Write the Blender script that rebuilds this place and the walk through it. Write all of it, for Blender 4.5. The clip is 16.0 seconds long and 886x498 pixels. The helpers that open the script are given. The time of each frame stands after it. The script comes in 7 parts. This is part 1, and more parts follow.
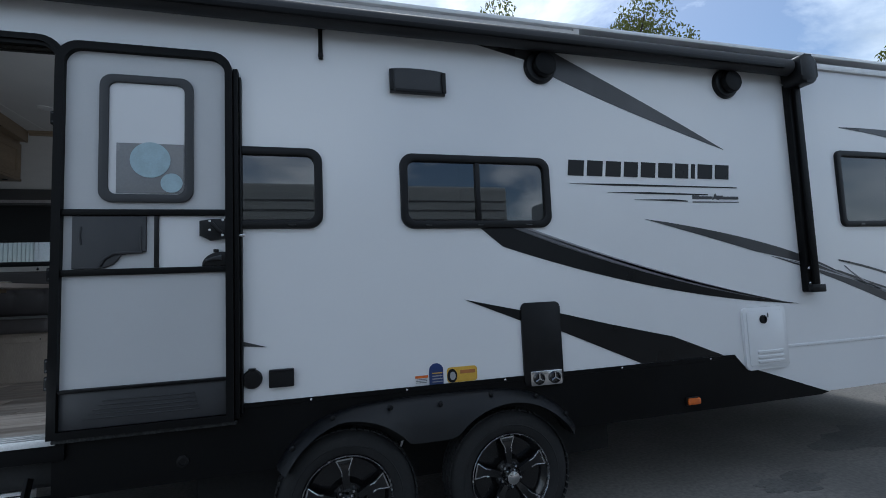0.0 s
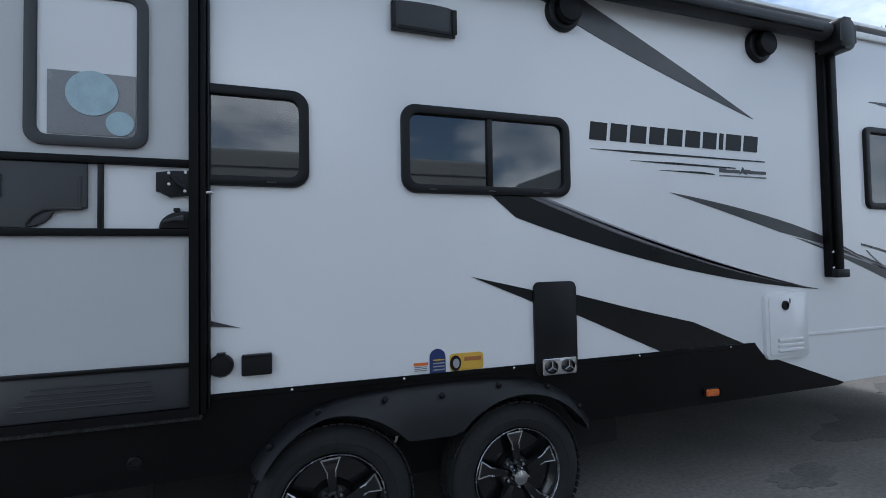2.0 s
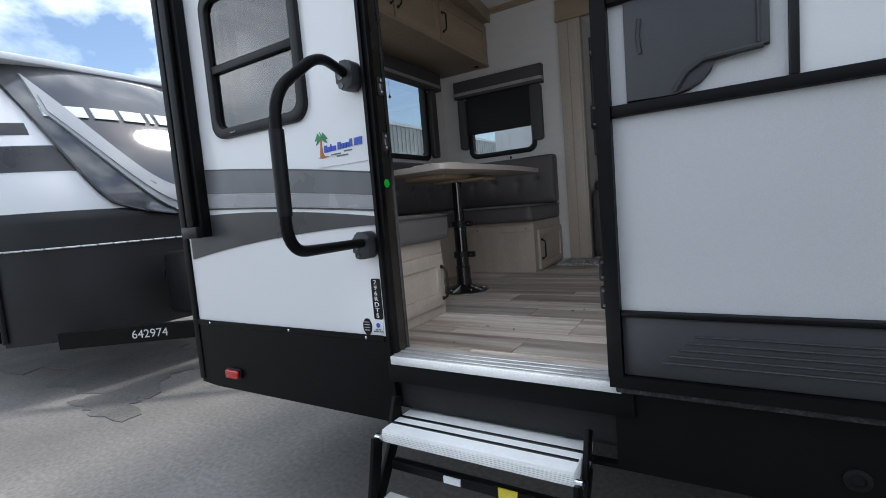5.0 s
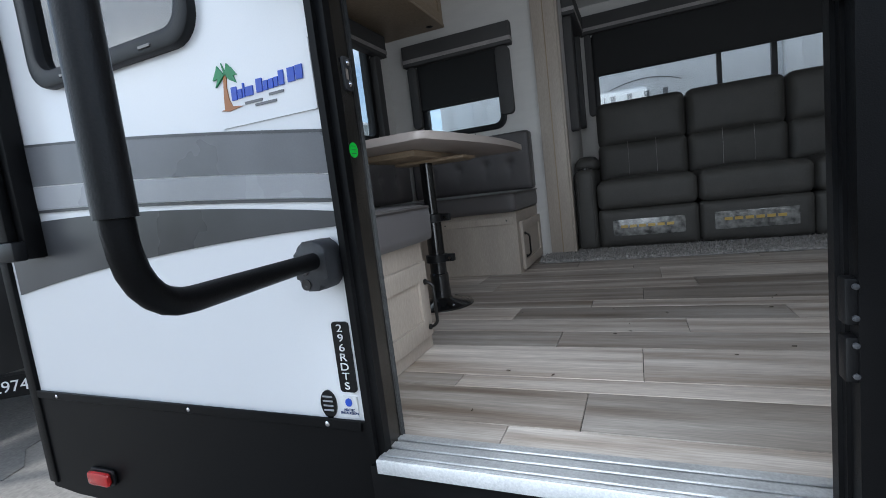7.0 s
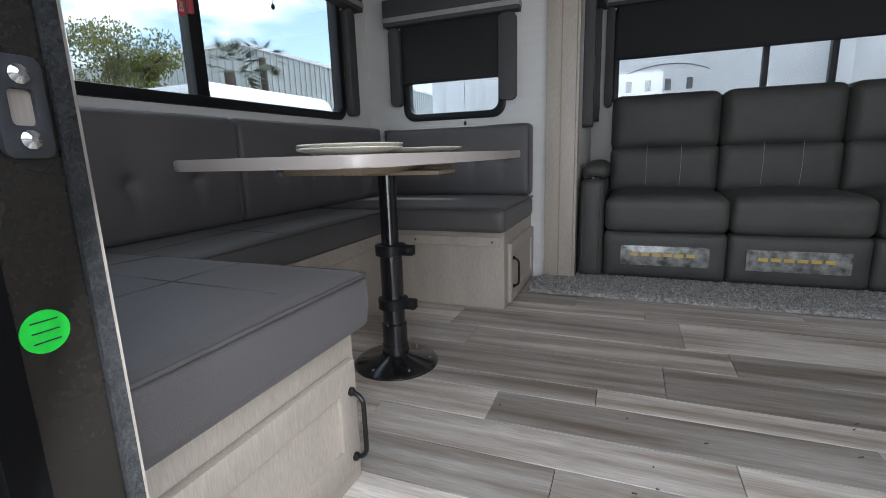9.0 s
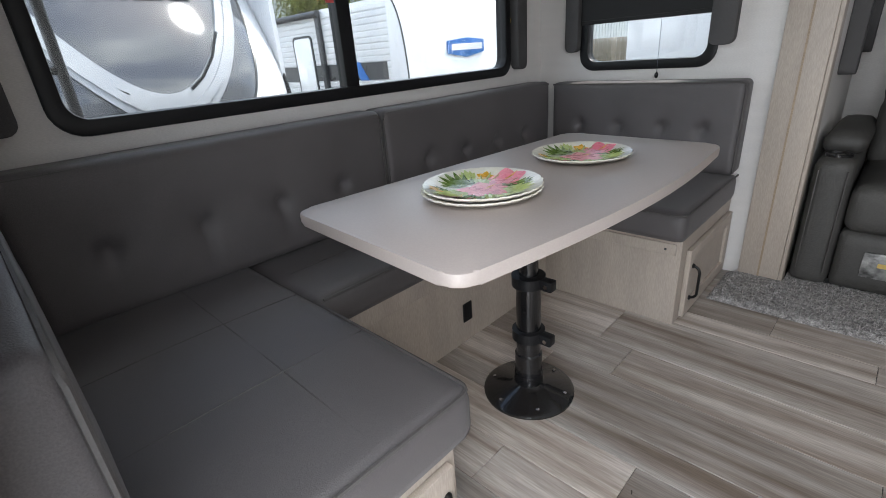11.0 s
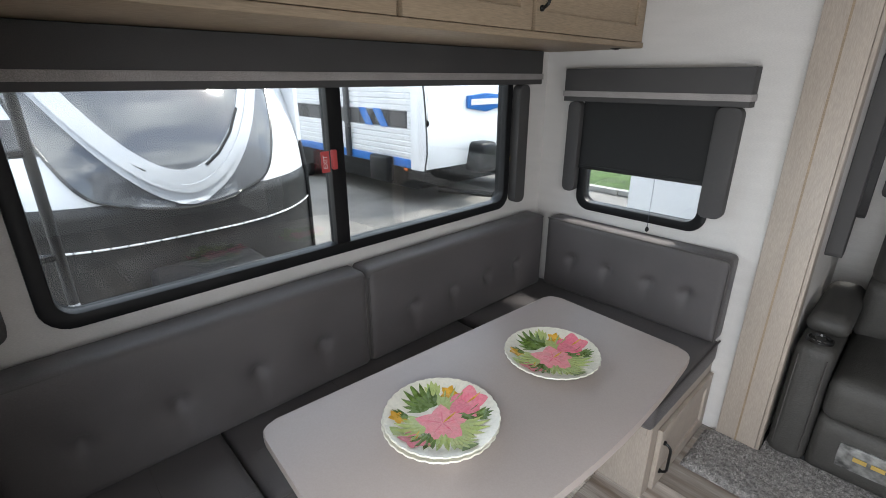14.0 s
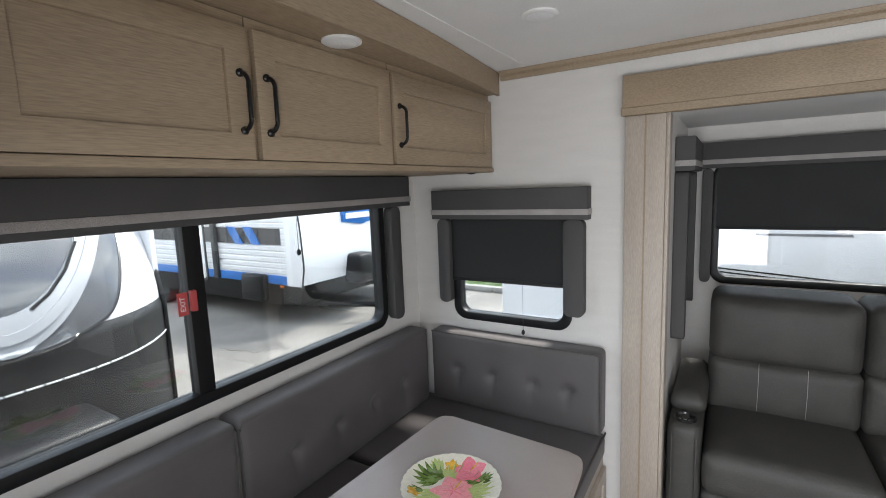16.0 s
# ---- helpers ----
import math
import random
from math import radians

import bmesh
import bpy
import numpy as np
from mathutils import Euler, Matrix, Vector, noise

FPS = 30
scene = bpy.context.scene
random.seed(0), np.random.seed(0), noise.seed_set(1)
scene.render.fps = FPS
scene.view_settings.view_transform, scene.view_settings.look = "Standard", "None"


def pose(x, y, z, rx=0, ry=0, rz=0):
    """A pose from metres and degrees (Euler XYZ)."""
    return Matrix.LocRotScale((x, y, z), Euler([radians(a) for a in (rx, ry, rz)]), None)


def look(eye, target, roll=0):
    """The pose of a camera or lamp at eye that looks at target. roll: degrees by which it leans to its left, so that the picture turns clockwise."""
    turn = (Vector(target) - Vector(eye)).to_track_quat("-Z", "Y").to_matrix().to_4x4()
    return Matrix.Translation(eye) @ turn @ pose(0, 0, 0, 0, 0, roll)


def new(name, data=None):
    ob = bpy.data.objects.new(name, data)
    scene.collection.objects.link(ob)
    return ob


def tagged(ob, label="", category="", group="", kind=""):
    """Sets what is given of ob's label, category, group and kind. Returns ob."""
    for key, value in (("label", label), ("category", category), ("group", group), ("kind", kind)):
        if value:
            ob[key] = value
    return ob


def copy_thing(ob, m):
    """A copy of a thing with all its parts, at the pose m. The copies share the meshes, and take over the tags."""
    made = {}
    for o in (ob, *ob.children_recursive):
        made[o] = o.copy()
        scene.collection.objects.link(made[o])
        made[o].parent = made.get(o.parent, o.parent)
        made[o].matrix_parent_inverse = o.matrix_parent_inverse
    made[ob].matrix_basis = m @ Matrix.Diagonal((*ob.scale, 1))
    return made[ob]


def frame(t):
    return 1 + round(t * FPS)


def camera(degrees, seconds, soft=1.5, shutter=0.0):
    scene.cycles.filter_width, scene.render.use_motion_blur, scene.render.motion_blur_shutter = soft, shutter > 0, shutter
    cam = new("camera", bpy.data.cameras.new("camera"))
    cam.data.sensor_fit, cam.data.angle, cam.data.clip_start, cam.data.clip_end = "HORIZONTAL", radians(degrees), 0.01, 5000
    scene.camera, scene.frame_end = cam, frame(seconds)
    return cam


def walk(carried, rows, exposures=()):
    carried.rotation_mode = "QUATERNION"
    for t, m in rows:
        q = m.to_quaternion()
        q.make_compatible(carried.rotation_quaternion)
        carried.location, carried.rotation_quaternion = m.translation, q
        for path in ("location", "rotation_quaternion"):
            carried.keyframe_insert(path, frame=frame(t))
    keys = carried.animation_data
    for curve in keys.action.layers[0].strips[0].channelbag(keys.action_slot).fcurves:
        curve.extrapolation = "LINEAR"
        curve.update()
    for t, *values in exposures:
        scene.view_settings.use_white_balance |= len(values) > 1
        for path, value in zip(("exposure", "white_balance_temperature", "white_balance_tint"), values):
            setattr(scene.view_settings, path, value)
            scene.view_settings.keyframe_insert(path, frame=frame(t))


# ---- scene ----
cam = camera(87.3, 16.0, soft=0.9)
PATH = [
    (0, (0.003, -0.008, 1.381), (0.534, 1.914, 1.539), -2.4),
    (0.5, (0.043, 0.092, 1.378), (0.817, 1.932, 1.511), -2.4),
    (1, (0.094, 0.199, 1.374), (1.034, 1.961, 1.479), -2.3),
    (1.5, (0.071, 0.281, 1.374), (0.961, 2.07, 1.458), -1.6),
    (2, (-0.037, 0.366, 1.368), (0.591, 2.264, 1.429), -1.0),
    (2.2, (-0.106, 0.419, 1.39), (0.42, 2.348, 1.421), -0.7),
    (2.5, (-0.194, 0.47, 1.359), (0.153, 2.439, 1.402), -1.3),
    (3, (-0.325, 0.551, 1.331), (-0.315, 2.551, 1.299), -2.1),
    (3.5, (-0.403, 0.693, 1.314), (-0.842, 2.64, 1.197), -2.8),
    (4, (-0.472, 0.859, 1.314), (-1.276, 2.685, 1.172), -3.3),
    (4.5, (-0.631, 1.013, 1.302), (-1.635, 2.734, 1.126), -4.2),
    (4.7, (-0.716, 1.07, 1.303), (-1.752, 2.772, 1.132), -4.7),
    (6.8, (-1.331, 1.619, 1.313), (-2.176, 3.414, 1.064), -7.0),
    (7, (-1.346, 1.68, 1.301), (-2.13, 3.505, 1.067), -6.9),
    (7.5, (-1.336, 1.822, 1.306), (-2.054, 3.68, 1.126), -7.1),
    (8, (-1.336, 1.97, 1.3), (-1.974, 3.853, 1.076), -5.8),
    (8.5, (-1.426, 2.183, 1.375), (-2.05, 4.056, 1.056), -3.4),
    (9, (-1.485, 2.283, 1.511), (-2.215, 4.102, 1.109), -1.8),
    (9.5, (-1.52, 2.363, 1.615), (-2.614, 3.959, 1.109), -1.6),
    (10, (-1.511, 2.417, 1.72), (-2.767, 3.864, 1.147), -2.7),
    (12.3, (-1.575, 2.82, 2.035), (-2.888, 3.982, 1.073), -5.9),
    (12.5, (-1.591, 2.832, 2.086), (-2.902, 3.996, 1.122), -5.0),
    (13, (-1.591, 2.852, 2.215), (-2.893, 4.074, 1.314), -2.2),
    (13.5, (-1.555, 2.832, 2.292), (-2.872, 4.103, 1.486), 0.1),
    (14, (-1.531, 2.806, 2.356), (-2.894, 4.096, 1.663), -0.0),
    (14.5, (-1.521, 2.81, 2.391), (-2.857, 4.183, 1.817), -0.5),
    (15, (-1.523, 2.811, 2.415), (-2.818, 4.275, 1.992), -1.1),
    (15.5, (-1.5, 2.828, 2.435), (-2.717, 4.38, 2.104), -2.0),
    (16, (-1.542, 2.844, 2.418), (-2.583, 4.53, 2.15), -2.2),
]
EXPO = [(0.0, 0.10, 5560, 5), (1.5, 0.17, 5570, 5), (2.0, 0.42, 5700, 6), (2.5, 0.92, 5900, 7), (3.0, 1.0, 6000, 8), (3.6, 1.1, 6080, 8), (4.1, 1.08, 6080, 8), (4.6, 0.93, 6100, 8), (6.8, 1.28, 5850, 6), (8.0, 1.58, 5950, 7),
        (9.0, 2.10, 6050, 8), (10.0, 2.44, 6280, 9), (12.4, 2.56, 6360, 10), (14.0, 2.78, 6400, 9), (16.0, 2.86, 6440, 9)]
walk(cam, [(t, look(eye, target, roll)) for t, eye, target, roll in PATH], EXPO)

# ---- world and sun ----
SUN_EL, SUN_AZ = 58.0, 20.0
world = bpy.data.worlds.new("sky")
scene.world = world
world.use_nodes = True
wt = world.node_tree
wt.nodes.clear()
w_out = wt.nodes.new("ShaderNodeOutputWorld")
w_bg = wt.nodes.new("ShaderNodeBackground")
w_sky = wt.nodes.new("ShaderNodeTexSky")
w_sky.sky_type = 'NISHITA'
w_sky.sun_disc = False
w_sky.sun_elevation = radians(SUN_EL)
w_sky.sun_rotation = radians(SUN_AZ)
w_sky.air_density, w_sky.dust_density = 1.0, 1.5
w_co = wt.nodes.new("ShaderNodeTexCoord")
w_map = wt.nodes.new("ShaderNodeMapping")
w_map.inputs["Scale"].default_value = (1.0, 1.0, 2.0)
w_map.inputs["Location"].default_value = (3.1, 1.7, 0.4)
w_no = wt.nodes.new("ShaderNodeTexNoise")
w_no.inputs["Scale"].default_value = 2.3
w_no.inputs["Detail"].default_value = 9.0
w_no.inputs["Roughness"].default_value = 0.56
w_no.inputs["Distortion"].default_value = 0.25
w_ra = wt.nodes.new("ShaderNodeValToRGB")
w_ra.color_ramp.elements[0].position = 0.43
w_ra.color_ramp.elements[1].position = 0.59
w_no2 = wt.nodes.new("ShaderNodeTexNoise")
w_no2.inputs["Scale"].default_value = 3.4
w_no2.inputs["Detail"].default_value = 6.0
w_ra2 = wt.nodes.new("ShaderNodeValToRGB")
w_ra2.color_ramp.elements[0].position, w_ra2.color_ramp.elements[0].color = 0.35, (6.0, 6.5, 7.2, 1)
w_ra2.color_ramp.elements[1].position, w_ra2.color_ramp.elements[1].color = 0.68, (15.0, 15.0, 15.0, 1)
w_mix = wt.nodes.new("ShaderNodeMix")
w_mix.data_type = 'RGBA'
wl = wt.links.new
wl(w_co.outputs["Generated"], w_map.inputs["Vector"])
wl(w_map.outputs["Vector"], w_no.inputs["Vector"])
wl(w_map.outputs["Vector"], w_no2.inputs["Vector"])
wl(w_no.outputs["Fac"], w_ra.inputs["Fac"])
wl(w_no2.outputs["Fac"], w_ra2.inputs["Fac"])
wl(w_ra.outputs["Color"], w_mix.inputs["Factor"])
wl(w_sky.outputs["Color"], w_mix.inputs["A"])
wl(w_ra2.outputs["Color"], w_mix.inputs["B"])
wl(w_mix.outputs["Result"], w_bg.inputs["Color"])
wl(w_bg.outputs["Background"], w_out.inputs["Surface"])
w_bg.inputs["Strength"].default_value = 0.10
sun = new("sun", bpy.data.lights.new("sun", 'SUN'))
sun.data.energy = 1.2
sun.data.angle = radians(11.0)
sun.data.color = (1.0, 0.95, 0.88)
_az, _el = radians(SUN_AZ), radians(SUN_EL)
sun.matrix_world = look((math.sin(_az) * math.cos(_el) * 30, math.cos(_az) * math.cos(_el) * 30, math.sin(_el) * 30), (0, 0, 0))

# area lamps added in near-side doorway and side windows to boost the sky's light


def opening_light(x, z, w, h, power, fall=0.0):
    lamp = bpy.data.lights.new("opening_fill", 'AREA')
    lamp.shape, lamp.size, lamp.size_y, lamp.energy = 'RECTANGLE', w, h, power
    lamp.color = (0.94, 0.97, 1.0)
    ob = new("opening_fill", lamp)
    ob.matrix_world = look((x, 2.56, z), (x, 5.0, z - fall))


opening_light(-1.47, 1.66, 0.68, 1.70, 3.9, 0.9)
opening_light(-0.25, 1.91, 0.50, 0.33, 2.0)
opening_light(0.90, 1.90, 0.78, 0.33, 2.2)

# ---- materials ----
MATS = {}


def mat(name, base, rough=0.5, metal=0.0, scale=6.0, var=0.12, fine=120.0, fvar=0.06, bump=0.08, stretch=(1, 1, 1), coat=0.0, sheen=0.0, rvar=0.1, tint=None, per=0.0, spec=0.5):
    """A surface with broad stains and fine grain; per: difference from object to object."""
    if name in MATS:
        return MATS[name]
    m = bpy.data.materials.new(name)
    m.use_nodes = True
    nt = m.node_tree
    n, k = nt.nodes, nt.links.new
    p = n["Principled BSDF"]
    co = n.new("ShaderNodeTexCoord")
    mp = n.new("ShaderNodeMapping")
    mp.inputs["Scale"].default_value = stretch
    geo = n.new("ShaderNodeNewGeometry")
    k(geo.outputs["Position"], mp.inputs["Vector"])
    src = mp.outputs["Vector"]
    if per:
        oi = n.new("ShaderNodeObjectInfo")
        ad = n.new("ShaderNodeVectorMath")
        ad.operation = 'MULTIPLY_ADD'
        k(oi.outputs["Random"], ad.inputs[0])
        ad.inputs[1].default_value = (37.0, 19.0, 11.0)
        k(src, ad.inputs[2])
        src = ad.outputs[0]
    a = n.new("ShaderNodeTexNoise")
    a.inputs["Scale"].default_value, a.inputs["Detail"].default_value = scale, 4.0
    b = n.new("ShaderNodeTexNoise")
    b.inputs["Scale"].default_value, b.inputs["Detail"].default_value = fine, 3.0
    k(src, a.inputs["Vector"])
    k(src, b.inputs["Vector"])
    ra = n.new("ShaderNodeValToRGB")
    ra.color_ramp.elements[0].position, ra.color_ramp.elements[1].position = 0.3, 0.7
    t = tint or tuple(max(0.0, c * (1 - 2 * var)) for c in base)
    ra.color_ramp.elements[0].color, ra.color_ramp.elements[1].color = (*t, 1), (*base, 1)
    k(a.outputs["Fac"], ra.inputs["Fac"])
    mu = n.new("ShaderNodeMix")
    mu.data_type, mu.blend_type = 'RGBA', 'MULTIPLY'
    mu.inputs["Factor"].default_value = 1.0
    mr = n.new("ShaderNodeMapRange")
    mr.inputs["From Min"].default_value, mr.inputs["From Max"].default_value = 0.3, 0.7
    mr.inputs["To Min"].default_value, mr.inputs["To Max"].default_value = 1 - fvar * 2, 1.0
    k(b.outputs["Fac"], mr.inputs["Value"])
    k(ra.outputs["Color"], mu.inputs["A"])
    k(mr.outputs["Result"], mu.inputs["B"])
    col = mu.outputs["Result"]
    if per:
        hs = n.new("ShaderNodeHueSaturation")
        r2 = n.new("ShaderNodeMapRange")
        r2.inputs["To Min"].default_value, r2.inputs["To Max"].default_value = 1 - per, 1 + per
        k(oi.outputs["Random"], r2.inputs["Value"])
        k(r2.outputs["Result"], hs.inputs["Value"])
        k(col, hs.inputs["Color"])
        col = hs.outputs["Color"]
    k(col, p.inputs["Base Color"])
    rr = n.new("ShaderNodeMapRange")
    rr.inputs["To Min"].default_value, rr.inputs["To Max"].default_value = max(0.02, rough - rvar), min(1.0, rough + rvar)
    k(a.outputs["Fac"], rr.inputs["Value"])
    k(rr.outputs["Result"], p.inputs["Roughness"])
    p.inputs["Metallic"].default_value = metal
    p.inputs["Coat Weight"].default_value = coat
    p.inputs["Coat Roughness"].default_value = 0.08
    p.inputs["Sheen Weight"].default_value = sheen
    p.inputs["Specular IOR Level"].default_value = spec
    if bump:
        bu = n.new("ShaderNodeBump")
        bu.inputs["Strength"].default_value, bu.inputs["Distance"].default_value = bump, 0.004
        k(b.outputs["Fac"], bu.inputs["Height"])
        k(bu.outputs["Normal"], p.inputs["Normal"])
    MATS[name] = m
    return m


def glass(name, tint, gloss=1.0, base=0.045):
    m = bpy.data.materials.new(name)
    m.use_nodes = True
    nt = m.node_tree
    nt.nodes.clear()
    o = nt.nodes.new("ShaderNodeOutputMaterial")
    tr = nt.nodes.new("ShaderNodeBsdfTransparent")
    tr.inputs["Color"].default_value = (*tint, 1)
    gl = nt.nodes.new("ShaderNodeBsdfGlossy")
    gl.inputs["Roughness"].default_value = 0.015
    gl.inputs["Color"].default_value = (gloss, gloss, gloss, 1)
    lw = nt.nodes.new("ShaderNodeLayerWeight")
    lw.inputs["Blend"].default_value = 0.5
    pw = nt.nodes.new("ShaderNodeMath")
    pw.operation, pw.inputs[1].default_value = 'POWER', 5.0
    nt.links.new(lw.outputs["Facing"], pw.inputs[0])
    fr = nt.nodes.new("ShaderNodeMath")
    fr.operation, fr.inputs[1].default_value, fr.inputs[2].default_value = 'MULTIPLY_ADD', 1.0 - base, base
    nt.links.new(pw.outputs[0], fr.inputs[0])
    mx = nt.nodes.new("ShaderNodeMixShader")
    nt.links.new(fr.outputs[0], mx.inputs["Fac"])
    nt.links.new(tr.outputs["BSDF"], mx.inputs[1])
    nt.links.new(gl.outputs["BSDF"], mx.inputs[2])
    nt.links.new(mx.outputs["Shader"], o.inputs["Surface"])
    return m


M_white = mat("gelcoat_white", (0.80, 0.80, 0.81), 0.22, scale=1.4, var=0.02, fine=300, fvar=0.01, bump=0.01, coat=0.25, rvar=0.05)
M_blackmetal = mat("black_powder_coat", (0.006, 0.006, 0.0065), 0.45, scale=7, var=0.2, fine=500, fvar=0.15, bump=0.10, spec=0.14)
M_skirt = mat("black_skirt_metal", (0.0055, 0.0055, 0.006), 0.45, scale=3, var=0.2, fine=260, fvar=0.15, bump=0.02, spec=0.14)
M_blackplastic = mat("black_plastic", (0.011, 0.011, 0.012), 0.38, scale=8, var=0.15, fine=400, fvar=0.1, bump=0.12, spec=0.25)
M_flare = mat("textured_flare_plastic", (0.008, 0.0085, 0.010), 0.32, scale=6, var=0.15, fine=350, fvar=0.15, bump=0.35, spec=0.35)
M_awning = mat("awning_vinyl", (0.022, 0.022, 0.024), 0.6, scale=2, var=0.2, fine=240, fvar=0.1, bump=0.08)
M_decal_black = mat("decal_black", (0.008, 0.008, 0.009), 0.30, scale=5, var=0.1, fine=300, fvar=0.05, bump=0.01, spec=0.3)
M_decal_grey = mat("decal_grey", (0.20, 0.20, 0.215), 0.30, scale=2, var=0.25, fine=300, fvar=0.05, bump=0.01)
M_decal_dark = mat("decal_charcoal", (0.075, 0.075, 0.08), 0.30, scale=2, var=0.3, fine=300, fvar=0.05, bump=0.01)
M_decal_silver = mat("decal_silver", (0.40, 0.40, 0.42), 0.28, scale=2, var=0.15, fine=300, fvar=0.05, bump=0.01)
M_orange = mat("amber_lens", (0.75, 0.16, 0.02), 0.2, scale=40, var=0.1, coat=0.6)
M_red = mat("red_lens", (0.55, 0.02, 0.02), 0.2, scale=40, var=0.1, coat=0.6)
M_chrome = mat("chrome", (0.75, 0.75, 0.76), 0.14, 1.0, scale=20, var=0.05, bump=0.02, rvar=0.06)
M_alu = mat("ribbed_aluminium", (0.80, 0.80, 0.80), 0.42, 0.25, scale=12, var=0.08, fine=260, fvar=0.1, bump=0.08)
M_thresh = mat("threshold_aluminium", (0.50, 0.50, 0.50), 0.42, 0.5, scale=12, var=0.12, fine=200, fvar=0.12, bump=0.08)
M_tread = mat("step_tread_aluminium", (0.88, 0.88, 0.87), 0.5, 0.0, scale=9, var=0.05, fine=90, fvar=0.03, bump=0.0)
M_tyre = mat("tyre_rubber", (0.022, 0.022, 0.023), 0.8, scale=18, var=0.25, fine=140, fvar=0.2, bump=0.3)
M_rimblack = mat("rim_gloss_black", (0.010, 0.010, 0.011), 0.2, scale=9, var=0.2, coat=0.5)
M_rimface = mat("machined_rim_face", (0.70, 0.70, 0.71), 0.25, 0.9, scale=30, var=0.08, fine=300)
M_panel = mat("interior_wallboard", (0.66, 0.635, 0.61), 0.7, scale=5, var=0.03, fine=130, fvar=0.07, bump=0.16, stretch=(1, 1, 6))
M_ceil = mat("ceiling_board", (0.74, 0.73, 0.72), 0.75, scale=4, var=0.03, fine=160, fvar=0.03, bump=0.05)
M_under = mat("underbelly", (0.012, 0.012, 0.012), 0.8, scale=4, var=0.2, fine=60, fvar=0.2, bump=0.2)
M_vinyl = mat("grey_upholstery", (0.100, 0.090, 0.091), 0.58, scale=5, var=0.10, fine=420, fvar=0.14, bump=0.22, sheen=0.08)
M_piping = mat("piping", (0.080, 0.073, 0.070), 0.6, scale=20, var=0.1, fine=400, fvar=0.1, bump=0.2)
M_sofa = mat("grey_leatherette", (0.062, 0.059, 0.054), 0.6, scale=9, var=0.14, fine=170, fvar=0.10, bump=0.3)
M_cabinet = mat("taupe_cabinet_wood", (0.375, 0.282, 0.19), 0.5, scale=3, var=0.10, fine=110, fvar=0.14, bump=0.06, stretch=(1, 0.25, 3), per=0.04)
M_cablight = mat("pale_cabinet_wood", (0.46, 0.395, 0.335), 0.5, scale=3, var=0.08, fine=90, fvar=0.10, bump=0.05, stretch=(4, 4, 0.5), per=0.03)
M_tabletop = mat("taupe_laminate", (0.42, 0.365, 0.335), 0.40, scale=2.5, var=0.04, fine=240, fvar=0.03, bump=0.0, rvar=0.03)
M_valance = mat("charcoal_valance", (0.075, 0.072, 0.072), 0.75, scale=6, var=0.1, fine=420, fvar=0.15, bump=0.15)
M_stripe = mat("light_grey_trim_tape", (0.42, 0.39, 0.38), 0.6, scale=12, var=0.1, fine=350, fvar=0.2, bump=0.2)
M_shade = mat("black_roller_shade", (0.012, 0.012, 0.013), 0.7, scale=8, var=0.2, fine=600, fvar=0.3, bump=0.1)
M_handle = mat("black_pull_handle", (0.010, 0.010, 0.010), 0.35, 0.3, scale=30, var=0.2)
M_plate = mat("ivory_melamine", (0.80, 0.77, 0.66), 0.25, scale=9, var=0.03, coat=0.3)
M_pink = mat("pink_petal_print", (0.72, 0.12, 0.20), 0.28, scale=45, var=0.25, tint=(0.80, 0.32, 0.36))
M_palepink = mat("pale_pink_petal_print", (0.80, 0.22, 0.27), 0.28, scale=45, var=0.2, tint=(0.84, 0.42, 0.43))
M_leafpale = mat("pale_leaf_print", (0.32, 0.42, 0.11), 0.28, scale=45, var=0.25, tint=(0.50, 0.54, 0.24))
M_leafg = mat("green_leaf_print", (0.16, 0.25, 0.05), 0.28, scale=45, var=0.3)
M_yellow = mat("yellow_flower_print", (0.80, 0.45, 0.05), 0.28, scale=40, var=0.15)
M_doorgrey = mat("door_panel_grey", (0.56, 0.565, 0.575), 0.5, scale=2, var=0.03, fine=420, fvar=0.05, bump=0.06)
M_doorwhite = mat("door_panel_white", (0.74, 0.74, 0.75), 0.4, scale=2, var=0.03, fine=300, fvar=0.02, bump=0.02)
M_slider = mat("slider_plastic_charcoal", (0.040, 0.041, 0.045), 0.5, scale=6, var=0.1, fine=300, fvar=0.08, bump=0.1)
M_dot = mat("pale_blue_sticker", (0.42, 0.56, 0.62), 0.4, scale=20, var=0.1)
M_green = mat("neon_green_sticker", (0.04, 0.80, 0.06), 0.5, scale=30, var=0.05)
M_ink = mat("ink", (0.02, 0.03, 0.05), 0.5, scale=30, var=0.1)
M_rug = mat("shag_rug", (0.66, 0.63, 0.61), 0.95, scale=60, var=0.34, fine=210, fvar=0.36, bump=0.9)
M_stk_white = mat("sticker_white", (0.78, 0.78, 0.78), 0.4, scale=9, var=0.02)
M_stk_blue = mat("sticker_navy", (0.02, 0.045, 0.16), 0.4, scale=9, var=0.05)
M_stk_yellow = mat("sticker_yellow", (0.75, 0.46, 0.06), 0.4, scale=9, var=0.08)
M_stk_brightblue = mat("sticker_blue", (0.03, 0.09, 0.55), 0.4, scale=9, var=0.05)
M_palmgreen = mat("sticker_palm_green", (0.03, 0.28, 0.10), 0.4, scale=9, var=0.1)
M_palmbrown = mat("sticker_palm_brown", (0.45, 0.17, 0.05), 0.4, scale=9, var=0.1)
# paler patches in this colour stand for glints on the crinkled wrap
M_bag = mat("clear_plastic_bag", (0.07, 0.07, 0.068), 0.15, 0.0, scale=26, var=0.3, fine=70, bump=1.0, coat=1.0, tint=(0.30, 0.30, 0.29))
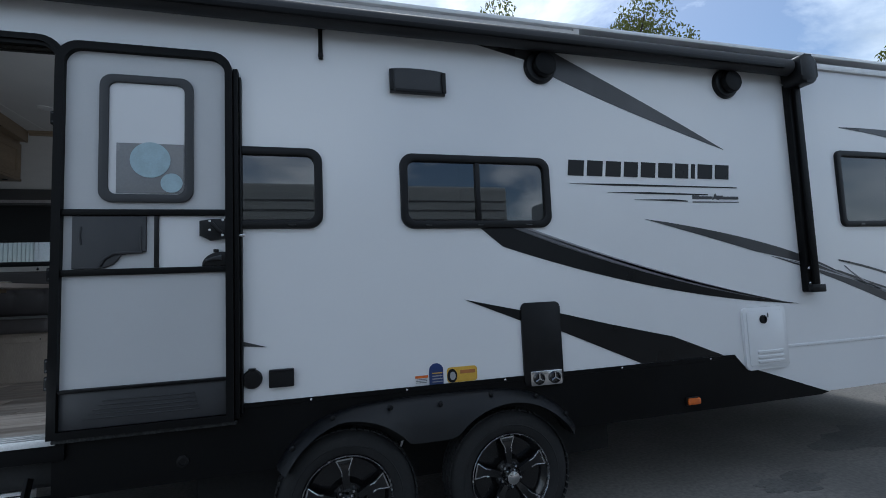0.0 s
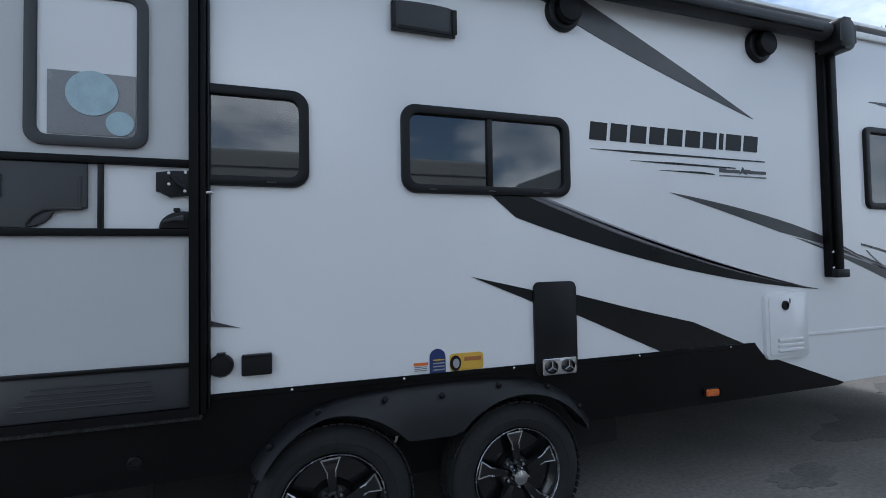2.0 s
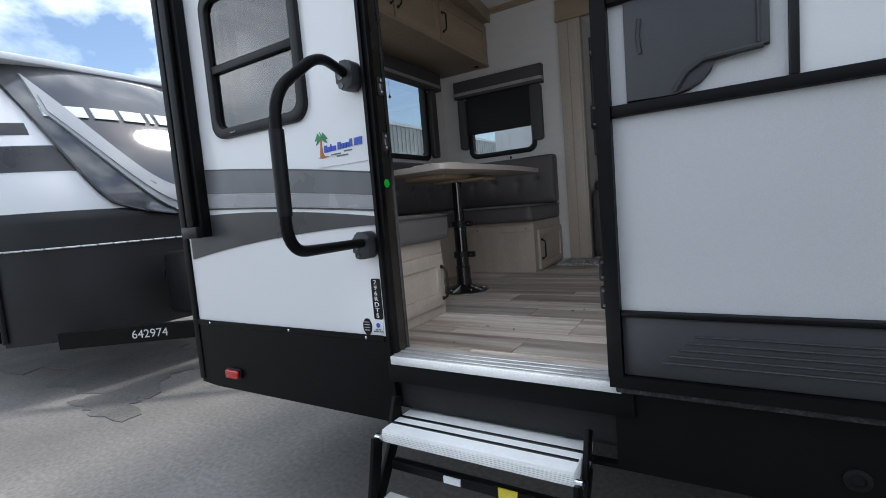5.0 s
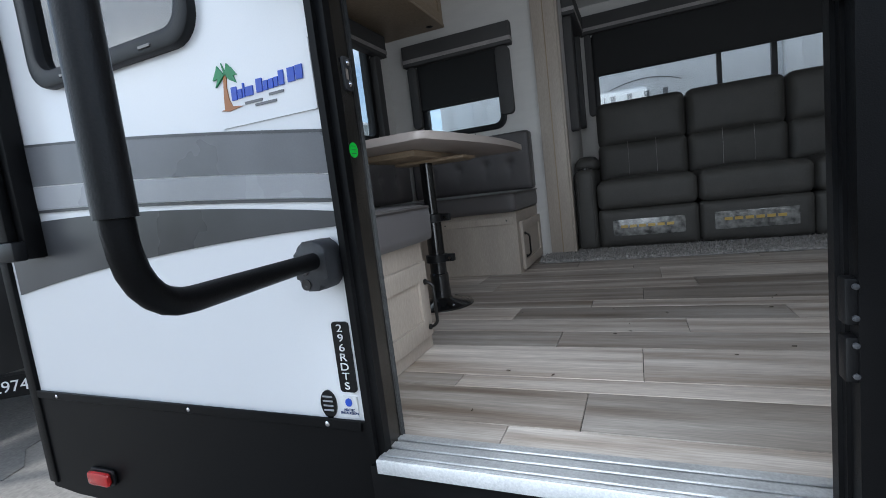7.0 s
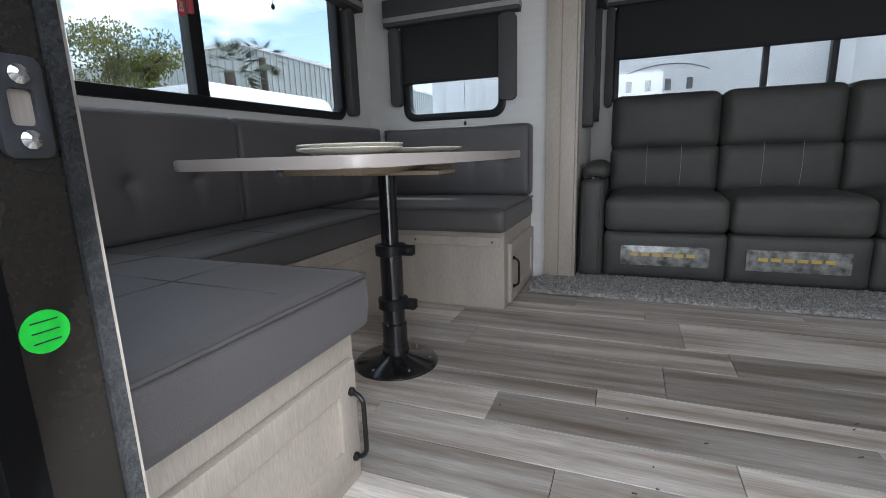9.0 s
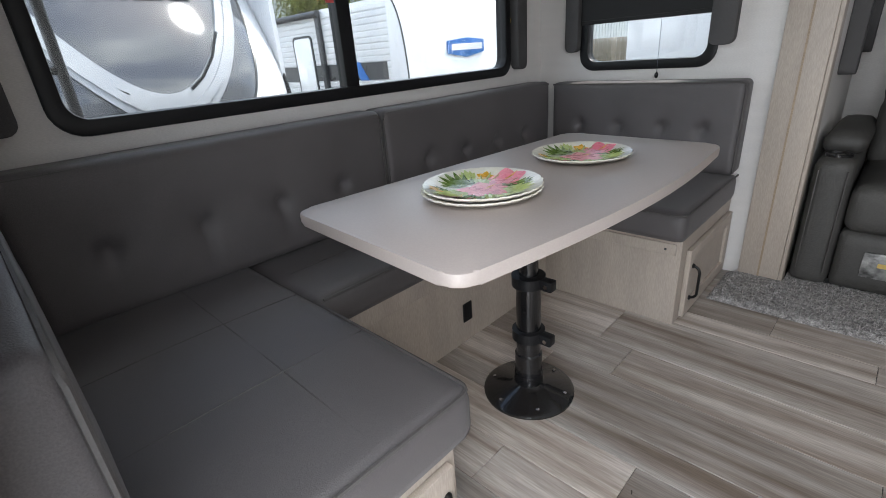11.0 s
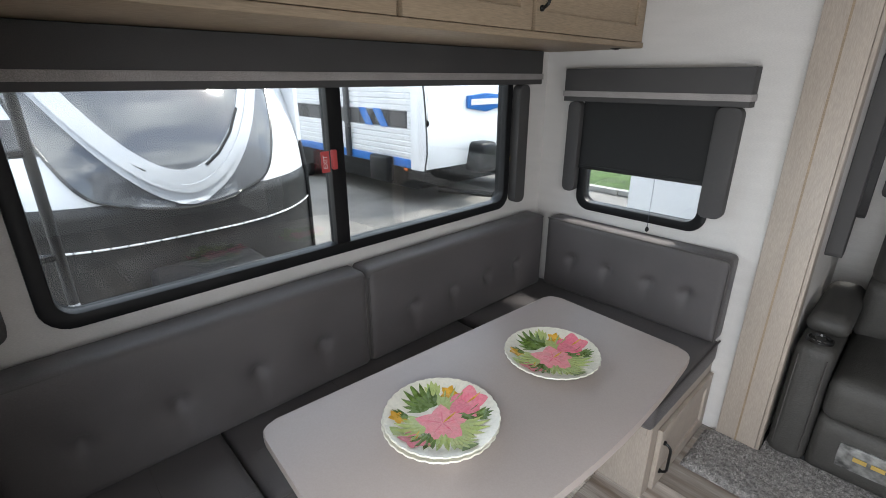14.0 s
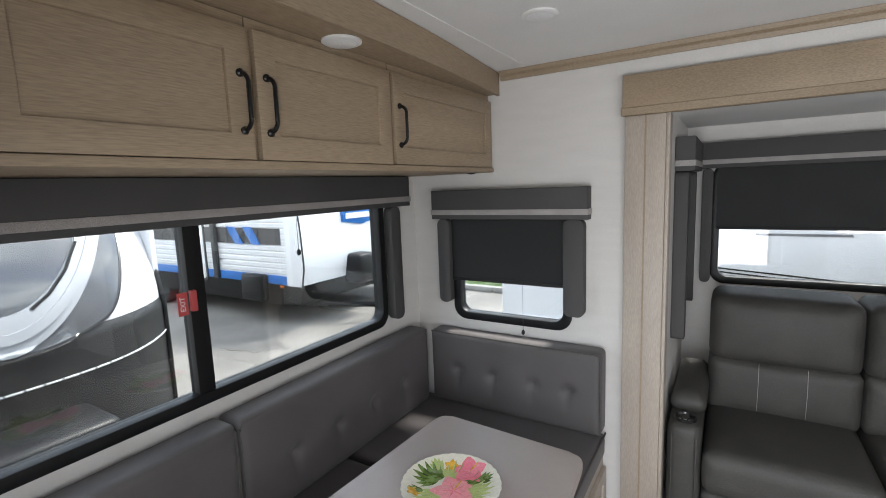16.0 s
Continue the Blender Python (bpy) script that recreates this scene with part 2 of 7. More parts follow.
M_gold = mat("gold_print", (0.55, 0.38, 0.10), 0.4, scale=22, var=0.1)
M_plank = mat("weathered_vinyl_plank", (0.585, 0.53, 0.48), 0.40, scale=2.4, var=0.2, fine=30, fvar=0.16, bump=0.06, stretch=(0.5, 8, 1), per=0.36, tint=(0.215, 0.163, 0.125))
M_asphalt = mat("worn_asphalt", (0.31, 0.288, 0.262), 0.85, scale=0.8, var=0.2, fine=38, fvar=0.16, bump=0.22, rvar=0.15, tint=(0.17, 0.158, 0.143))
M_wet = mat("damp_asphalt", (0.215, 0.203, 0.188), 0.75, scale=2, var=0.2, fine=45, fvar=0.2, bump=0.35)
M_siding = mat("white_corrugated_siding", (0.72, 0.72, 0.72), 0.4, scale=1.2, var=0.04, fine=200, fvar=0.02)
M_blue = mat("blue_stripe_paint", (0.02, 0.16, 0.52), 0.35, scale=3, var=0.1)
M_capgrey = mat("dark_grey_front_cap", (0.075, 0.078, 0.085), 0.07, scale=1.2, var=0.08, fine=12, fvar=0.02, bump=0.0, coat=0.8, rvar=0.03)
M_caplow = mat("textured_black_front_panel", (0.020, 0.020, 0.021), 0.45, scale=1.5, var=0.2, fine=240, fvar=0.1, bump=0.03, spec=0.4)
M_capsilver = mat("silver_cap_paint", (0.42, 0.43, 0.445), 0.25, scale=1.2, var=0.06, coat=0.5, bump=0.0)
M_building = mat("grey_metal_building", (0.42, 0.44, 0.43), 0.6, scale=0.6, var=0.06, fine=30, fvar=0.04)
M_bark = mat("bark", (0.13, 0.10, 0.075), 0.9, scale=6, var=0.3, fine=40, fvar=0.3, bump=0.8)
M_leaf = mat("tree_leaves", (0.15, 0.155, 0.034), 0.55, scale=0.8, var=0.3, fine=9, fvar=0.25, bump=0.0, tint=(0.125, 0.115, 0.028))
_lt = M_leaf.node_tree
_tl = _lt.nodes.new("ShaderNodeBsdfTranslucent")
_tl.inputs["Color"].default_value = (0.16, 0.19, 0.03, 1)
_mx = _lt.nodes.new("ShaderNodeMixShader")
_mx.inputs["Fac"].default_value = 0.4
_lt.links.new(_lt.nodes["Principled BSDF"].outputs["BSDF"], _mx.inputs[1])
_lt.links.new(_tl.outputs["BSDF"], _mx.inputs[2])
_lt.links.new(_mx.outputs["Shader"], _lt.nodes["Material Output"].inputs["Surface"])
M_palmleaf = mat("palm_leaves", (0.06, 0.09, 0.03), 0.5, scale=2, var=0.3, fine=9, fvar=0.2, bump=0.0)
M_grass = mat("lawn", (0.09, 0.17, 0.03), 0.9, scale=2, var=0.3, fine=30, fvar=0.3, bump=0.6)
M_led = mat("frosted_puck_lens", (0.78, 0.78, 0.78), 0.4, scale=30, var=0.02)
M_exit = mat("red_label", (0.50, 0.07, 0.07), 0.45, scale=20, var=0.05)
M_yellowtag = mat("yellow_tag", (0.72, 0.58, 0.04), 0.5, scale=20, var=0.1)
G_dark = glass("tinted_glass", (0.20, 0.20, 0.21), base=0.11)
G_clear = glass("clear_glass", (0.74, 0.76, 0.76), base=0.06)


# ---- mesh helpers ----
def obj(name, bm, material, parent=None, label="", cat="", kind="", group="", smooth=38):
    me = bpy.data.meshes.new(name)
    bmesh.ops.recalc_face_normals(bm, faces=bm.faces[:])
    bm.to_mesh(me)
    bm.free()
    if material:
        me.materials.append(material)
    if smooth:
        me.polygons.foreach_set("use_smooth", [True] * len(me.polygons))
        me.set_sharp_from_angle(angle=radians(smooth))
    ob = new(name, me)
    if parent:
        ob.parent = parent
        ob.matrix_parent_inverse = parent.matrix_basis.inverted()
    return tagged(ob, label, cat, group, kind)


def part(name, bm, material, parent, label="", smooth=38):
    return obj(name, bm, material, parent, label, smooth=smooth)


def empty(name, at, label, cat, group="", kind=""):
    e = new(name)
    e.matrix_basis = Matrix.Translation(at)
    e.empty_display_size = 0.1
    return tagged(e, label, cat, group, kind)


def box(x0, x1, y0, y1, z0, z1, bev=0.0, seg=2, bm=None):
    b = bmesh.new()
    bmesh.ops.create_cube(b, size=1.0)
    for v in b.verts:
        v.co = ((x0 + x1) / 2 + v.co.x * (x1 - x0), (y0 + y1) / 2 + v.co.y * (y1 - y0), (z0 + z1) / 2 + v.co.z * (z1 - z0))
    if bev:
        bmesh.ops.bevel(b, geom=b.edges[:], offset=bev, segments=seg, affect='EDGES', profile=0.5)
    return merge(bm, b) if bm else b


def merge(bm, other):
    me = bpy.data.meshes.new("tmp")
    other.to_mesh(me)
    other.free()
    bm.from_mesh(me)
    bpy.data.meshes.remove(me)
    return bm


AX = {"x": (1, 2, 0), "y": (0, 2, 1), "z": (0, 1, 2)}


def at3(axis, u, w, v):
    i, j, k = AX[axis]
    p = [0, 0, 0]
    p[i], p[j], p[k] = u, w, v
    return p


def prism(pts, axis, a, b, bev=0.0, bm=None, seg=2):
    """The outline pts, drawn in the plane across axis, made solid from a to b."""
    m = bmesh.new()
    lo = [m.verts.new(at3(axis, u, w, a)) for u, w in pts]
    hi = [m.verts.new(at3(axis, u, w, b)) for u, w in pts]
    n = len(pts)
    m.faces.new(lo)
    m.faces.new(hi[::-1])
    for i in range(n):
        m.faces.new((lo[i], hi[i], hi[(i + 1) % n], lo[(i + 1) % n]))
    if bev:
        es = [e for e in m.edges if (e.verts[0] in lo and e.verts[1] in lo) or (e.verts[0] in hi and e.verts[1] in hi)]
        bmesh.ops.bevel(m, geom=es, offset=bev, segments=seg, affect='EDGES', profile=0.5)
    return merge(bm, m) if bm else m


def rrect(u0, u1, w0, w1, r, n=6, tl=None):
    """A rectangle with round corners, counter-clockwise."""
    out = []
    for cu, cw, a0 in ((u1 - r, w0 + r, -90), (u1 - r, w1 - r, 0), (u0 + r, w1 - r, 90), (u0 + r, w0 + r, 180)):
        for i in range(n + 1):
            a = radians(a0 + 90 * i / n)
            out.append((cu + r * math.cos(a), cw + r * math.sin(a)))
    return out


def ring(outer, inner, axis, a, b, bm=None, bev=0.0):
    m = bmesh.new()
    n = len(outer)
    vo0 = [m.verts.new(at3(axis, u, w, a)) for u, w in outer]
    vi0 = [m.verts.new(at3(axis, u, w, a)) for u, w in inner]
    vo1 = [m.verts.new(at3(axis, u, w, b)) for u, w in outer]
    vi1 = [m.verts.new(at3(axis, u, w, b)) for u, w in inner]
    for i in range(n):
        j = (i + 1) % n
        m.faces.new((vo0[i], vo0[j], vi0[j], vi0[i]))
        m.faces.new((vo1[i], vi1[i], vi1[j], vo1[j]))
        m.faces.new((vo0[i], vo1[i], vo1[j], vo0[j]))
        m.faces.new((vi0[i], vi0[j], vi1[j], vi1[i]))
    if bev:
        t = set(vo0), set(vo1), set(vi0), set(vi1)
        es = [e for e in m.edges if any(e.verts[0] in q and e.verts[1] in q for q in t)]
        bmesh.ops.bevel(m, geom=es, offset=bev, segments=2, affect='EDGES', profile=0.5)
    return merge(bm, m) if bm else m


def tube(pts, r, seg=10, bm=None, closed=False):
    m = bmesh.new()
    pts = [Vector(p) for p in pts]
    rows = []
    up = Vector((0.13, 0.21, 0.97))
    for i, p in enumerate(pts):
        d = (pts[min(i + 1, len(pts) - 1)] - pts[max(i - 1, 0)]).normalized()
        s = d.cross(up)
        if s.length < 0.05:
            s = d.cross(Vector((1, 0, 0)))
        s.normalize()
        u = s.cross(d).normalized()
        rr = r[i] if isinstance(r, (list, tuple)) else r
        rows.append([m.verts.new(p + (s * math.cos(2 * math.pi * k / seg) + u * math.sin(2 * math.pi * k / seg)) * rr) for k in range(seg)])
    for a, b in zip(rows, rows[1:]):
        for k in range(seg):
            m.faces.new((a[k], a[(k + 1) % seg], b[(k + 1) % seg], b[k]))
    m.faces.new(rows[0][::-1])
    m.faces.new(rows[-1])
    return merge(bm, m) if bm else m


def arc_path(pts, r, n=5):
    """The polyline pts with its corners rounded off by r."""
    pts = [Vector(p) for p in pts]
    out = [pts[0]]
    for a, b, c in zip(pts, pts[1:], pts[2:]):
        d0, d1 = (a - b).normalized(), (c - b).normalized()
        p0, p1 = b + d0 * min(r, (a - b).length * 0.49), b + d1 * min(r, (c - b).length * 0.49)
        for i in range(n + 1):
            t = i / n
            out.append(p0 * (1 - t) ** 2 + b * 2 * t * (1 - t) + p1 * t * t)
    return out + [pts[-1]]


def lathe(profile, at, axis="z", seg=28, bm=None, cap=True):
    """profile: (radius, height) rows turned about axis through at."""
    m = bmesh.new()
    i, j, k = AX[axis]
    rows = []
    for r, h in profile:
        row = []
        for s in range(seg):
            p = [0, 0, 0]
            a = 2 * math.pi * s / seg
            p[i], p[j], p[k] = at[i] + r * math.cos(a), at[j] + r * math.sin(a), at[k] + h
            row.append(m.verts.new(p))
        rows.append(row)
    for a, b in zip(rows, rows[1:]):
        for s in range(seg):
            m.faces.new((a[s], a[(s + 1) % seg], b[(s + 1) % seg], b[s]))
    if cap:
        m.faces.new(rows[0][::-1])
        m.faces.new(rows[-1])
    bmesh.ops.remove_doubles(m, verts=m.verts[:], dist=1e-5)
    return merge(bm, m) if bm else m


def wall_grid(axis, a, b, u0, u1, w0, w1, holes, bm=None):
    """A wall from a to b across axis with rectangular openings right through it."""
    us = sorted({u0, u1, *[h[0] for h in holes], *[h[1] for h in holes]})
    ws = sorted({w0, w1, *[h[2] for h in holes], *[h[3] for h in holes]})
    us, ws = [u for u in us if u0 <= u <= u1], [w for w in ws if w0 <= w <= w1]

    def solid(i, j):
        if not (0 <= i < len(us) - 1 and 0 <= j < len(ws) - 1):
            return False
        cu, cw = (us[i] + us[i + 1]) / 2, (ws[j] + ws[j + 1]) / 2
        return not any(h[0] < cu < h[1] and h[2] < cw < h[3] for h in holes)
    m = bmesh.new()
    va = {(i, j): m.verts.new(at3(axis, us[i], ws[j], a)) for i in range(len(us)) for j in range(len(ws))}
    vb = {(i, j): m.verts.new(at3(axis, us[i], ws[j], b)) for i in range(len(us)) for j in range(len(ws))}
    for i in range(len(us) - 1):
        for j in range(len(ws) - 1):
            if not solid(i, j):
                continue
            q = ((i, j), (i + 1, j), (i + 1, j + 1), (i, j + 1))
            m.faces.new([va[c] for c in q])
            m.faces.new([vb[c] for c in q[::-1]])
            for (c0, c1), (di, dj) in zip(((q[0], q[1]), (q[1], q[2]), (q[2], q[3]), (q[3], q[0])), ((0, -1), (1, 0), (0, 1), (-1, 0))):
                if not solid(i + di, j + dj):
                    m.faces.new((va[c0], va[c1], vb[c1], vb[c0]))
    for v in [v for v in m.verts if not v.link_faces]:
        m.verts.remove(v)
    return merge(bm, m) if bm else m


def bez(p, n=10):
    """Points on the smooth curve that p leads through (quadratic or cubic control points)."""
    out = []
    for i in range(n + 1):
        t = i / n
        q = [Vector(c) for c in p]
        while len(q) > 1:
            q = [a * (1 - t) + b * t for a, b in zip(q, q[1:])]
        out.append(tuple(q[0]))
    return out


# ---- plan of the trailer ----
W, YN = 2.44, 2.49
YF, YFO = 4.97, 5.02
XR, XRO = -3.03, -3.08
FL, CE, CR = 0.78, 2.945, 2.88
DX0, DX1, DZ = -1.86, -1.075, 2.55
SX0, SX1, SY = -1.76, 0.75, 5.98
STC = 2.70

# ground
gb = bmesh.new()
bmesh.ops.create_grid(gb, x_segments=2, y_segments=2, size=400)
obj("ground", gb, M_asphalt, None, "worn grey asphalt lot with damp patches and stains", "ground", "structure")

# side skin, with the nose's curve
near_holes = [(DX0, DX1, 0.70, DZ), (-2.70, -2.19, 1.71, 2.25), (-0.52, 0.02, 1.73, 2.085), (0.485, 1.315, 1.725, 2.08), (3.70, 4.76, 1.72, 2.21)]
nose = bez([(4.82, 2.88), (5.20, 2.86), (5.36, 2.50)], 6) + bez([(5.36, 2.50), (5.62, 1.95), (5.72, 1.65), (5.70, 0.95)], 7)[1:] + bez([(5.70, 0.95), (5.70, 0.66), (5.50, 0.565)], 5)[1:]
sb = wall_grid("y", W, W + 0.025, XRO, 4.82, 0.80, CR, near_holes)
prism([(4.82, 0.565)] + [(u, w) for u, w in reversed(nose)], "y", W, W + 0.025, bm=sb)
prism([(2.60, 0.80), (2.66, 0.78), (3.37, 0.555), (4.82, 0.565), (4.82, 0.80)], "y", W, W + 0.025, bm=sb)
wall_side = obj("wall_side", sb, M_white, None, "glossy white laminated trailer side wall with swoosh decals", "wall", "structure")
lb = wall_grid("y", W + 0.025, YN, XR, 1.60, FL, CE, near_holes)
obj("wall_side_inner", lb, M_panel, None, "off-white textured interior wallboard by the door", "wall", "structure")
# far side, rear and partition
far_holes = [(SX0, SX1, FL, 2.72), (-2.755, -2.185, 1.74, 2.36)]
fb = wall_grid("y", YF, YF + 0.025, XR, 1.60, FL, CE, far_holes)
obj("wall_far", fb, M_panel, None, "off-white textured wallboard with a small window", "wall", "structure")
fb = wall_grid("y", YF + 0.025, YFO, XRO, 4.82, 0.55, CR, far_holes)
prism([(4.82, 0.565)] + [(u, w) for u, w in reversed(nose)], "y", YF + 0.025, YFO, bm=fb)
obj("wall_far_skin", fb, M_white, None, "glossy white laminated far side of the trailer", "wall", "structure")
rear_holes = [(2.81, 4.645, 1.75, 2.42)]
rb = wall_grid("x", XR - 0.025, XR, YN, YF, FL, CE, rear_holes)
obj("wall_rear", rb, M_panel, None, "off-white textured wallboard round the wide window", "wall", "structure")
rb = wall_grid("x", XRO, XR - 0.025, W + 0.025, YFO - 0.025, 0.55, CE + 0.02, rear_holes)
obj("wall_rear_skin", rb, M_white, None, "white rear outer wall of the trailer", "wall", "structure")
obj("wall_partition", box(1.60, 1.64, W + 0.03, YFO - 0.03, FL, CE + 0.018), M_panel, None, "off-white wallboard closing the room", "wall", "structure")
# nose body between the two side skins
obj("wall_nose", ring([(u, w) for u, w in nose] + [(4.9, 0.565)], [(u - 0.04, w - 0.02) for u, w in nose] + [(4.86, 0.60)], "y", W + 0.026, YFO - 0.026), M_white, None, "white moulded nose of the trailer", "wall", "structure")
obj("ceiling", box(XR, 1.60, YN, YF, CE, CE + 0.02), M_ceil, None, "white panelled trailer ceiling", "ceiling", "structure")
obj("roof", box(XRO + 0.001, 4.84, W + 0.026, YFO - 0.003, CE + 0.021, CE + 0.05, 0.01), M_white, None, "white trailer roof", "roof", "structure")
floor = obj("floor", box(XR, 1.60, YN, YF + 0.05, FL - 0.06, FL - 0.004), M_under, None, "grey weathered wood-look vinyl plank floor", "floor", "structure")
obj("underbelly", box(XRO, 4.8, W + 0.03, YFO - 0.03, 0.58, FL - 0.062, 0.01), M_under, None, "black trailer underbelly", "underbelly", "structure")
# skirt with the arch over the wheels
arch = [(-0.15, 0.54)] + bez([(-0.14, 0.56), (0.0, 0.73), (0.30, 0.745)], 6) + bez([(0.92, 0.75), (1.22, 0.745), (1.34, 0.56)], 6) + [(1.35, 0.54)]
sk = [(XRO, 0.545), (-2.96, 0.535)] + arch + [(3.30, 0.54), (3.372, 0.552), (2.665, 0.785), (2.60, 0.858), (-1.108, 0.858), (-1.108, 0.550), (-1.872, 0.550), (-1.872, 0.858), (XRO, 0.858)]
skirt = obj("trim_skirt", prism(sk, "y", W - 0.006, W + 0.02), M_skirt, None, "black painted metal skirt below the side wall", "skirt", "structure")
for u0, u1 in ((XRO, -1.897), (-1.083, 2.60)):
    part("edge_rail", box(u0, u1, W - 0.011, W - 0.0065, 0.838, 0.862, 0.002, 1), M_blackmetal, skirt)
obj("trim_skirt_rear", box(XRO - 0.006, XRO + 0.01, W + 0.021, YFO, 0.545, 0.86), M_skirt, None, "black painted metal skirt at the tail", "skirt", "structure")
gut = obj("trim_gutter", box(3.25, 4.84, W - 0.022, W - 0.001, 2.845, 2.89, 0.006), M_alu, None, "aluminium gutter rail at the roof edge", "gutter", "structure")
obj("trim_nose_edge", tube([(u + 0.004, W - 0.004, w) for u, w in nose], 0.014, 8), M_blackplastic, None, "black edge moulding round the nose", "moulding", "structure")
obj("trim_rear_corner", box(XRO - 0.012, XRO + 0.03, W - 0.012, W + 0.02, 0.56, CR + 0.02, 0.005), M_blackmetal, None, "black corner moulding at the tail", "moulding", "structure")

# slide-out room
sw_holes = [(-1.585, 0.16, 1.83, 2.45)]
b = wall_grid("y", SY, SY + 0.05, SX0 - 0.05, SX1 + 0.05, FL - 0.05, STC + 0.05, sw_holes)
obj("wall_slide_back", b, M_panel, None, "off-white wallboard of the slide-out behind the sofa", "wall", "structure")
obj("wall_slide_end", wall_grid("x", SX0 - 0.04, SX0, YFO, SY, FL - 0.05, STC + 0.05, [(5.35, 5.85, 1.83, 2.45)]), M_panel, None, "off-white end wall of the slide-out", "wall", "structure")
obj("wall_slide_end_far", box(SX1, SX1 + 0.04, YFO, SY, FL - 0.05, STC + 0.05), M_panel, None, "off-white end wall of the slide-out", "wall", "structure")
obj("ceiling_slide", box(SX0, SX1, YFO, SY, STC, STC + 0.045), M_ceil, None, "white ceiling of the slide-out", "ceiling", "structure")
obj("floor_slide", box(SX0, SX1, YF + 0.051, SY, FL - 0.05, FL), M_under, None, "carpeted floor of the slide-out", "floor", "structure")

# ---- windows of the side wall ----
def side_window(name, x0, x1, z0, z1, split, label, rad=0.07, flush=0.0):
    """split: None, ('x', place) or ('z', place)."""
    e = empty(name, ((x0 + x1) / 2, W, z0), label, "window", kind="structure")
    fr = ring(rrect(x0, x1, z0, z1, rad), rrect(x0 + 0.042, x1 - 0.042, z0 + 0.042, z1 - 0.042, rad - 0.025), "y", W - 0.022, W + 0.03, bev=0.007)
    f = part("window_frame", fr, M_blackplastic, e)
    n = 2 if x1 - x0 < 0.7 else 3
    for i in range(n):
        u = x0 + (x1 - x0) * (i + 0.5) / n
        part("weep_slot", box(u - 0.02, u + 0.02, W - 0.0245, W - 0.02, z0 + 0.012, z0 + 0.022, 0.002, 1), M_rimblack, f)
    pts = rrect(x0 + 0.036, x1 - 0.036, z0 + 0.036, z1 - 0.036, rad - 0.02)
    if split:
        k, s = split
        if k == "x":
            bar = box(s - 0.014, s + 0.014, W - 0.016, W + 0.02, z0 + 0.04, z1 - 0.04, 0.003)
            a, b = [(min(u, s), w) for u, w in pts], [(max(u, s), w) for u, w in pts]
        else:
            bar = box(x0 + 0.04, x1 - 0.04, W - 0.016, W + 0.02, s - 0.016, s + 0.016, 0.003)
            a, b = [(u, min(w, s)) for u, w in pts], [(u, max(w, s)) for u, w in pts]
        part("mullion", bar, M_blackplastic, e)
        for q, d in ((a, 0.004), (b, 0.0)):
            bm = prism(q, "y", W - 0.004 + d, W - 0.001 + d)
            bmesh.ops.remove_doubles(bm, verts=bm.verts[:], dist=1e-5)
            part("pane", bm, G_dark, e, smooth=0).visible_shadow = False
    else:
        part("pane", prism(pts, "y", W - 0.004, W - 0.001), G_dark, e, smooth=0).visible_shadow = False
    return e


side_window("window_1", -2.735, -2.160, 1.675, 2.282, ("z", 1.965), "black-framed tinted side window, lower half a sliding pane")
side_window("window_2", -0.560, 0.047, 1.70, 2.115, None, "black-framed dark tinted window beside the open door")
side_window("window_3", 0.452, 1.345, 1.695, 2.108, ("x", 0.895), "black-framed dark tinted sliding window")
side_window("window_4", 3.66, 4.80, 1.685, 2.245, ("x", 4.24), "black-framed dark tinted bedroom sliding window", 0.05)

# ---- decals on the side wall ----
DEC = W - 0.004


def decal(name, pts, material, label="", lift=0.0):
    return part(name, prism(pts, "y", DEC - lift, W + 0.003), material, wall_side, label, smooth=0)


def curve2(*p, n=14):
    return bez(list(p), n)


# upper triangle swoosh
decal("swoosh_decal", [(0.888, 2.783), (1.223, 2.712)] + curve2((1.223, 2.712), (1.40, 2.60), (2.009, 2.403), (2.66, 2.214))[1:] + curve2((2.66, 2.214), (1.90, 2.58), (1.452, 2.751), (1.40, 2.79))[1:], M_decal_dark, "charcoal pointed swoosh decal")
# long falling swoosh: black under, grey over
decal("swoosh_decal", [(0.90, 1.698), (1.035, 1.588)] + curve2((1.035, 1.588), (2.10, 1.24), (3.19, 1.160))[1:] + curve2((3.19, 1.160), (2.05, 1.33), (1.09, 1.698))[1:], M_decal_black, "black tapering swoosh decal")
for a, b, c in ((0.0, 0.05, M_decal_grey), (0.06, 0.085, M_decal_silver)):
    decal("swoosh_stripe", curve2((1.09 + a, 1.698), (2.06 + a, 1.335), (3.12, 1.165)) + curve2((3.12, 1.168), (2.07 + b, 1.36), (1.10 + b, 1.699)), c, "grey band of the swoosh", 0.002)
# lower wedge
decal("wedge_decal", [(0.79, 1.300), (1.12, 1.165), (1.12, 1.225)], M_decal_black, "black wedge decal")
decal("wedge_decal", [(1.345, 1.10), (1.90, 0.862), (2.515, 0.862), (2.14, 1.008), (1.70, 1.11), (1.345, 1.20)], M_decal_black, "black wedge decal")
decal("wedge_decal", [(-0.358, 1.158), (-0.358, 1.132), (-0.232, 1.119)], M_decal_dark, "thin charcoal point decal")
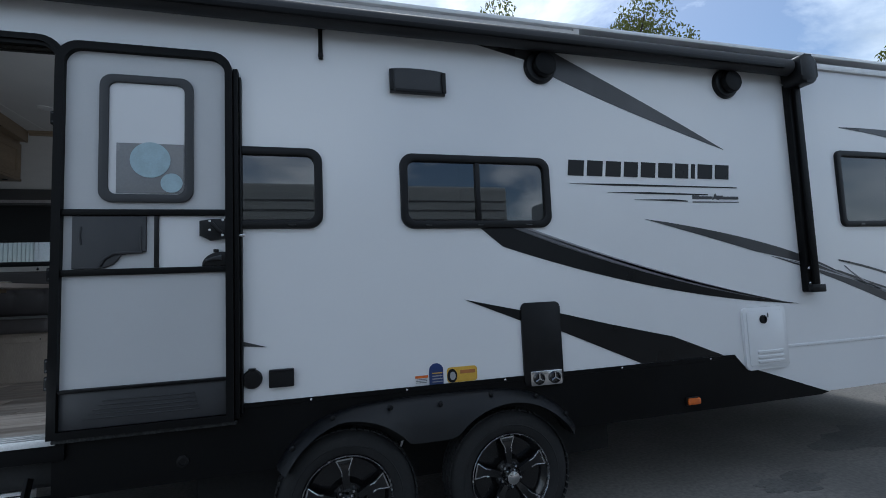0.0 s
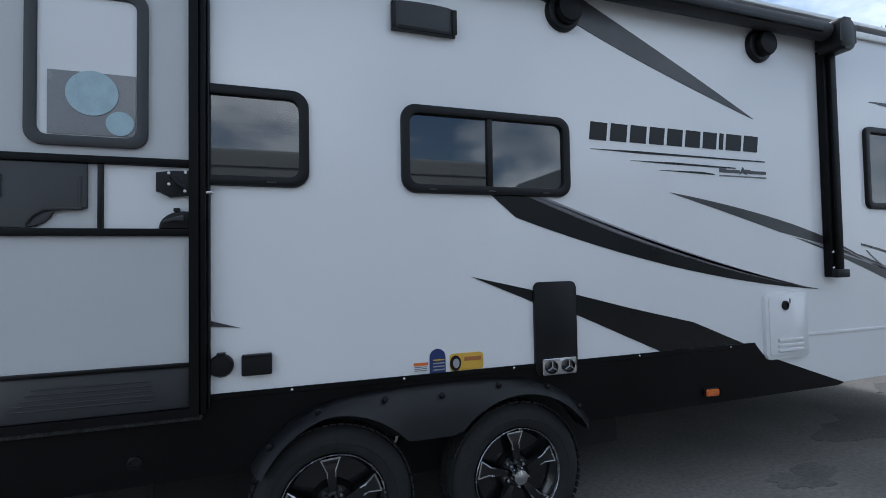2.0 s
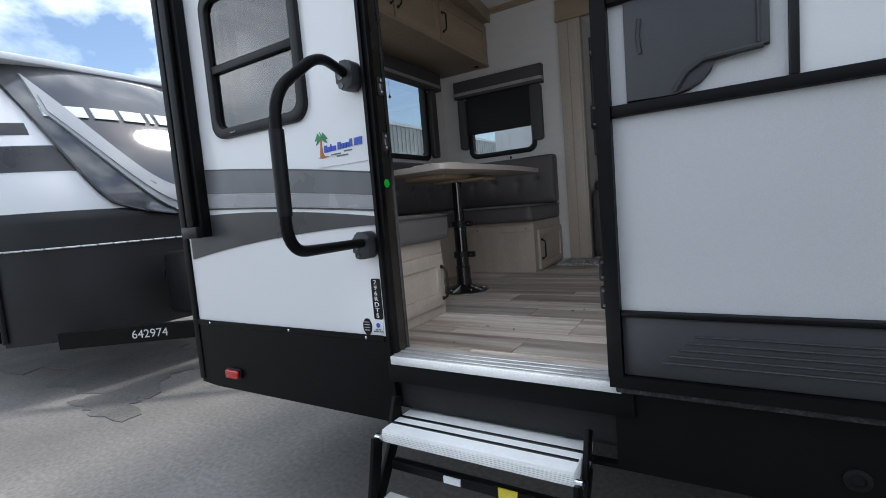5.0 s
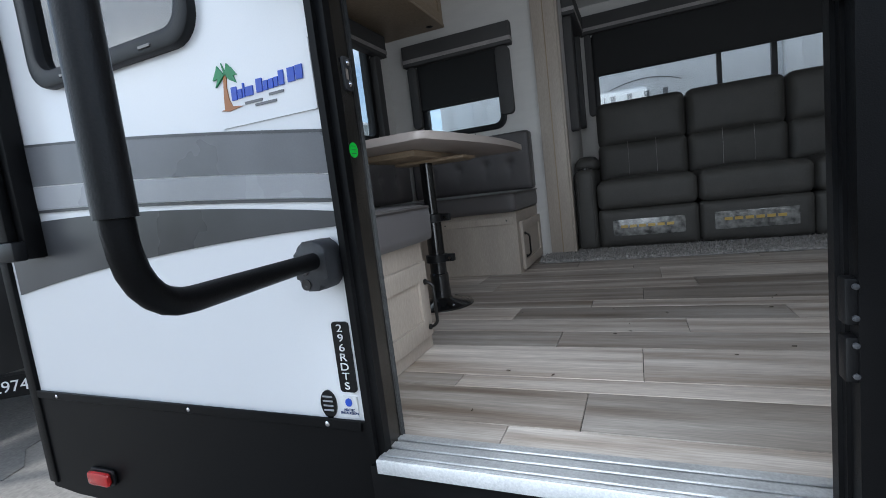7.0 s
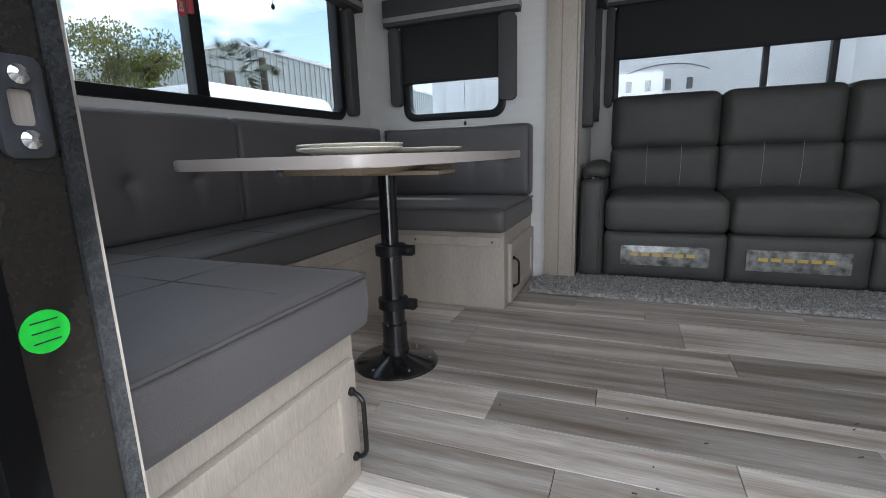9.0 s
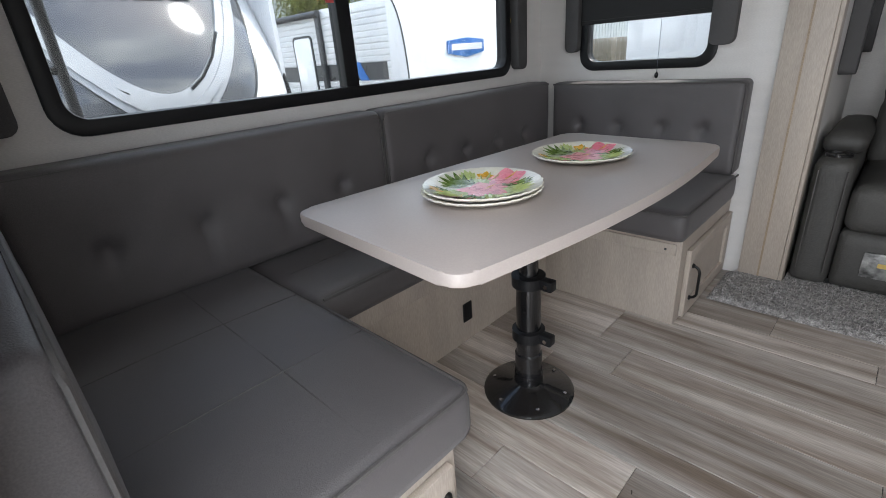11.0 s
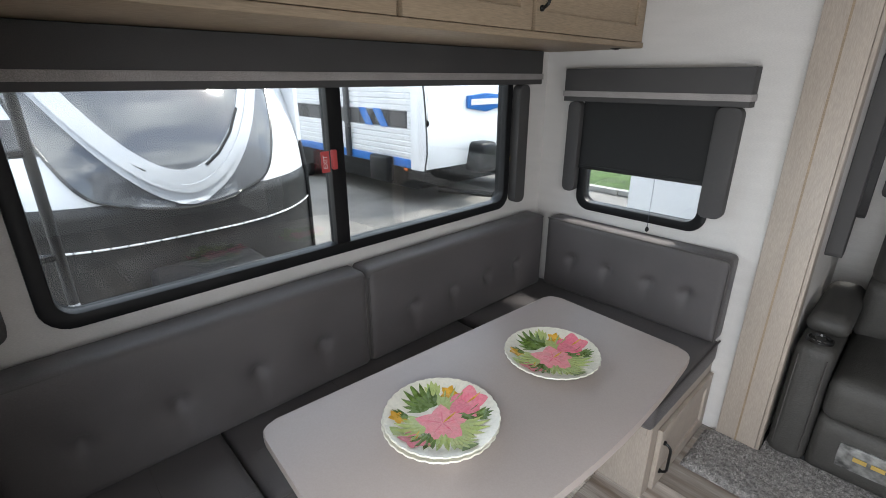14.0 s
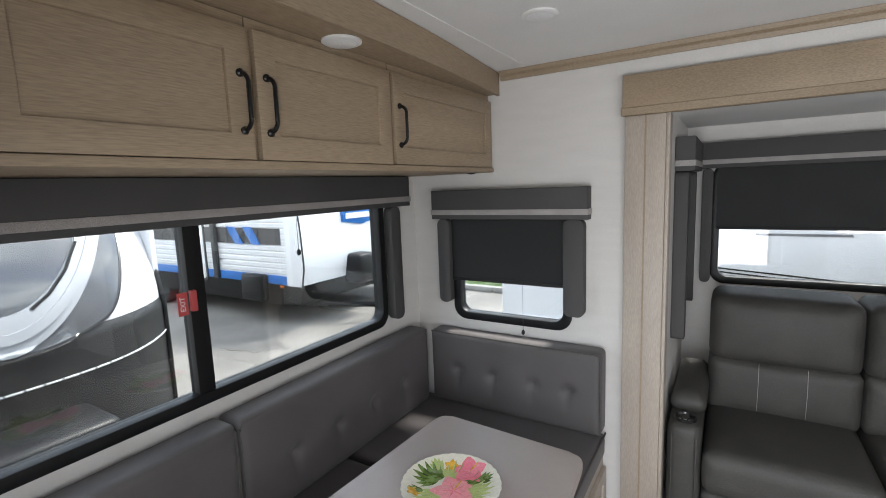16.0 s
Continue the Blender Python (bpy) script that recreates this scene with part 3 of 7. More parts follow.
# forward swoosh group
decal("swoosh_decal", [(2.00, 1.744)] + curve2((2.00, 1.744), (2.50, 1.62), (2.86, 1.523))[1:] + curve2((2.86, 1.523), (3.20, 1.46), (3.60, 1.36))[1:] + curve2((3.60, 1.36), (3.10, 1.60), (2.00, 1.746))[1:-1], M_decal_dark, "charcoal swoosh decal")
decal("swoosh_decal", curve2((2.98, 1.49), (3.60, 1.32), (4.32, 1.02)) + curve2((4.32, 1.02), (4.8, 0.96), (5.37, 0.92))[1:] + curve2((5.37, 0.92), (4.6, 1.06), (3.60, 1.372))[1:], M_decal_dark, "charcoal swoosh decal")
for k in range(3):
    o = k * 0.035
    decal("swoosh_stripe", curve2((3.05 + 0.3 * k, 1.475 - 0.05 * k + o * 0.4), (3.9, 1.26 - o), (4.75 - 0.1 * k, 1.015 + 0.02 * k)) + curve2((4.75 - 0.1 * k, 1.022 + 0.02 * k), (3.9, 1.276 - o), (3.05 + 0.3 * k, 1.480 - 0.05 * k + o * 0.4)), M_decal_silver, "thin silver stripe", 0.002)
decal("swoosh_stripe", curve2((3.60, 1.44), (4.15, 1.34), (4.62, 1.13)) + curve2((4.62, 1.138), (4.15, 1.36), (3.60, 1.452)), M_decal_dark, "thin charcoal stripe")
# nose swoosh
decal("swoosh_decal", curve2((3.745, 2.42), (4.55, 2.36), (5.42, 2.13)) + [(5.47, 2.19), (5.40, 2.29)] + curve2((5.40, 2.29), (4.60, 2.45), (3.745, 2.424))[1:], M_decal_dark, "charcoal nose swoosh decal")
decal("swoosh_stripe", curve2((4.3, 2.355), (4.9, 2.27), (5.44, 2.10)) + curve2((5.45, 2.118), (4.9, 2.288), (4.3, 2.362)), M_decal_silver, "thin silver stripe")
# lettering of the maker: plain blocks in its place
lx, lw = 1.475, 0.098
for k, wd in enumerate((0.118, 0.118, 0.118, 0.112, 0.118, 0.118, 0.112, 0.040, 0.128, 0.122)):
    g = 0.0125
    decal("lettering_block", [(lx, 2.012), (lx + wd - 0.012, 2.010), (lx + wd, 2.106), (lx + 0.012, 2.108)], M_decal_black, "black block of the maker's lettering")
    lx += wd + g
for a, b, z in ((1.482, 2.742, 1.962), (1.74, 2.50, 1.912), (1.93, 2.335, 1.868)):
    decal("pin_line", [(a, z), (a + 0.3, z - 0.008), (b, z - 0.010), (b, z - 0.004), (a + 0.3, z + 0.004)], M_decal_black, "thin black underline decal")
for k, (a, b, h) in enumerate(((2.375, 2.425, 0.024), (2.43, 2.535, 0.018), (2.575, 2.62, 0.024), (2.625, 2.748, 0.018))):
    decal("lettering_block", [(a, 1.876), (b, 1.876), (b, 1.876 + h), (a, 1.876 + h)], M_decal_dark, "small dark block of the builder's lettering")
decal("emblem", [(2.532, 1.87), (2.56, 1.915), (2.588, 1.87), (2.56, 1.88)], M_decal_dark, "small dark pointed emblem")
decal("pin_line", [(2.375, 1.853), (2.748, 1.853), (2.748, 1.860), (2.375, 1.860)], M_decal_grey, "fine grey line of lettering")
# bands at the tail
XB0, XB1 = -3.03, -1.877


def band(z0a, z0b, z1a, z1b, m, label, sag=0.0, lift=0.0):
    xm = (XB0 + XB1) / 2
    decal("band_decal", curve2((XB0, z0a), (xm, (z0a + z0b) / 2 + sag), (XB1, z0b)) + curve2((XB1, z1b), (xm, (z1a + z1b) / 2 + sag), (XB0, z1a)), m, label, lift)


band(1.462, 1.366, 1.575, 1.446, M_decal_grey, "grey metallic band decal", 0.02)
band(1.395, 1.318, 1.458, 1.364, M_decal_silver, "silver metallic band decal", 0.02)
band(1.386, 1.310, 1.394, 1.317, M_decal_dark, "thin dark line of the band", 0.02)
band(1.571, 1.443, 1.578, 1.449, M_decal_dark, "thin dark line of the band", 0.02, 0.001)
band(1.155, 1.264, 1.355, 1.292, M_decal_dark, "charcoal arched band decal", 0.045)

# ---- stickers ----
decal("sticker", rrect(-1.939, -1.899, 0.920, 1.070, 0.007, 3), M_decal_black, "black vertical model number plate")
decal("sticker", [(-1.976 + 0.020 * math.cos(a * 0.3142), 0.890 + 0.031 * math.sin(a * 0.3142)) for a in range(20)], M_decal_black, "black oval association sticker")
for k in range(4):
    decal("sticker_line", [(-1.988, 0.906 - 0.010 * k), (-1.964, 0.906 - 0.010 * k), (-1.964, 0.909 - 0.010 * k), (-1.988, 0.909 - 0.010 * k)], M_decal_silver, "pale line of small print", 0.002)
decal("sticker", rrect(-1.943, -1.903, 0.864, 0.911, 0.005, 3), M_stk_white, "small white and blue insulation sticker")
decal("sticker_dot", [(-1.923 + 0.008 * math.cos(a * 0.524), 0.898 + 0.009 * math.sin(a * 0.524)) for a in range(12)], M_stk_brightblue, "blue round emblem", 0.002)
# dealer sticker: little palm and blue blocks
decal("dealer_sticker", rrect(-2.140, -1.893, 1.490, 1.622, 0.004, 3), M_white, "white dealer sticker with a palm")
decal("palm_trunk", [(-2.122, 1.528), (-2.098, 1.528), (-2.106, 1.545), (-2.108, 1.570), (-2.104, 1.594), (-2.112, 1.594), (-2.117, 1.565)], M_palmbrown, "brown palm trunk print", 0.002)
decal("palm_ground", [(-2.132, 1.526), (-2.110, 1.522), (-2.072, 1.527), (-2.095, 1.530)], M_palmbrown, "brown ground print", 0.0026)
for k in range(7):
    a = radians(-32 + 41 * k)
    ca, sa = math.cos(a), math.sin(a)
    decal("palm_frond", [(-2.108, 1.594), (-2.108 + 0.020 * ca - 0.005 * sa, 1.597 + 0.015 * sa + 0.008), (-2.108 + 0.033 * ca, 1.586 + 0.022 * sa), (-2.108 + 0.016 * ca + 0.004 * sa, 1.589 + 0.012 * sa)], M_palmgreen, "green palm frond print", 0.002 + 0.0004 * k)
lx = -2.098
for wd, ht in ((0.017, 0.026), (0.014, 0.018), (0.007, 0.027), (0.022, 0.018), (0.0, 0), (0.018, 0.026), (0.014, 0.018), (0.014, 0.018), (0.012, 0.018), (0.015, 0.027), (0.0, 0), (0.020, 0.026), (0.019, 0.026)):
    if wd:
        zb = 1.541 + 0.055 * (lx + 2.098)
        decal("lettering_block", [(lx, zb), (lx + wd - 0.003, zb), (lx + wd - 0.0015, zb + ht), (lx + 0.0015, zb + ht)], M_stk_brightblue, "blue block of the dealer's lettering", 0.003)
        lx += wd
    else:
        lx += 0.007
for x0_, x1_, z_ in ((-2.066, -2.020, 1.528), (-2.002, -1.965, 1.534), (-2.040, -1.985, 1.520)):
    decal("sticker_line", [(x0_, z_), (x1_, z_), (x1_, z_ + 0.005), (x0_, z_ + 0.005)], M_decal_grey, "line of small print", 0.002)
# stickers over the wheels
decal("warning_sticker", rrect(0.496, 0.568, 0.872, 0.915, 0.003, 2), M_stk_white, "white warning sticker with an orange head")
decal("sticker_band", [(0.498, 0.900), (0.566, 0.900), (0.566, 0.913), (0.498, 0.913)], M_orange, "orange heading bar", 0.002)
for k in range(3):
    decal("sticker_line", [(0.502, 0.892 - 0.008 * k), (0.560, 0.892 - 0.008 * k), (0.560, 0.895 - 0.008 * k), (0.502, 0.895 - 0.008 * k)], M_decal_grey, "line of small print", 0.002)
decal("tyre_sticker", [(0.574, 0.860), (0.651, 0.860), (0.651, 0.935)] + [(0.6125 + 0.0385 * math.cos(a * 0.349), 0.935 + 0.036 * math.sin(a * 0.349)) for a in range(1, 9)] + [(0.574, 0.935)], M_stk_blue, "navy tyre guarantee sticker with yellow lines")
for k in range(4):
    decal("sticker_line", [(0.590, 0.872 + 0.015 * k), (0.645, 0.872 + 0.015 * k), (0.645, 0.877 + 0.015 * k), (0.590, 0.877 + 0.015 * k)], M_stk_yellow if k == 3 else M_decal_silver, "line of small print", 0.002)
decal("monitor_sticker", rrect(0.672, 0.842, 0.862, 0.942, 0.018, 4), M_stk_yellow, "amber tyre monitor sticker with a lens picture")
decal("lens_print", [(0.700 + 0.028 * math.cos(a * 0.314), 0.898 + 0.036 * math.sin(a * 0.314)) for a in range(20)], M_decal_black, "dark round lens print", 0.002)
decal("lens_print", [(0.703 + 0.016 * math.cos(a * 0.314), 0.897 + 0.022 * math.sin(a * 0.314)) for a in range(20)], M_decal_silver, "pale round lens print", 0.003)
decal("lettering_block", [(0.745, 0.905), (0.83, 0.905), (0.83, 0.924), (0.745, 0.924)], M_palmbrown, "brown block of lettering", 0.002)


def lettering(text, m4, size, material, parent, label):
    cu = bpy.data.curves.new("lettering", 'FONT')
    cu.body, cu.size, cu.extrude = text, size, 0.0006
    cu.align_x, cu.align_y = 'CENTER', 'CENTER'
    tmp = new("tmp", cu)
    me = bpy.data.meshes.new_from_object(tmp.evaluated_get(bpy.context.evaluated_depsgraph_get()))
    bpy.data.objects.remove(tmp)
    me.materials.append(material)
    ob = new("lettering", me)
    ob.parent = parent
    ob.matrix_parent_inverse = parent.matrix_basis.inverted()
    ob.matrix_basis = m4
    ob["label"] = label
    return ob


for k, ch in enumerate("296RDTS"):
    lettering(ch, pose(-1.919, W - 0.0062, 1.057 - 0.0205 * k, 90, 0, 0) @ Matrix.Diagonal((1.35, 1.0, 1.0, 1.0)), 0.0225, M_stk_white, wall_side, "white model number character")
for k, word in enumerate(("ARCTIC", "INSULATION")):
    lettering(word, pose(-1.923, W - 0.0062, 0.882 - 0.007 * k, 90, 0, 0), 0.0075, M_stk_blue, wall_side, "tiny navy insulation sticker word")

# ---- fittings on the side wall ----
v = empty("refrigerator_vent", (0.568, W, 2.44), "dark grey plastic wall vent cover high on the side", "vent")
vb = prism(curve2((0.412, 2.575), (0.568, 2.592), (0.724, 2.575), n=8) + [(0.724, 2.443), (0.412, 2.443)], "y", W - 0.028, W, bev=0.008)
part("cover", vb, M_slider, v)
for u in (0.421, 0.715):
    part("side_cap", box(u - 0.012, u + 0.012, W - 0.040, W - 0.0285, 2.45, 2.568, 0.004), M_blackplastic, v)
part("lower_lip", box(0.44, 0.70, W - 0.040, W - 0.0285, 2.443, 2.462, 0.005), M_blackplastic, v)


def speaker(x, z):
    e = empty("outdoor_speaker", (x, W, z), "round black outdoor speaker under the awning", "speaker", "outdoor speakers")
    part("housing", lathe([(0.100, 0), (0.100, -0.018), (0.092, -0.030), (0.074, -0.034), (0.070, -0.034)], (x, W, z), "y", 32), M_blackplastic, e)
    part("grille", lathe([(0.073, -0.030), (0.073, -0.062), (0.066, -0.072), (0.03, -0.076), (0.004, -0.077)], (x + 0.012, W, z), "y", 32), M_blackmetal, e)


speaker(1.325, 2.665)
speaker(2.715, 2.670)

hw = empty("water_heater_door", (2.855, W, 0.75), "white water heater access door with louvres", "access door")
part("panel", prism(rrect(2.675, 3.035, 0.752, 1.155, 0.03), "y", W - 0.022, W, bev=0.008), M_white, hw)
part("inner_panel", prism(rrect(2.70, 3.01, 0.775, 1.13, 0.02), "y", W - 0.0275, W - 0.0225, bev=0.002), M_white, hw)
for k in range(3):
    part("louvre", prism(rrect(2.76, 2.975, 0.795 + 0.03 * k, 0.815 + 0.03 * k, 0.008, 3), "y", W - 0.037, W - 0.028, bev=0.003), M_white, hw)
part("latch", lathe([(0.028, 0), (0.028, -0.008), (0.02, -0.010), (0.018, -0.003), (0.004, -0.003)], (2.83, W - 0.028, 1.075), "y", 20), M_blackplastic, hw)
part("keyhole_tab", box(2.868, 2.876, W - 0.032, W - 0.028, 1.085, 1.115, 0.001, 1), M_decal_grey, hw)

ko = empty("black_utility_panel", (1.235, W, 0.81), "tall black panel with two chrome vents at its foot", "access panel")
part("panel", prism(rrect(1.118, 1.360, 0.80, 1.265, 0.03), "y", W - 0.016, W, bev=0.004), M_blackplastic, ko)
part("vent_plate", prism(rrect(1.148, 1.342, 0.802, 0.884, 0.008, 3), "y", W - 0.032, W - 0.0165, bev=0.003), M_chrome, ko, "polished steel vent plate")
for u in (1.195, 1.292):
    vr = part("vent_ring", lathe([(0.034, 0), (0.034, -0.01), (0.028, -0.014), (0.024, -0.004), (0.004, -0.004)], (u, W - 0.0325, 0.843), "y", 20), M_rimblack, ko, "dark round vent")
    for k in range(3):
        a = radians(90 + 120 * k)
        part("spoke", tube([(u, W - 0.044, 0.843), (u + 0.028 * math.cos(a), W - 0.044, 0.843 + 0.028 * math.sin(a))], 0.004, 6), M_chrome, vr)

ri = empty("power_inlet", (-0.30, W, 0.972), "round black power inlet cover", "power inlet")
part("cover", lathe([(0.046, 0), (0.046, -0.014), (0.040, -0.022), (0.02, -0.025), (0.004, -0.025)], (-0.300, W, 0.972), "y", 28), M_blackplastic, ri)
part("hinge_tab", box(-0.316, -0.284, W - 0.026, W - 0.001, 1.012, 1.024, 0.003), M_blackplastic, ri)
ou = empty("outdoor_outlet", (-0.166, W, 0.925), "black rectangular outdoor outlet box", "outlet")
part("lid", prism(rrect(-0.224, -0.108, 0.925, 1.010, 0.006, 3), "y", W - 0.030, W, bev=0.005), M_blackplastic, ou)
part("hinge", tube([(-0.222, W - 0.031, 1.006), (-0.110, W - 0.031, 1.006)], 0.005, 8), M_blackplastic, ou)

bd = empty("baggage_door", (5.16, W, 0.67), "white baggage door in a black frame with a black latch", "access door")
part("frame", ring(rrect(4.80, 5.51, 0.665, 1.27, 0.06), rrect(4.83, 5.48, 0.695, 1.24, 0.045), "y", W - 0.018, W + 0.003, bev=0.004), M_blackplastic, bd)
part("panel", prism(rrect(4.832, 5.478, 0.697, 1.238, 0.04), "y", W - 0.010, W + 0.002), M_white, bd)
part("latch", prism(rrect(5.13, 5.20, 0.72, 0.83, 0.03), "y", W - 0.030, W - 0.0105, bev=0.006), M_blackplastic, bd)
obj("trim_rub_rail", box(3.05, 4.79, W - 0.008, W - 0.0005, 0.872, 0.892, 0.003), M_white, None, "white moulded rub rail", "trim", "structure")


def marker(x, z, material, kind, yb=W - 0.007):
    e = empty("marker_lamp", (x, yb, z - 0.02), kind, "marker lamp")
    part("base", prism(rrect(x - 0.052, x + 0.052, z - 0.024, z + 0.024, 0.012, 4), "y", yb - 0.010, yb, bev=0.003), M_blackplastic, e)
    part("lens", prism(rrect(x - 0.046, x + 0.046, z - 0.020, z + 0.020, 0.010, 4), "y", yb - 0.026, yb - 0.0105, bev=0.007), material, e)


marker(2.237, 0.608, M_orange, "amber side marker lamp on the black skirt")
marker(5.10, 0.624, M_orange, "amber front side marker lamp", W)
marker(-2.805, 0.618, M_red, "red rear side marker lamp on the black skirt")
for x in (-2.95, -2.40, -1.98, -0.03, 0.45, 1.0, 1.75, 2.4):
    sc = lathe([(0.006, 0), (0.006, -0.002), (0.002, -0.004)], (x, W - 0.0112, 0.85), "y", 10)
    part("screw", sc, M_chrome, skirt)
part("drain_boss", lathe([(0.026, 0), (0.026, -0.006), (0.016, -0.008), (0.014, -0.002), (0.003, -0.002)], (-0.60, W - 0.006, 0.63), "y", 18), M_blackplastic, skirt)
part("key_lock", lathe([(0.012, 0), (0.010, -0.01), (0.003, -0.012)], (5.19, W, 1.82), "y", 12), M_blackmetal, wall_side, "small dark lock")

# ---- awning ----
aw = empty("awning", (0.1, W, 2.70), "rolled-up dark awning with black arms along the roof edge", "awning")
part("roller", lathe([(0.046, -2.93), (0.056, -2.92), (0.058, -1.0), (0.057, 1.0), (0.056, 3.19), (0.046, 3.20)], (0, W - 0.085, 2.790), "x", 22), M_awning, aw)
part("hem_bar", box(-2.9, 3.09, W - 0.150, W - 0.128, 2.752, 2.782, 0.006), M_blackmetal, aw)
part("wall_rail", box(-3.0, 3.22, W - 0.03, W - 0.001, 2.80, 2.86, 0.006), M_blackmetal, aw)


def awn_arm(x, zb, m):
    a = part("arm", box(x - 0.052, x + 0.052, W - 0.050, W - 0.001, zb, 2.70, 0.007), M_blackmetal, aw)
    part("inner_arm", box(x - 0.026, x + 0.026, W - 0.075, W - 0.0505, zb + 0.05, 2.72, 0.005), M_blackmetal, a)
    part("end_cap", prism(rrect(x - 0.075, x + 0.075, 2.66, 2.86, 0.045), "y", W - 0.165, W - 0.02, bev=0.02), M_blackplastic, aw)
    part("foot", box(x - 0.060, x + 0.060, W - 0.085, W - 0.0505, zb - 0.002, zb + 0.05, 0.006), M_blackplastic, a)
    for z in (zb + 0.16, zb + 0.06):
        part("bolt", lathe([(0.010, 0), (0.010, -0.004), (0.004, -0.008)], (x - 0.038, W - 0.051, z), "y", 10), M_chrome, a)


awn_arm(3.28, 1.236, 1)
awn_arm(-2.905, 1.26, 1)
hb = empty("awning_bracket", (0.05, W, 2.6), "small black hanging awning support on the wall", "bracket")
part("strap", box(0.040, 0.062, W - 0.014, W - 0.001, 2.60, 2.79, 0.004), M_blackmetal, hb)
part("head", box(0.022, 0.080, W - 0.030, W - 0.001, 2.765, 2.795, 0.006), M_blackmetal, hb)
part("knob", lathe([(0.014, 0), (0.014, -0.012), (0.004, -0.016)], (0.051, W - 0.014, 2.615), "y", 12), M_blackplastic, hb)

# ---- fender flare and wheels ----
ff = empty("fender_flare", (0.6, W, 0.56), "black textured plastic double fender flare with bolt heads", "fender")
outer = curve2((-0.195, 0.555), (-0.10, 0.72), (0.03, 0.795), (0.31, 0.808)) + curve2((0.31, 0.808), (0.50, 0.816), (0.72, 0.818), (0.946, 0.808))[1:] + curve2((0.946, 0.808), (1.18, 0.795), (1.32, 0.71), (1.400, 0.570))[1:]
inner = []
for u, w in outer:
    ui = 0.595 + (u - 0.595) * 0.945
    rise = max(0.41 ** 2 - (ui - c) ** 2 for c in (0.135, 1.0))
    inner.append((ui, min(w - 0.03, max(0.60, 0.335 + math.sqrt(max(0.0, rise))))))
m = bmesh.new()
rows = []
for (ou_, wo), (ui, wi) in zip(outer, inner):
    prof = [(ou_, W - 0.006, wo), (ou_, W - 0.018, wo), (ou_ * 0.85 + ui * 0.15, W - 0.050, wo * 0.85 + wi * 0.15), (ou_ * 0.30 + ui * 0.70, W - 0.085, wo * 0.30 + wi * 0.70), (ui, W - 0.100, wi), (ui, W - 0.03, wi - 0.004), (ui, W + 0.03, wi)]
    rows.append([m.verts.new(p) for p in prof])
for a, b in zip(rows, rows[1:]):
    for k in range(len(a) - 1):
        m.faces.new((a[k], b[k], b[k + 1], a[k + 1]))
m.faces.new(rows[0])
m.faces.new(rows[-1][::-1])
part("flare", m, M_flare, ff, smooth=60)
for i in range(3, len(outer), 6):
    u, w = outer[i][0] * 0.8 + inner[i][0] * 0.2, outer[i][1] * 0.8 + inner[i][1] * 0.2
    part("bolt_head", lathe([(0.013, 0), (0.013, -0.010), (0.008, -0.016), (0.002, -0.017)], (u, W - 0.058, w), "y", 12), M_blackplastic, ff)
sus = empty("suspension_equaliser", (0.56, W, 0.56), "grey steel suspension hanger between the wheels", "suspension")
part("hanger", prism([(0.50, 0.66), (0.63, 0.66), (0.60, 0.56), (0.53, 0.56)], "y", W + 0.05, W + 0.11, bev=0.008), M_chrome, sus)
for u, a in ((0.43, 0.3), (0.70, -0.3)):
    part("shackle", tube([(u - 0.02, W + 0.06, 0.55), (u + 0.02 * (1 if a > 0 else 0.5), W + 0.06, 0.66)], 0.018, 8), M_chrome, sus)


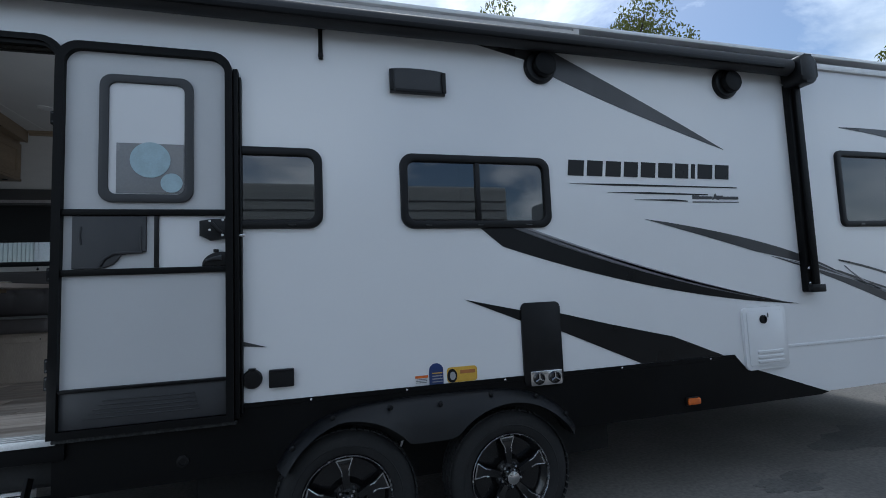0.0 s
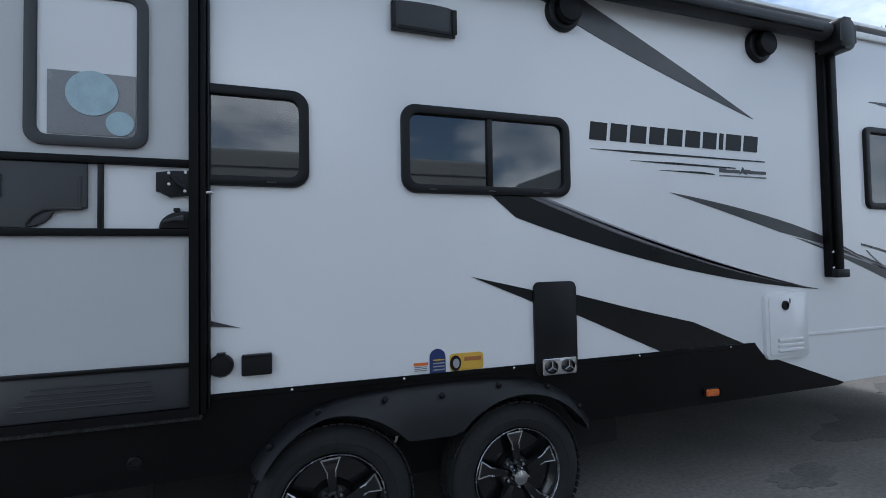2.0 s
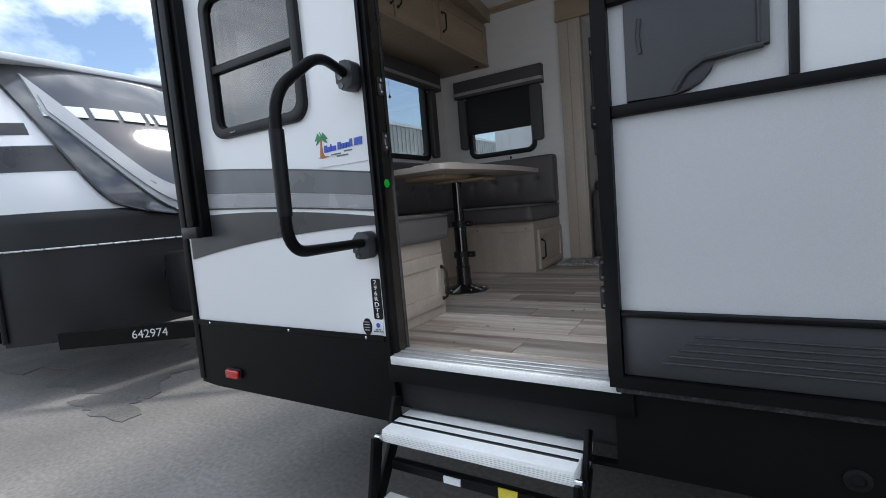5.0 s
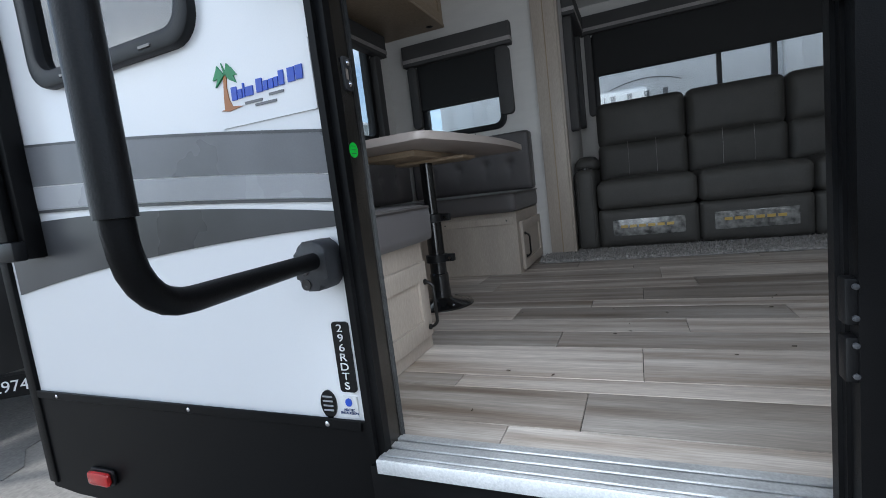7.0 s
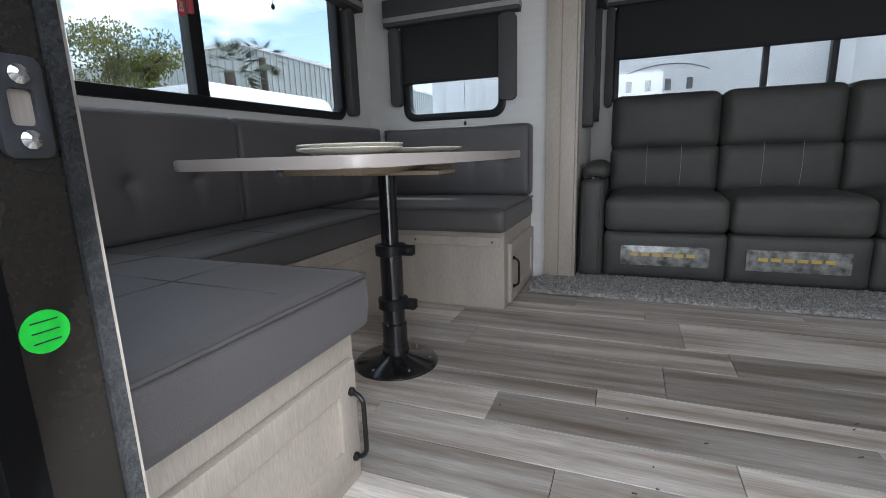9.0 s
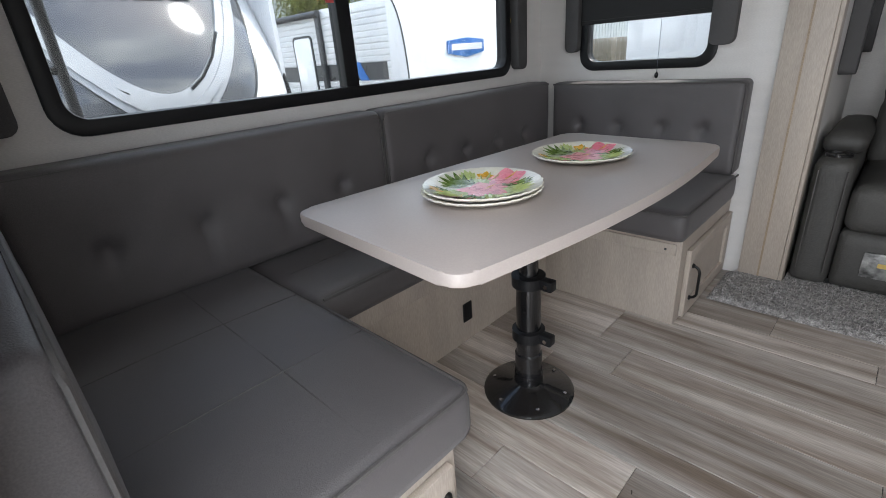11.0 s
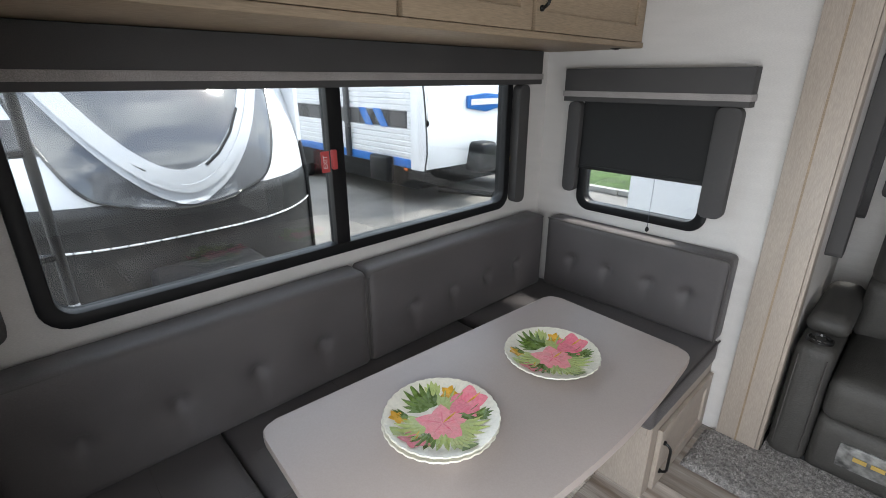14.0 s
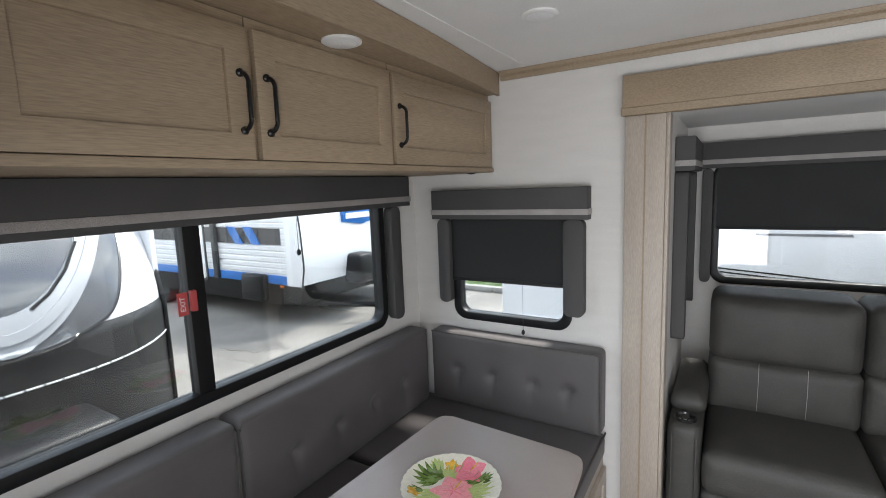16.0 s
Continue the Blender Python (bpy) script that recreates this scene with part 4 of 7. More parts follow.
def wheel(x):
    z, y0 = 0.345, W - 0.03
    e = empty("wheel", (x, y0 + 0.1, 0.0), "black trailer tyre on a black and silver spoked alloy rim", "wheel", "trailer wheels")
    R = 0.345
    part("tyre", lathe([(0.225, 0.19), (0.30, 0.20), (R - 0.006, 0.17), (R, 0.13), (R, 0.04), (R - 0.010, 0.006), (R - 0.035, -0.012), (0.285, -0.020), (0.255, -0.018), (0.228, -0.004), (0.222, 0.01), (0.222, 0.18)], (x, y0, z), "y", 56, cap=False), M_tyre, e)
    tb = bmesh.new()
    for k in range(64):
        for yy, sh in ((0.012, 0.0), (0.05, 0.5), (0.09, 0.0), (0.13, 0.5)):
            a = 2 * math.pi * (k + sh) / 64
            q = box(-0.012, 0.012, -0.014, 0.014, 0, 0.007)
            q.transform(Matrix.Translation((x, y0 + yy, z)) @ Matrix.Rotation(a, 4, 'Y') @ Matrix.Translation((0, 0, R - 0.003)))
            merge(tb, q)
    part("tread_pattern", tb, M_tyre, e, smooth=0)
    part("sidewall_rib", lathe([(0.268, -0.019), (0.272, -0.0225), (0.276, -0.019)], (x, y0, z), "y", 56, cap=False), M_tyre, e)
    rim = part("rim", lathe([(0.222, -0.012), (0.226, -0.004), (0.224, 0.02), (0.205, 0.03), (0.19, 0.055), (0.10, 0.06), (0.08, 0.03), (0.004, 0.03)], (x, y0, z), "y", 48, cap=False), M_rimblack, e, "gloss black alloy rim")
    part("rim_lip", lathe([(0.224, -0.010), (0.221, -0.014), (0.216, -0.006), (0.216, 0.002)], (x, y0, z), "y", 48, cap=False), M_rimface, rim)
    for k in range(5):
        a = radians(90 + 72 * k + 4)
        sp = bmesh.new()
        prism([(-0.017, 0.055), (0.017, 0.055), (0.019, 0.15), (0.043, 0.205), (-0.043, 0.205), (-0.019, 0.15)], "y", 0.0, 0.028, bev=0.004, bm=sp)
        sp.transform(Matrix.Translation((x, y0 + 0.0, z)) @ Matrix.Rotation(math.pi / 2 - a, 4, 'Y'))
        part("spoke", sp, M_rimblack, rim, "gloss black spoke")
        ed = bmesh.new()
        for s in (-1, 1):
            tube([(0.0185 * s, 0, 0.125), (0.0175 * s, 0, 0.15), (0.040 * s, 0, 0.203)], 0.0035, 6, bm=ed)
        tube([(-0.040, 0, 0.203), (0.040, 0, 0.203)], 0.0045, 6, bm=ed)
        ed.transform(Matrix.Translation((x, y0 - 0.001, z)) @ Matrix.Rotation(math.pi / 2 - a, 4, 'Y'))
        part("spoke_edge", ed, M_rimface, rim, "bright machined spoke edge")
        b2 = radians(90 + 72 * k + 40)
        part("lug_nut", lathe([(0.011, 0.03), (0.011, 0.0), (0.006, -0.006), (0.002, -0.006)], (x + 0.057 * math.cos(b2), y0, z + 0.057 * math.sin(b2)), "y", 6), M_chrome, rim)
    part("hub_cap", lathe([(0.040, 0.03), (0.040, -0.02), (0.034, -0.034), (0.018, -0.040), (0.003, -0.041)], (x, y0, z), "y", 24), M_chrome, rim)
    return e


w1 = wheel(0.135)
copy_thing(w1, w1.matrix_basis @ Matrix.Translation((0.865, 0, 0)))
obj("axle_beam", box(-0.6, 1.8, W + 0.25, W + 0.36, 0.30, 0.58, 0.01), M_under, None, "black steel chassis beam", "chassis", "structure")

# ---- entry doorway ----
JX0, JX1 = -1.84, -1.095
df = empty("door_frame", ((JX0 + JX1) / 2, W, FL), "black aluminium entry door frame with striker plates and weather strip", "door frame", kind="structure")


def arch_u(x0, x1, zb, zt, r, n=6):
    """An open frame's outline: up one side, round the top corners and down the other."""
    out = [(x0, zb), (x0, zt - r)]
    out += [(x0 + r - r * math.cos(radians(90 * i / n)), zt - r + r * math.sin(radians(90 * i / n))) for i in range(1, n + 1)]
    out += [(x1 - r + r * math.sin(radians(90 * i / n)), zt - r + r * math.cos(radians(90 * i / n))) for i in range(0, n + 1)]
    return out + [(x1, zb)]


def arch_strip(o, i, a, b):
    m = bmesh.new()
    rows = [[m.verts.new((u, a, w)), m.verts.new((u, b, w)), m.verts.new((p, b, q)), m.verts.new((p, a, q))] for (u, w), (p, q) in zip(o, i)]
    for r0, r1 in zip(rows, rows[1:]):
        for k in range(4):
            m.faces.new((r0[k], r0[(k + 1) % 4], r1[(k + 1) % 4], r1[k]))
    m.faces.new(rows[0])
    m.faces.new(rows[-1][::-1])
    return m


part("outer_flange", arch_strip(arch_u(-1.878, -1.085, 0.80, 2.60, 0.11), arch_u(JX0 + 0.002, -1.118, 0.80, 2.548, 0.07), W - 0.022, W - 0.0005), M_blackmetal, df)
part("flange_ridge", arch_strip(arch_u(-1.866, -1.100, 0.80, 2.578, 0.095), arch_u(-1.855, -1.112, 0.80, 2.566, 0.085), W - 0.034, W - 0.0225), M_blackmetal, df)
# brown in the jamb's black base stands for a tan reflection on it
part("jamb", arch_strip(arch_u(-1.858, -1.077, 0.80, 2.549, 0.075), arch_u(JX0, JX1, 0.80, 2.545, 0.07), W + 0.0005, 2.485), mat("jamb_reflected_brown", (0.026, 0.022, 0.018), 0.26, scale=5, var=0.25, fine=260, fvar=0.2, bump=0.06), df)
part("weather_strip", arch_strip(arch_u(-1.858, -1.077, 0.80, 2.549, 0.075), arch_u(JX0 + 0.004, JX1 - 0.004, 0.80, 2.541, 0.066), 2.4855, 2.497), mat("fuzzy_weather_strip", (0.05, 0.05, 0.05), 0.95, scale=90, var=0.3, fine=300, fvar=0.3, bump=0.9), df, "dark fuzzy weather strip")
part("inner_edge", arch_strip(arch_u(-1.858, -1.077, 0.80, 2.549, 0.075), arch_u(JX0 + 0.001, JX1 - 0.001, 0.80, 2.543, 0.068), 2.4975, 2.501), M_cablight, df, "thin pale wood edging")


def striker(z, y=2.485):
    s = part("striker_plate", ring([(a, b) for a, b in rrect(y - 0.014, y + 0.014, z - 0.031, z + 0.031, 0.006, 3)], [(a, b) for a, b in rrect(y - 0.007, y + 0.007, z - 0.011, z + 0.011, 0.003, 3)], "x", JX0 + 0.0005, JX0 + 0.006, bev=0.001), M_slider, df, "dark steel striker plate")
    part("striker_inset", box(JX0 + 0.0003, JX0 + 0.002, y - 0.007, y + 0.007, z - 0.011, z + 0.011), M_cablight, s)
    for dz in (-0.0195, 0.0195):
        part("screw", lathe([(0.006, 0), (0.006, 0.002), (0.002, 0.005)], (JX0 + 0.006, y, z + dz), "x", 10), M_chrome, s)


striker(1.547, 2.466)
striker(1.735, 2.466)
gs = [(2.455 + 0.0145 * math.cos(a * 0.2244), 1.404 + 0.0145 * math.sin(a * 0.2244)) for a in range(28)]
gst = part("green_sticker", prism(gs, "x", JX0 + 0.0004, JX0 + 0.0016), M_green, df, "neon green round inspection sticker")
for k in range(3):
    part("ink_line", box(JX0 + 0.0016, JX0 + 0.0022, 2.447, 2.463, 1.411 - 0.007 * k, 1.4118 - 0.007 * k), M_ink, gst)
for z in (1.11, 1.035, 1.50, 2.2):
    h = part("hinge_leaf", box(-1.1205, -1.1005, W - 0.060, W - 0.0345, z - 0.030, z + 0.030, 0.004), M_blackmetal, df)
    for dz in (-0.02, 0.02):
        part("screw", lathe([(0.004, 0), (0.004, -0.003), (0.001, -0.004)], (-1.110, W - 0.0605, z + dz), "y", 8), M_slider, h)
# threshold
th = empty("threshold", ((JX0 + JX1) / 2, W, FL), "ribbed bright aluminium door threshold", "threshold", kind="structure")
part("tread_plate", box(JX0 - 0.012, JX1 + 0.012, W - 0.036, 2.500, 0.786, 0.802, 0.004), M_thresh, th)
for k in range(3):
    part("rib", box(JX0 - 0.005, JX1 + 0.005, W - 0.030 + 0.030 * k, W - 0.008 + 0.030 * k, 0.8022, 0.807, 0.002, 1), M_thresh, th)
part("nosing", box(JX0 - 0.012, JX1 + 0.012, W - 0.042, W - 0.0365, 0.772, 0.801, 0.002), M_alu, th)
part("riser", box(JX0 - 0.04, JX1 + 0.04, W - 0.024, W - 0.008, 0.700, 0.775, 0.003), M_blackmetal, th)
# flat near-black sheet stands for the shaded hollow behind the steps
well = obj("trim_step_well", box(JX0 - 0.02, JX1 + 0.02, W + 0.021, W + 0.028, 0.600, 0.699), M_under, None, "near-black flat panel standing for the shade behind the folding steps", "step well", "structure")

# ---- the open door, folded back against the wall ----
PX0, PX1, PZ0, PZ1 = -1.095, -0.385, 0.805, 2.552
dr = empty("entry_door", ((PX0 + PX1) / 2, W - 0.04, PZ0), "open white trailer door with screen door frame folded back", "door")
part("door_panel", prism(rrect(PX0, PX1 + 0.02, PZ0, PZ1, 0.085), "y", W - 0.026, W - 0.001, bev=0.003), M_doorgrey, dr)
fo = rrect(PX0 - 0.012, PX1 + 0.012, PZ0 - 0.008, PZ1 + 0.014, 0.095)
fi = rrect(PX0 + 0.022, PX1 - 0.022, PZ0 + 0.022, PZ1 - 0.022, 0.070)


def square_foot(pts, u0, u1, z, r):
    """The same outline with its two lower corners square."""
    out = []
    for u, w in pts:
        if w < z + r:
            w = z
            u = u0 if u < (u0 + u1) / 2 else u1
        out.append((u, w))
    return out


fo = square_foot(fo, PX0 - 0.012, PX1 + 0.012, PZ0 - 0.008, 0.0949)
fi = square_foot(fi, PX0 + 0.022, PX1 - 0.022, PZ0 + 0.022, 0.0699)
part("screen_frame", ring(fo, fi, "y", W - 0.062, W - 0.0265), M_blackmetal, dr)
part("latch_stile", box(PX1 + 0.0135, PX1 + 0.036, W - 0.052, W - 0.001, PZ0, PZ1 - 0.06, 0.004), M_blackmetal, dr)
part("weather_seal", box(PX1 + 0.0365, PX1 + 0.047, W - 0.030, W - 0.001, PZ0 + 0.01, PZ1 - 0.09, 0.004), M_blackplastic, dr)
for z in (1.775, 1.505):
    part("cross_bar", box(PX0 + 0.0225, PX1 - 0.0225, W - 0.056, W - 0.0265, z - 0.014, z + 0.014, 0.004), M_blackmetal, dr)
part("upper_screen", box(PX0 + 0.0225, PX1 - 0.0225, W - 0.034, W - 0.0265, 1.79, PZ1 - 0.0225), M_doorgrey, dr)
part("lower_screen", box(PX0 + 0.0225, PX1 - 0.0225, W - 0.036, W - 0.0265, 1.0, 1.490), M_doorgrey, dr, "pale grey lower door panel")
part("middle_panel", box(-0.694, PX1 - 0.0225, W - 0.034, W - 0.0265, 1.520, 1.760), M_doorwhite, dr, "white middle door panel")
part("slider_track", box(-0.712, -0.695, W - 0.048, W - 0.0265, 1.520, 1.760, 0.003), M_blackplastic, dr)
qa = [(-1.035, 1.522), (-0.930, 1.522)] + [(-0.930 + 0.085 * math.sin(radians(a)) * 1.0, 1.522 + 0.072 * (1 - math.cos(radians(a)))) for a in (20, 40, 60, 80)] + [(-0.745, 1.594), (-0.745, 1.758), (-1.035, 1.758)]
sl = part("screen_slider", prism(qa, "y", W - 0.046, W - 0.0265, bev=0.003), M_slider, dr, "charcoal plastic sliding panel")
part("slider_grip", tube([(-0.928, W - 0.048, 1.53), (-0.905, W - 0.050, 1.566), (-0.870, W - 0.050, 1.588), (-0.757, W - 0.050, 1.592)], 0.007, 8), M_slider, sl)
part("finger_groove", tube([(-1.000, W - 0.047, 1.63), (-1.005, W - 0.047, 1.67), (-1.000, W - 0.047, 1.71)], 0.005, 8), M_slider, sl)
part("grip_rib", tube([(-0.765, W - 0.047, 1.60), (-0.765, W - 0.047, 1.71)], 0.004, 8), M_slider, sl)
part("back_panel", box(PX0 + 0.0225, -0.713, W - 0.032, W - 0.0265, 1.520, 1.760), M_doorgrey, dr)
lt = part("latch", prism([(-0.405, 1.745), (-0.405, 1.650), (-0.475, 1.640), (-0.500, 1.660), (-0.520, 1.662), (-0.520, 1.735), (-0.500, 1.737), (-0.480, 1.742)], "y", W - 0.060, W - 0.0345, bev=0.005), M_blackplastic, dr, "black door latch box")
for u, z in ((-0.475, 1.733), (-0.418, 1.738), (-0.475, 1.690), (-0.420, 1.665)):
    part("screw", lathe([(0.006, 0), (0.006, -0.002), (0.002, -0.004)], (u, W - 0.0605, z), "y", 10), M_stk_white, lt)
part("lever", tube([(-0.465, W - 0.066, 1.72), (-0.440, W - 0.070, 1.69), (-0.42, W - 0.066, 1.675)], 0.009, 8), M_blackplastic, lt)
hd = part("inside_handle", prism([(-0.405, 1.520), (-0.405, 1.585)] + [(-0.425 - 0.085 * math.sin(radians(a)), 1.525 + 0.062 * math.cos(radians(a))) for a in range(0, 91, 15)] + [(-0.510, 1.520)], "y", W - 0.056, W - 0.0345, bev=0.005), M_blackplastic, dr, "black quarter-round inside handle")
part("thumb_lever", tube([(-0.492, W - 0.060, 1.545), (-0.455, W - 0.066, 1.556), (-0.424, W - 0.062, 1.558)], [0.006, 0.008, 0.014], 8), M_slider, hd)
part("lock_tab", box(-0.462, -0.440, W - 0.050, W - 0.0345, 1.585, 1.600, 0.003), M_blackplastic, hd)
part("bolt", lathe([(0.008, 0), (0.008, 0.018), (0.005, 0.024)], (PX1 + 0.036, W - 0.035, 1.665), "x", 10), M_chrome, dr)
kp = part("kick_plate", box(PX0 + 0.0225, PX1 - 0.0225, W - 0.044, W - 0.0265, 0.828, 0.985, 0.004), M_slider, dr, "charcoal plastic kick plate with raised ribs")
for k in range(5):
    d = 0.018 * k
    part("rib", box(-0.98 + d, -0.52 - d * 0.3, W - 0.050, W - 0.0445, 0.868 + 0.018 * k, 0.873 + 0.018 * k, 0.002, 1), M_slider, kp)
part("kick_rail", box(PX0 + 0.0225, PX1 - 0.0225, W - 0.058, W - 0.0265, 0.986, 0.999, 0.003), M_blackmetal, dr)
part("bottom_sweep", box(PX0, PX1 + 0.02, W - 0.05, W - 0.012, 0.778, 0.795, 0.004), mat("worn_rubber_sweep", (0.06, 0.06, 0.06), 0.8, scale=30, var=0.5, fine=120, fvar=0.4, bump=0.5), dr, "worn rubber sweep")
wo, wi = rrect(-0.938, -0.548, 1.822, 2.425, 0.055), rrect(-0.900, -0.586, 1.860, 2.387, 0.035)
wf = part("door_window_frame", ring(wo, wi, "y", W - 0.052, W - 0.0345, bev=0.005), M_slider, dr, "charcoal window frame in the door")
part("window_blank", prism(rrect(-0.902, -0.584, 1.858, 2.389, 0.035), "y", W - 0.040, W - 0.0345), M_doorwhite, wf, "white door pane")
part("window_shade", box(-0.868, -0.590, W - 0.0445, W - 0.0405, 1.866, 2.100), mat("grey_door_pane", (0.22, 0.22, 0.225), 0.25, scale=3, var=0.1, coat=0.4), wf, "grey lower door pane")
for u, z, r in ((-0.729, 2.022, 0.084), (-0.640, 1.914, 0.046)):
    part("round_sticker", prism([(u + r * math.cos(a * 0.1963), z + r * math.sin(a * 0.1963)) for a in range(32)], "y", W - 0.0480, W - 0.0446), M_dot, wf, "pale blue round sticker")

# ---- grab handle ----
gh = empty("grab_handle", (-1.94, W, 1.17), "black folding grab handle with a foam grip beside the doorway", "grab handle")
gp = arc_path([(-1.922, W - 0.05, 1.782), (-1.860, 2.205, 1.787), (-1.802, 1.972, 1.626), (-1.807, 1.972, 1.218), (-1.915, W - 0.05, 1.205)], 0.085, 7)
part("tube", tube(gp, 0.016, 12), M_blackmetal, gh)
part("foam_grip", tube([(-1.8058, 1.972, 1.315), (-1.8031, 1.972, 1.535)], 0.0195, 16), M_blackplastic, gh, "black foam grip")
for z in (1.775, 1.195):
    mt = part("mount", prism(rrect(-1.956, -1.884, z - 0.047, z + 0.048, 0.024, 5), "y", W - 0.062, W - 0.0045, bev=0.012), M_slider, gh)
    for dz in (-0.005, -0.034):
        part("bolt_hole", lathe([(0.011, 0), (0.011, -0.002), (0.008, -0.002), (0.002, -0.001)], (-1.935, W - 0.0622, z + dz), "y", 12), M_rimblack, mt)

# ---- folding steps ----
st = empty("folding_steps", (-1.49, 2.2, 0.0), "fold-out entry steps with ribbed aluminium treads on black arms", "steps")


def tread(x0, x1, y0, y1, z):
    t = part("tread", box(x0, x1, y0, y1, z - 0.045, z, 0.006), M_tread, st, "ribbed aluminium tread")
    for u in (0.28, 0.52):
        yy = y0 + (y1 - y0) * u
        part("grip_strip", box(x0 + 0.004, x1 - 0.004, yy - 0.006, yy + 0.006, z - 0.001, z + 0.0035, 0.001, 1), M_rimblack, t, "dark grip strip")
    for k in range(5):
        part("nosing_rib", box(x0 + 0.004, x1 - 0.004, y0 - 0.0025, y0 + 0.001, z - 0.038 + 0.006 * k, z - 0.035 + 0.006 * k), M_tread, t)


tread(-1.850, -1.195, 2.310, 2.515, 0.575)
tread(-1.835, -1.200, 2.103, 2.308, 0.360)
tread(-1.835, -1.200, 1.897, 2.101, 0.140)
for x in (-1.862, -1.184):
    for (y0, z0), (y1, z1) in (((2.43, 0.56), (2.28, 0.34)), ((2.27, 0.34), (2.09, 0.12)), ((2.30, 0.55), (2.25, 0.34)), ((2.09, 0.33), (2.05, 0.12)), ((2.43, 0.64), (2.38, 0.52))):
        d = Vector((0, y1 - y0, z1 - z0)).normalized()
        n = Vector((0, -d.z, d.y)) * 0.024
        p = [(y0 + n.y, z0 + n.z), (y0 - n.y, z0 - n.z), (y1 - n.y, z1 - n.z), (y1 + n.y, z1 + n.z)]
        part("arm", prism(p, "x", x - 0.007, x + 0.007, bev=0.002), M_blackmetal, st)
    for y, z in ((2.31, 0.545), (2.11, 0.325), (2.41, 0.55)):
        part("pivot_bolt", lathe([(0.013, -0.010), (0.013, 0.010), (0.004, 0.013)], (x, y, z), "x", 12), M_chrome, st)
    part("foot", box(x - 0.02, x + 0.02, 1.93, 2.09, 0.0, 0.118, 0.005), M_blackmetal, st)
sb_ = part("spreader_bar", box(-1.83, -1.19, 2.325, 2.355, 0.43, 0.462, 0.004), M_blackmetal, st)
part("yellow_tag", box(-1.43, -1.37, 2.318, 2.3245, 0.437, 0.466), M_yellowtag, sb_, "yellow warning tag")
part("white_tag", box(-1.62, -1.56, 2.318, 2.3245, 0.437, 0.458), M_stk_white, sb_, "white label")

# ---- dinette ----
def cushion(x0, x1, y0, y1, z0, z1, r=0.03, axis=None, sign=1, tufts=(), crown=0.012, cuts=(14, 14, 5)):
    """A padded block: rounded edges, a slight crown and pulled-in buttons on one face."""
    m = bmesh.new()
    L = (x1 - x0, y1 - y0, z1 - z0)
    lo, hi = Vector((x0, y0, z0)), Vector((x1, y1, z1))
    n = [max(4, min(72, int(c / (0.016 if tufts else 0.028)))) for c in L]

    def face(a, fixed, s):
        i, j = [k for k in range(3) if k != a]
        g = {}
        for p in range(n[i] + 1):
            for q in range(n[j] + 1):
                co = [0, 0, 0]
                co[a] = fixed
                co[i] = lo[i] + L[i] * p / n[i]
                co[j] = lo[j] + L[j] * q / n[j]
                g[p, q] = m.verts.new(co)
        for p in range(n[i]):
            for q in range(n[j]):
                m.faces.new((g[p, q], g[p + 1, q], g[p + 1, q + 1], g[p, q + 1]))
    for a in range(3):
        face(a, lo[a], -1)
        face(a, hi[a], 1)
    bmesh.ops.remove_doubles(m, verts=m.verts[:], dist=1e-5)
    for v in m.verts:
        p = v.co.copy()
        inner = Vector([min(max(p[k], lo[k] + r), hi[k] - r) for k in range(3)])
        d = p - inner
        if d.length > 1e-6:
            v.co = inner + d.normalized() * r
        if axis is not None:
            top = (v.co[axis] - lo[axis]) / L[axis] if sign > 0 else (hi[axis] - v.co[axis]) / L[axis]
            if top > 0.55:
                i, j = [k for k in range(3) if k != axis]
                u, w = (p[i] - lo[i]) / L[i], (p[j] - lo[j]) / L[j]
                off = crown * math.sin(math.pi * u) ** 0.5 * math.sin(math.pi * w) ** 0.5 if 0 < u < 1 and 0 < w < 1 else 0
                off += 0.0015 * noise.noise(Vector((p.x * 9, p.y * 9, p.z * 9)))
                for tu, tw in tufts:
                    du, dw = p[i] - tu, p[j] - tw
                    q = math.hypot(du, dw)
                    off -= 0.030 * math.exp(-(q / 0.022) ** 2) + 0.010 * math.exp(-(q / 0.075) ** 2)
                    off -= 0.007 * math.exp(-(du / 0.014) ** 2) * math.exp(-((dw + 0.05) / 0.06) ** 2)
                v.co[axis] += sign * off * min(1, (top - 0.55) / 0.3)
    return m


def cush(name, label, dims, mat_=M_vinyl, group="dinette cushions", piping=None, **kw):
    x0, x1, y0, y1, z0, z1 = dims
    e = empty(name, ((x0 + x1) / 2, (y0 + y1) / 2, z0), label, "cushion", group)
    part("pad", cushion(*dims, **kw), mat_, e, smooth=70)
    if piping:
        for loop in piping:
            part("piping", tube(arc_path(loop, 0.03, 4), 0.0045, 6), M_piping, e)
    return e


BT, ST = 1.150, 1.265
seat1 = cush("seat_cushion", "charcoal grey vinyl bench seat cushion beside the doorway", (-2.985, -1.988, 2.515, 3.118, BT + 0.002, ST + 0.008), axis=2, r=0.022, crown=0.010,
     piping=[[(-1.990, 2.52, ST + 0.002), (-1.990, 3.114, ST + 0.002), (-2.53, 3.116, ST + 0.002)]])
seat2 = cush("seat_cushion", "charcoal grey vinyl bench seat cushion under the wide window", (-2.985, -2.545, 3.123, 4.225, BT + 0.002, ST - 0.005), axis=2, r=0.022, crown=0.008,
     piping=[[(-2.548, 3.15, ST - 0.012), (-2.548, 4.22, ST - 0.012)]])
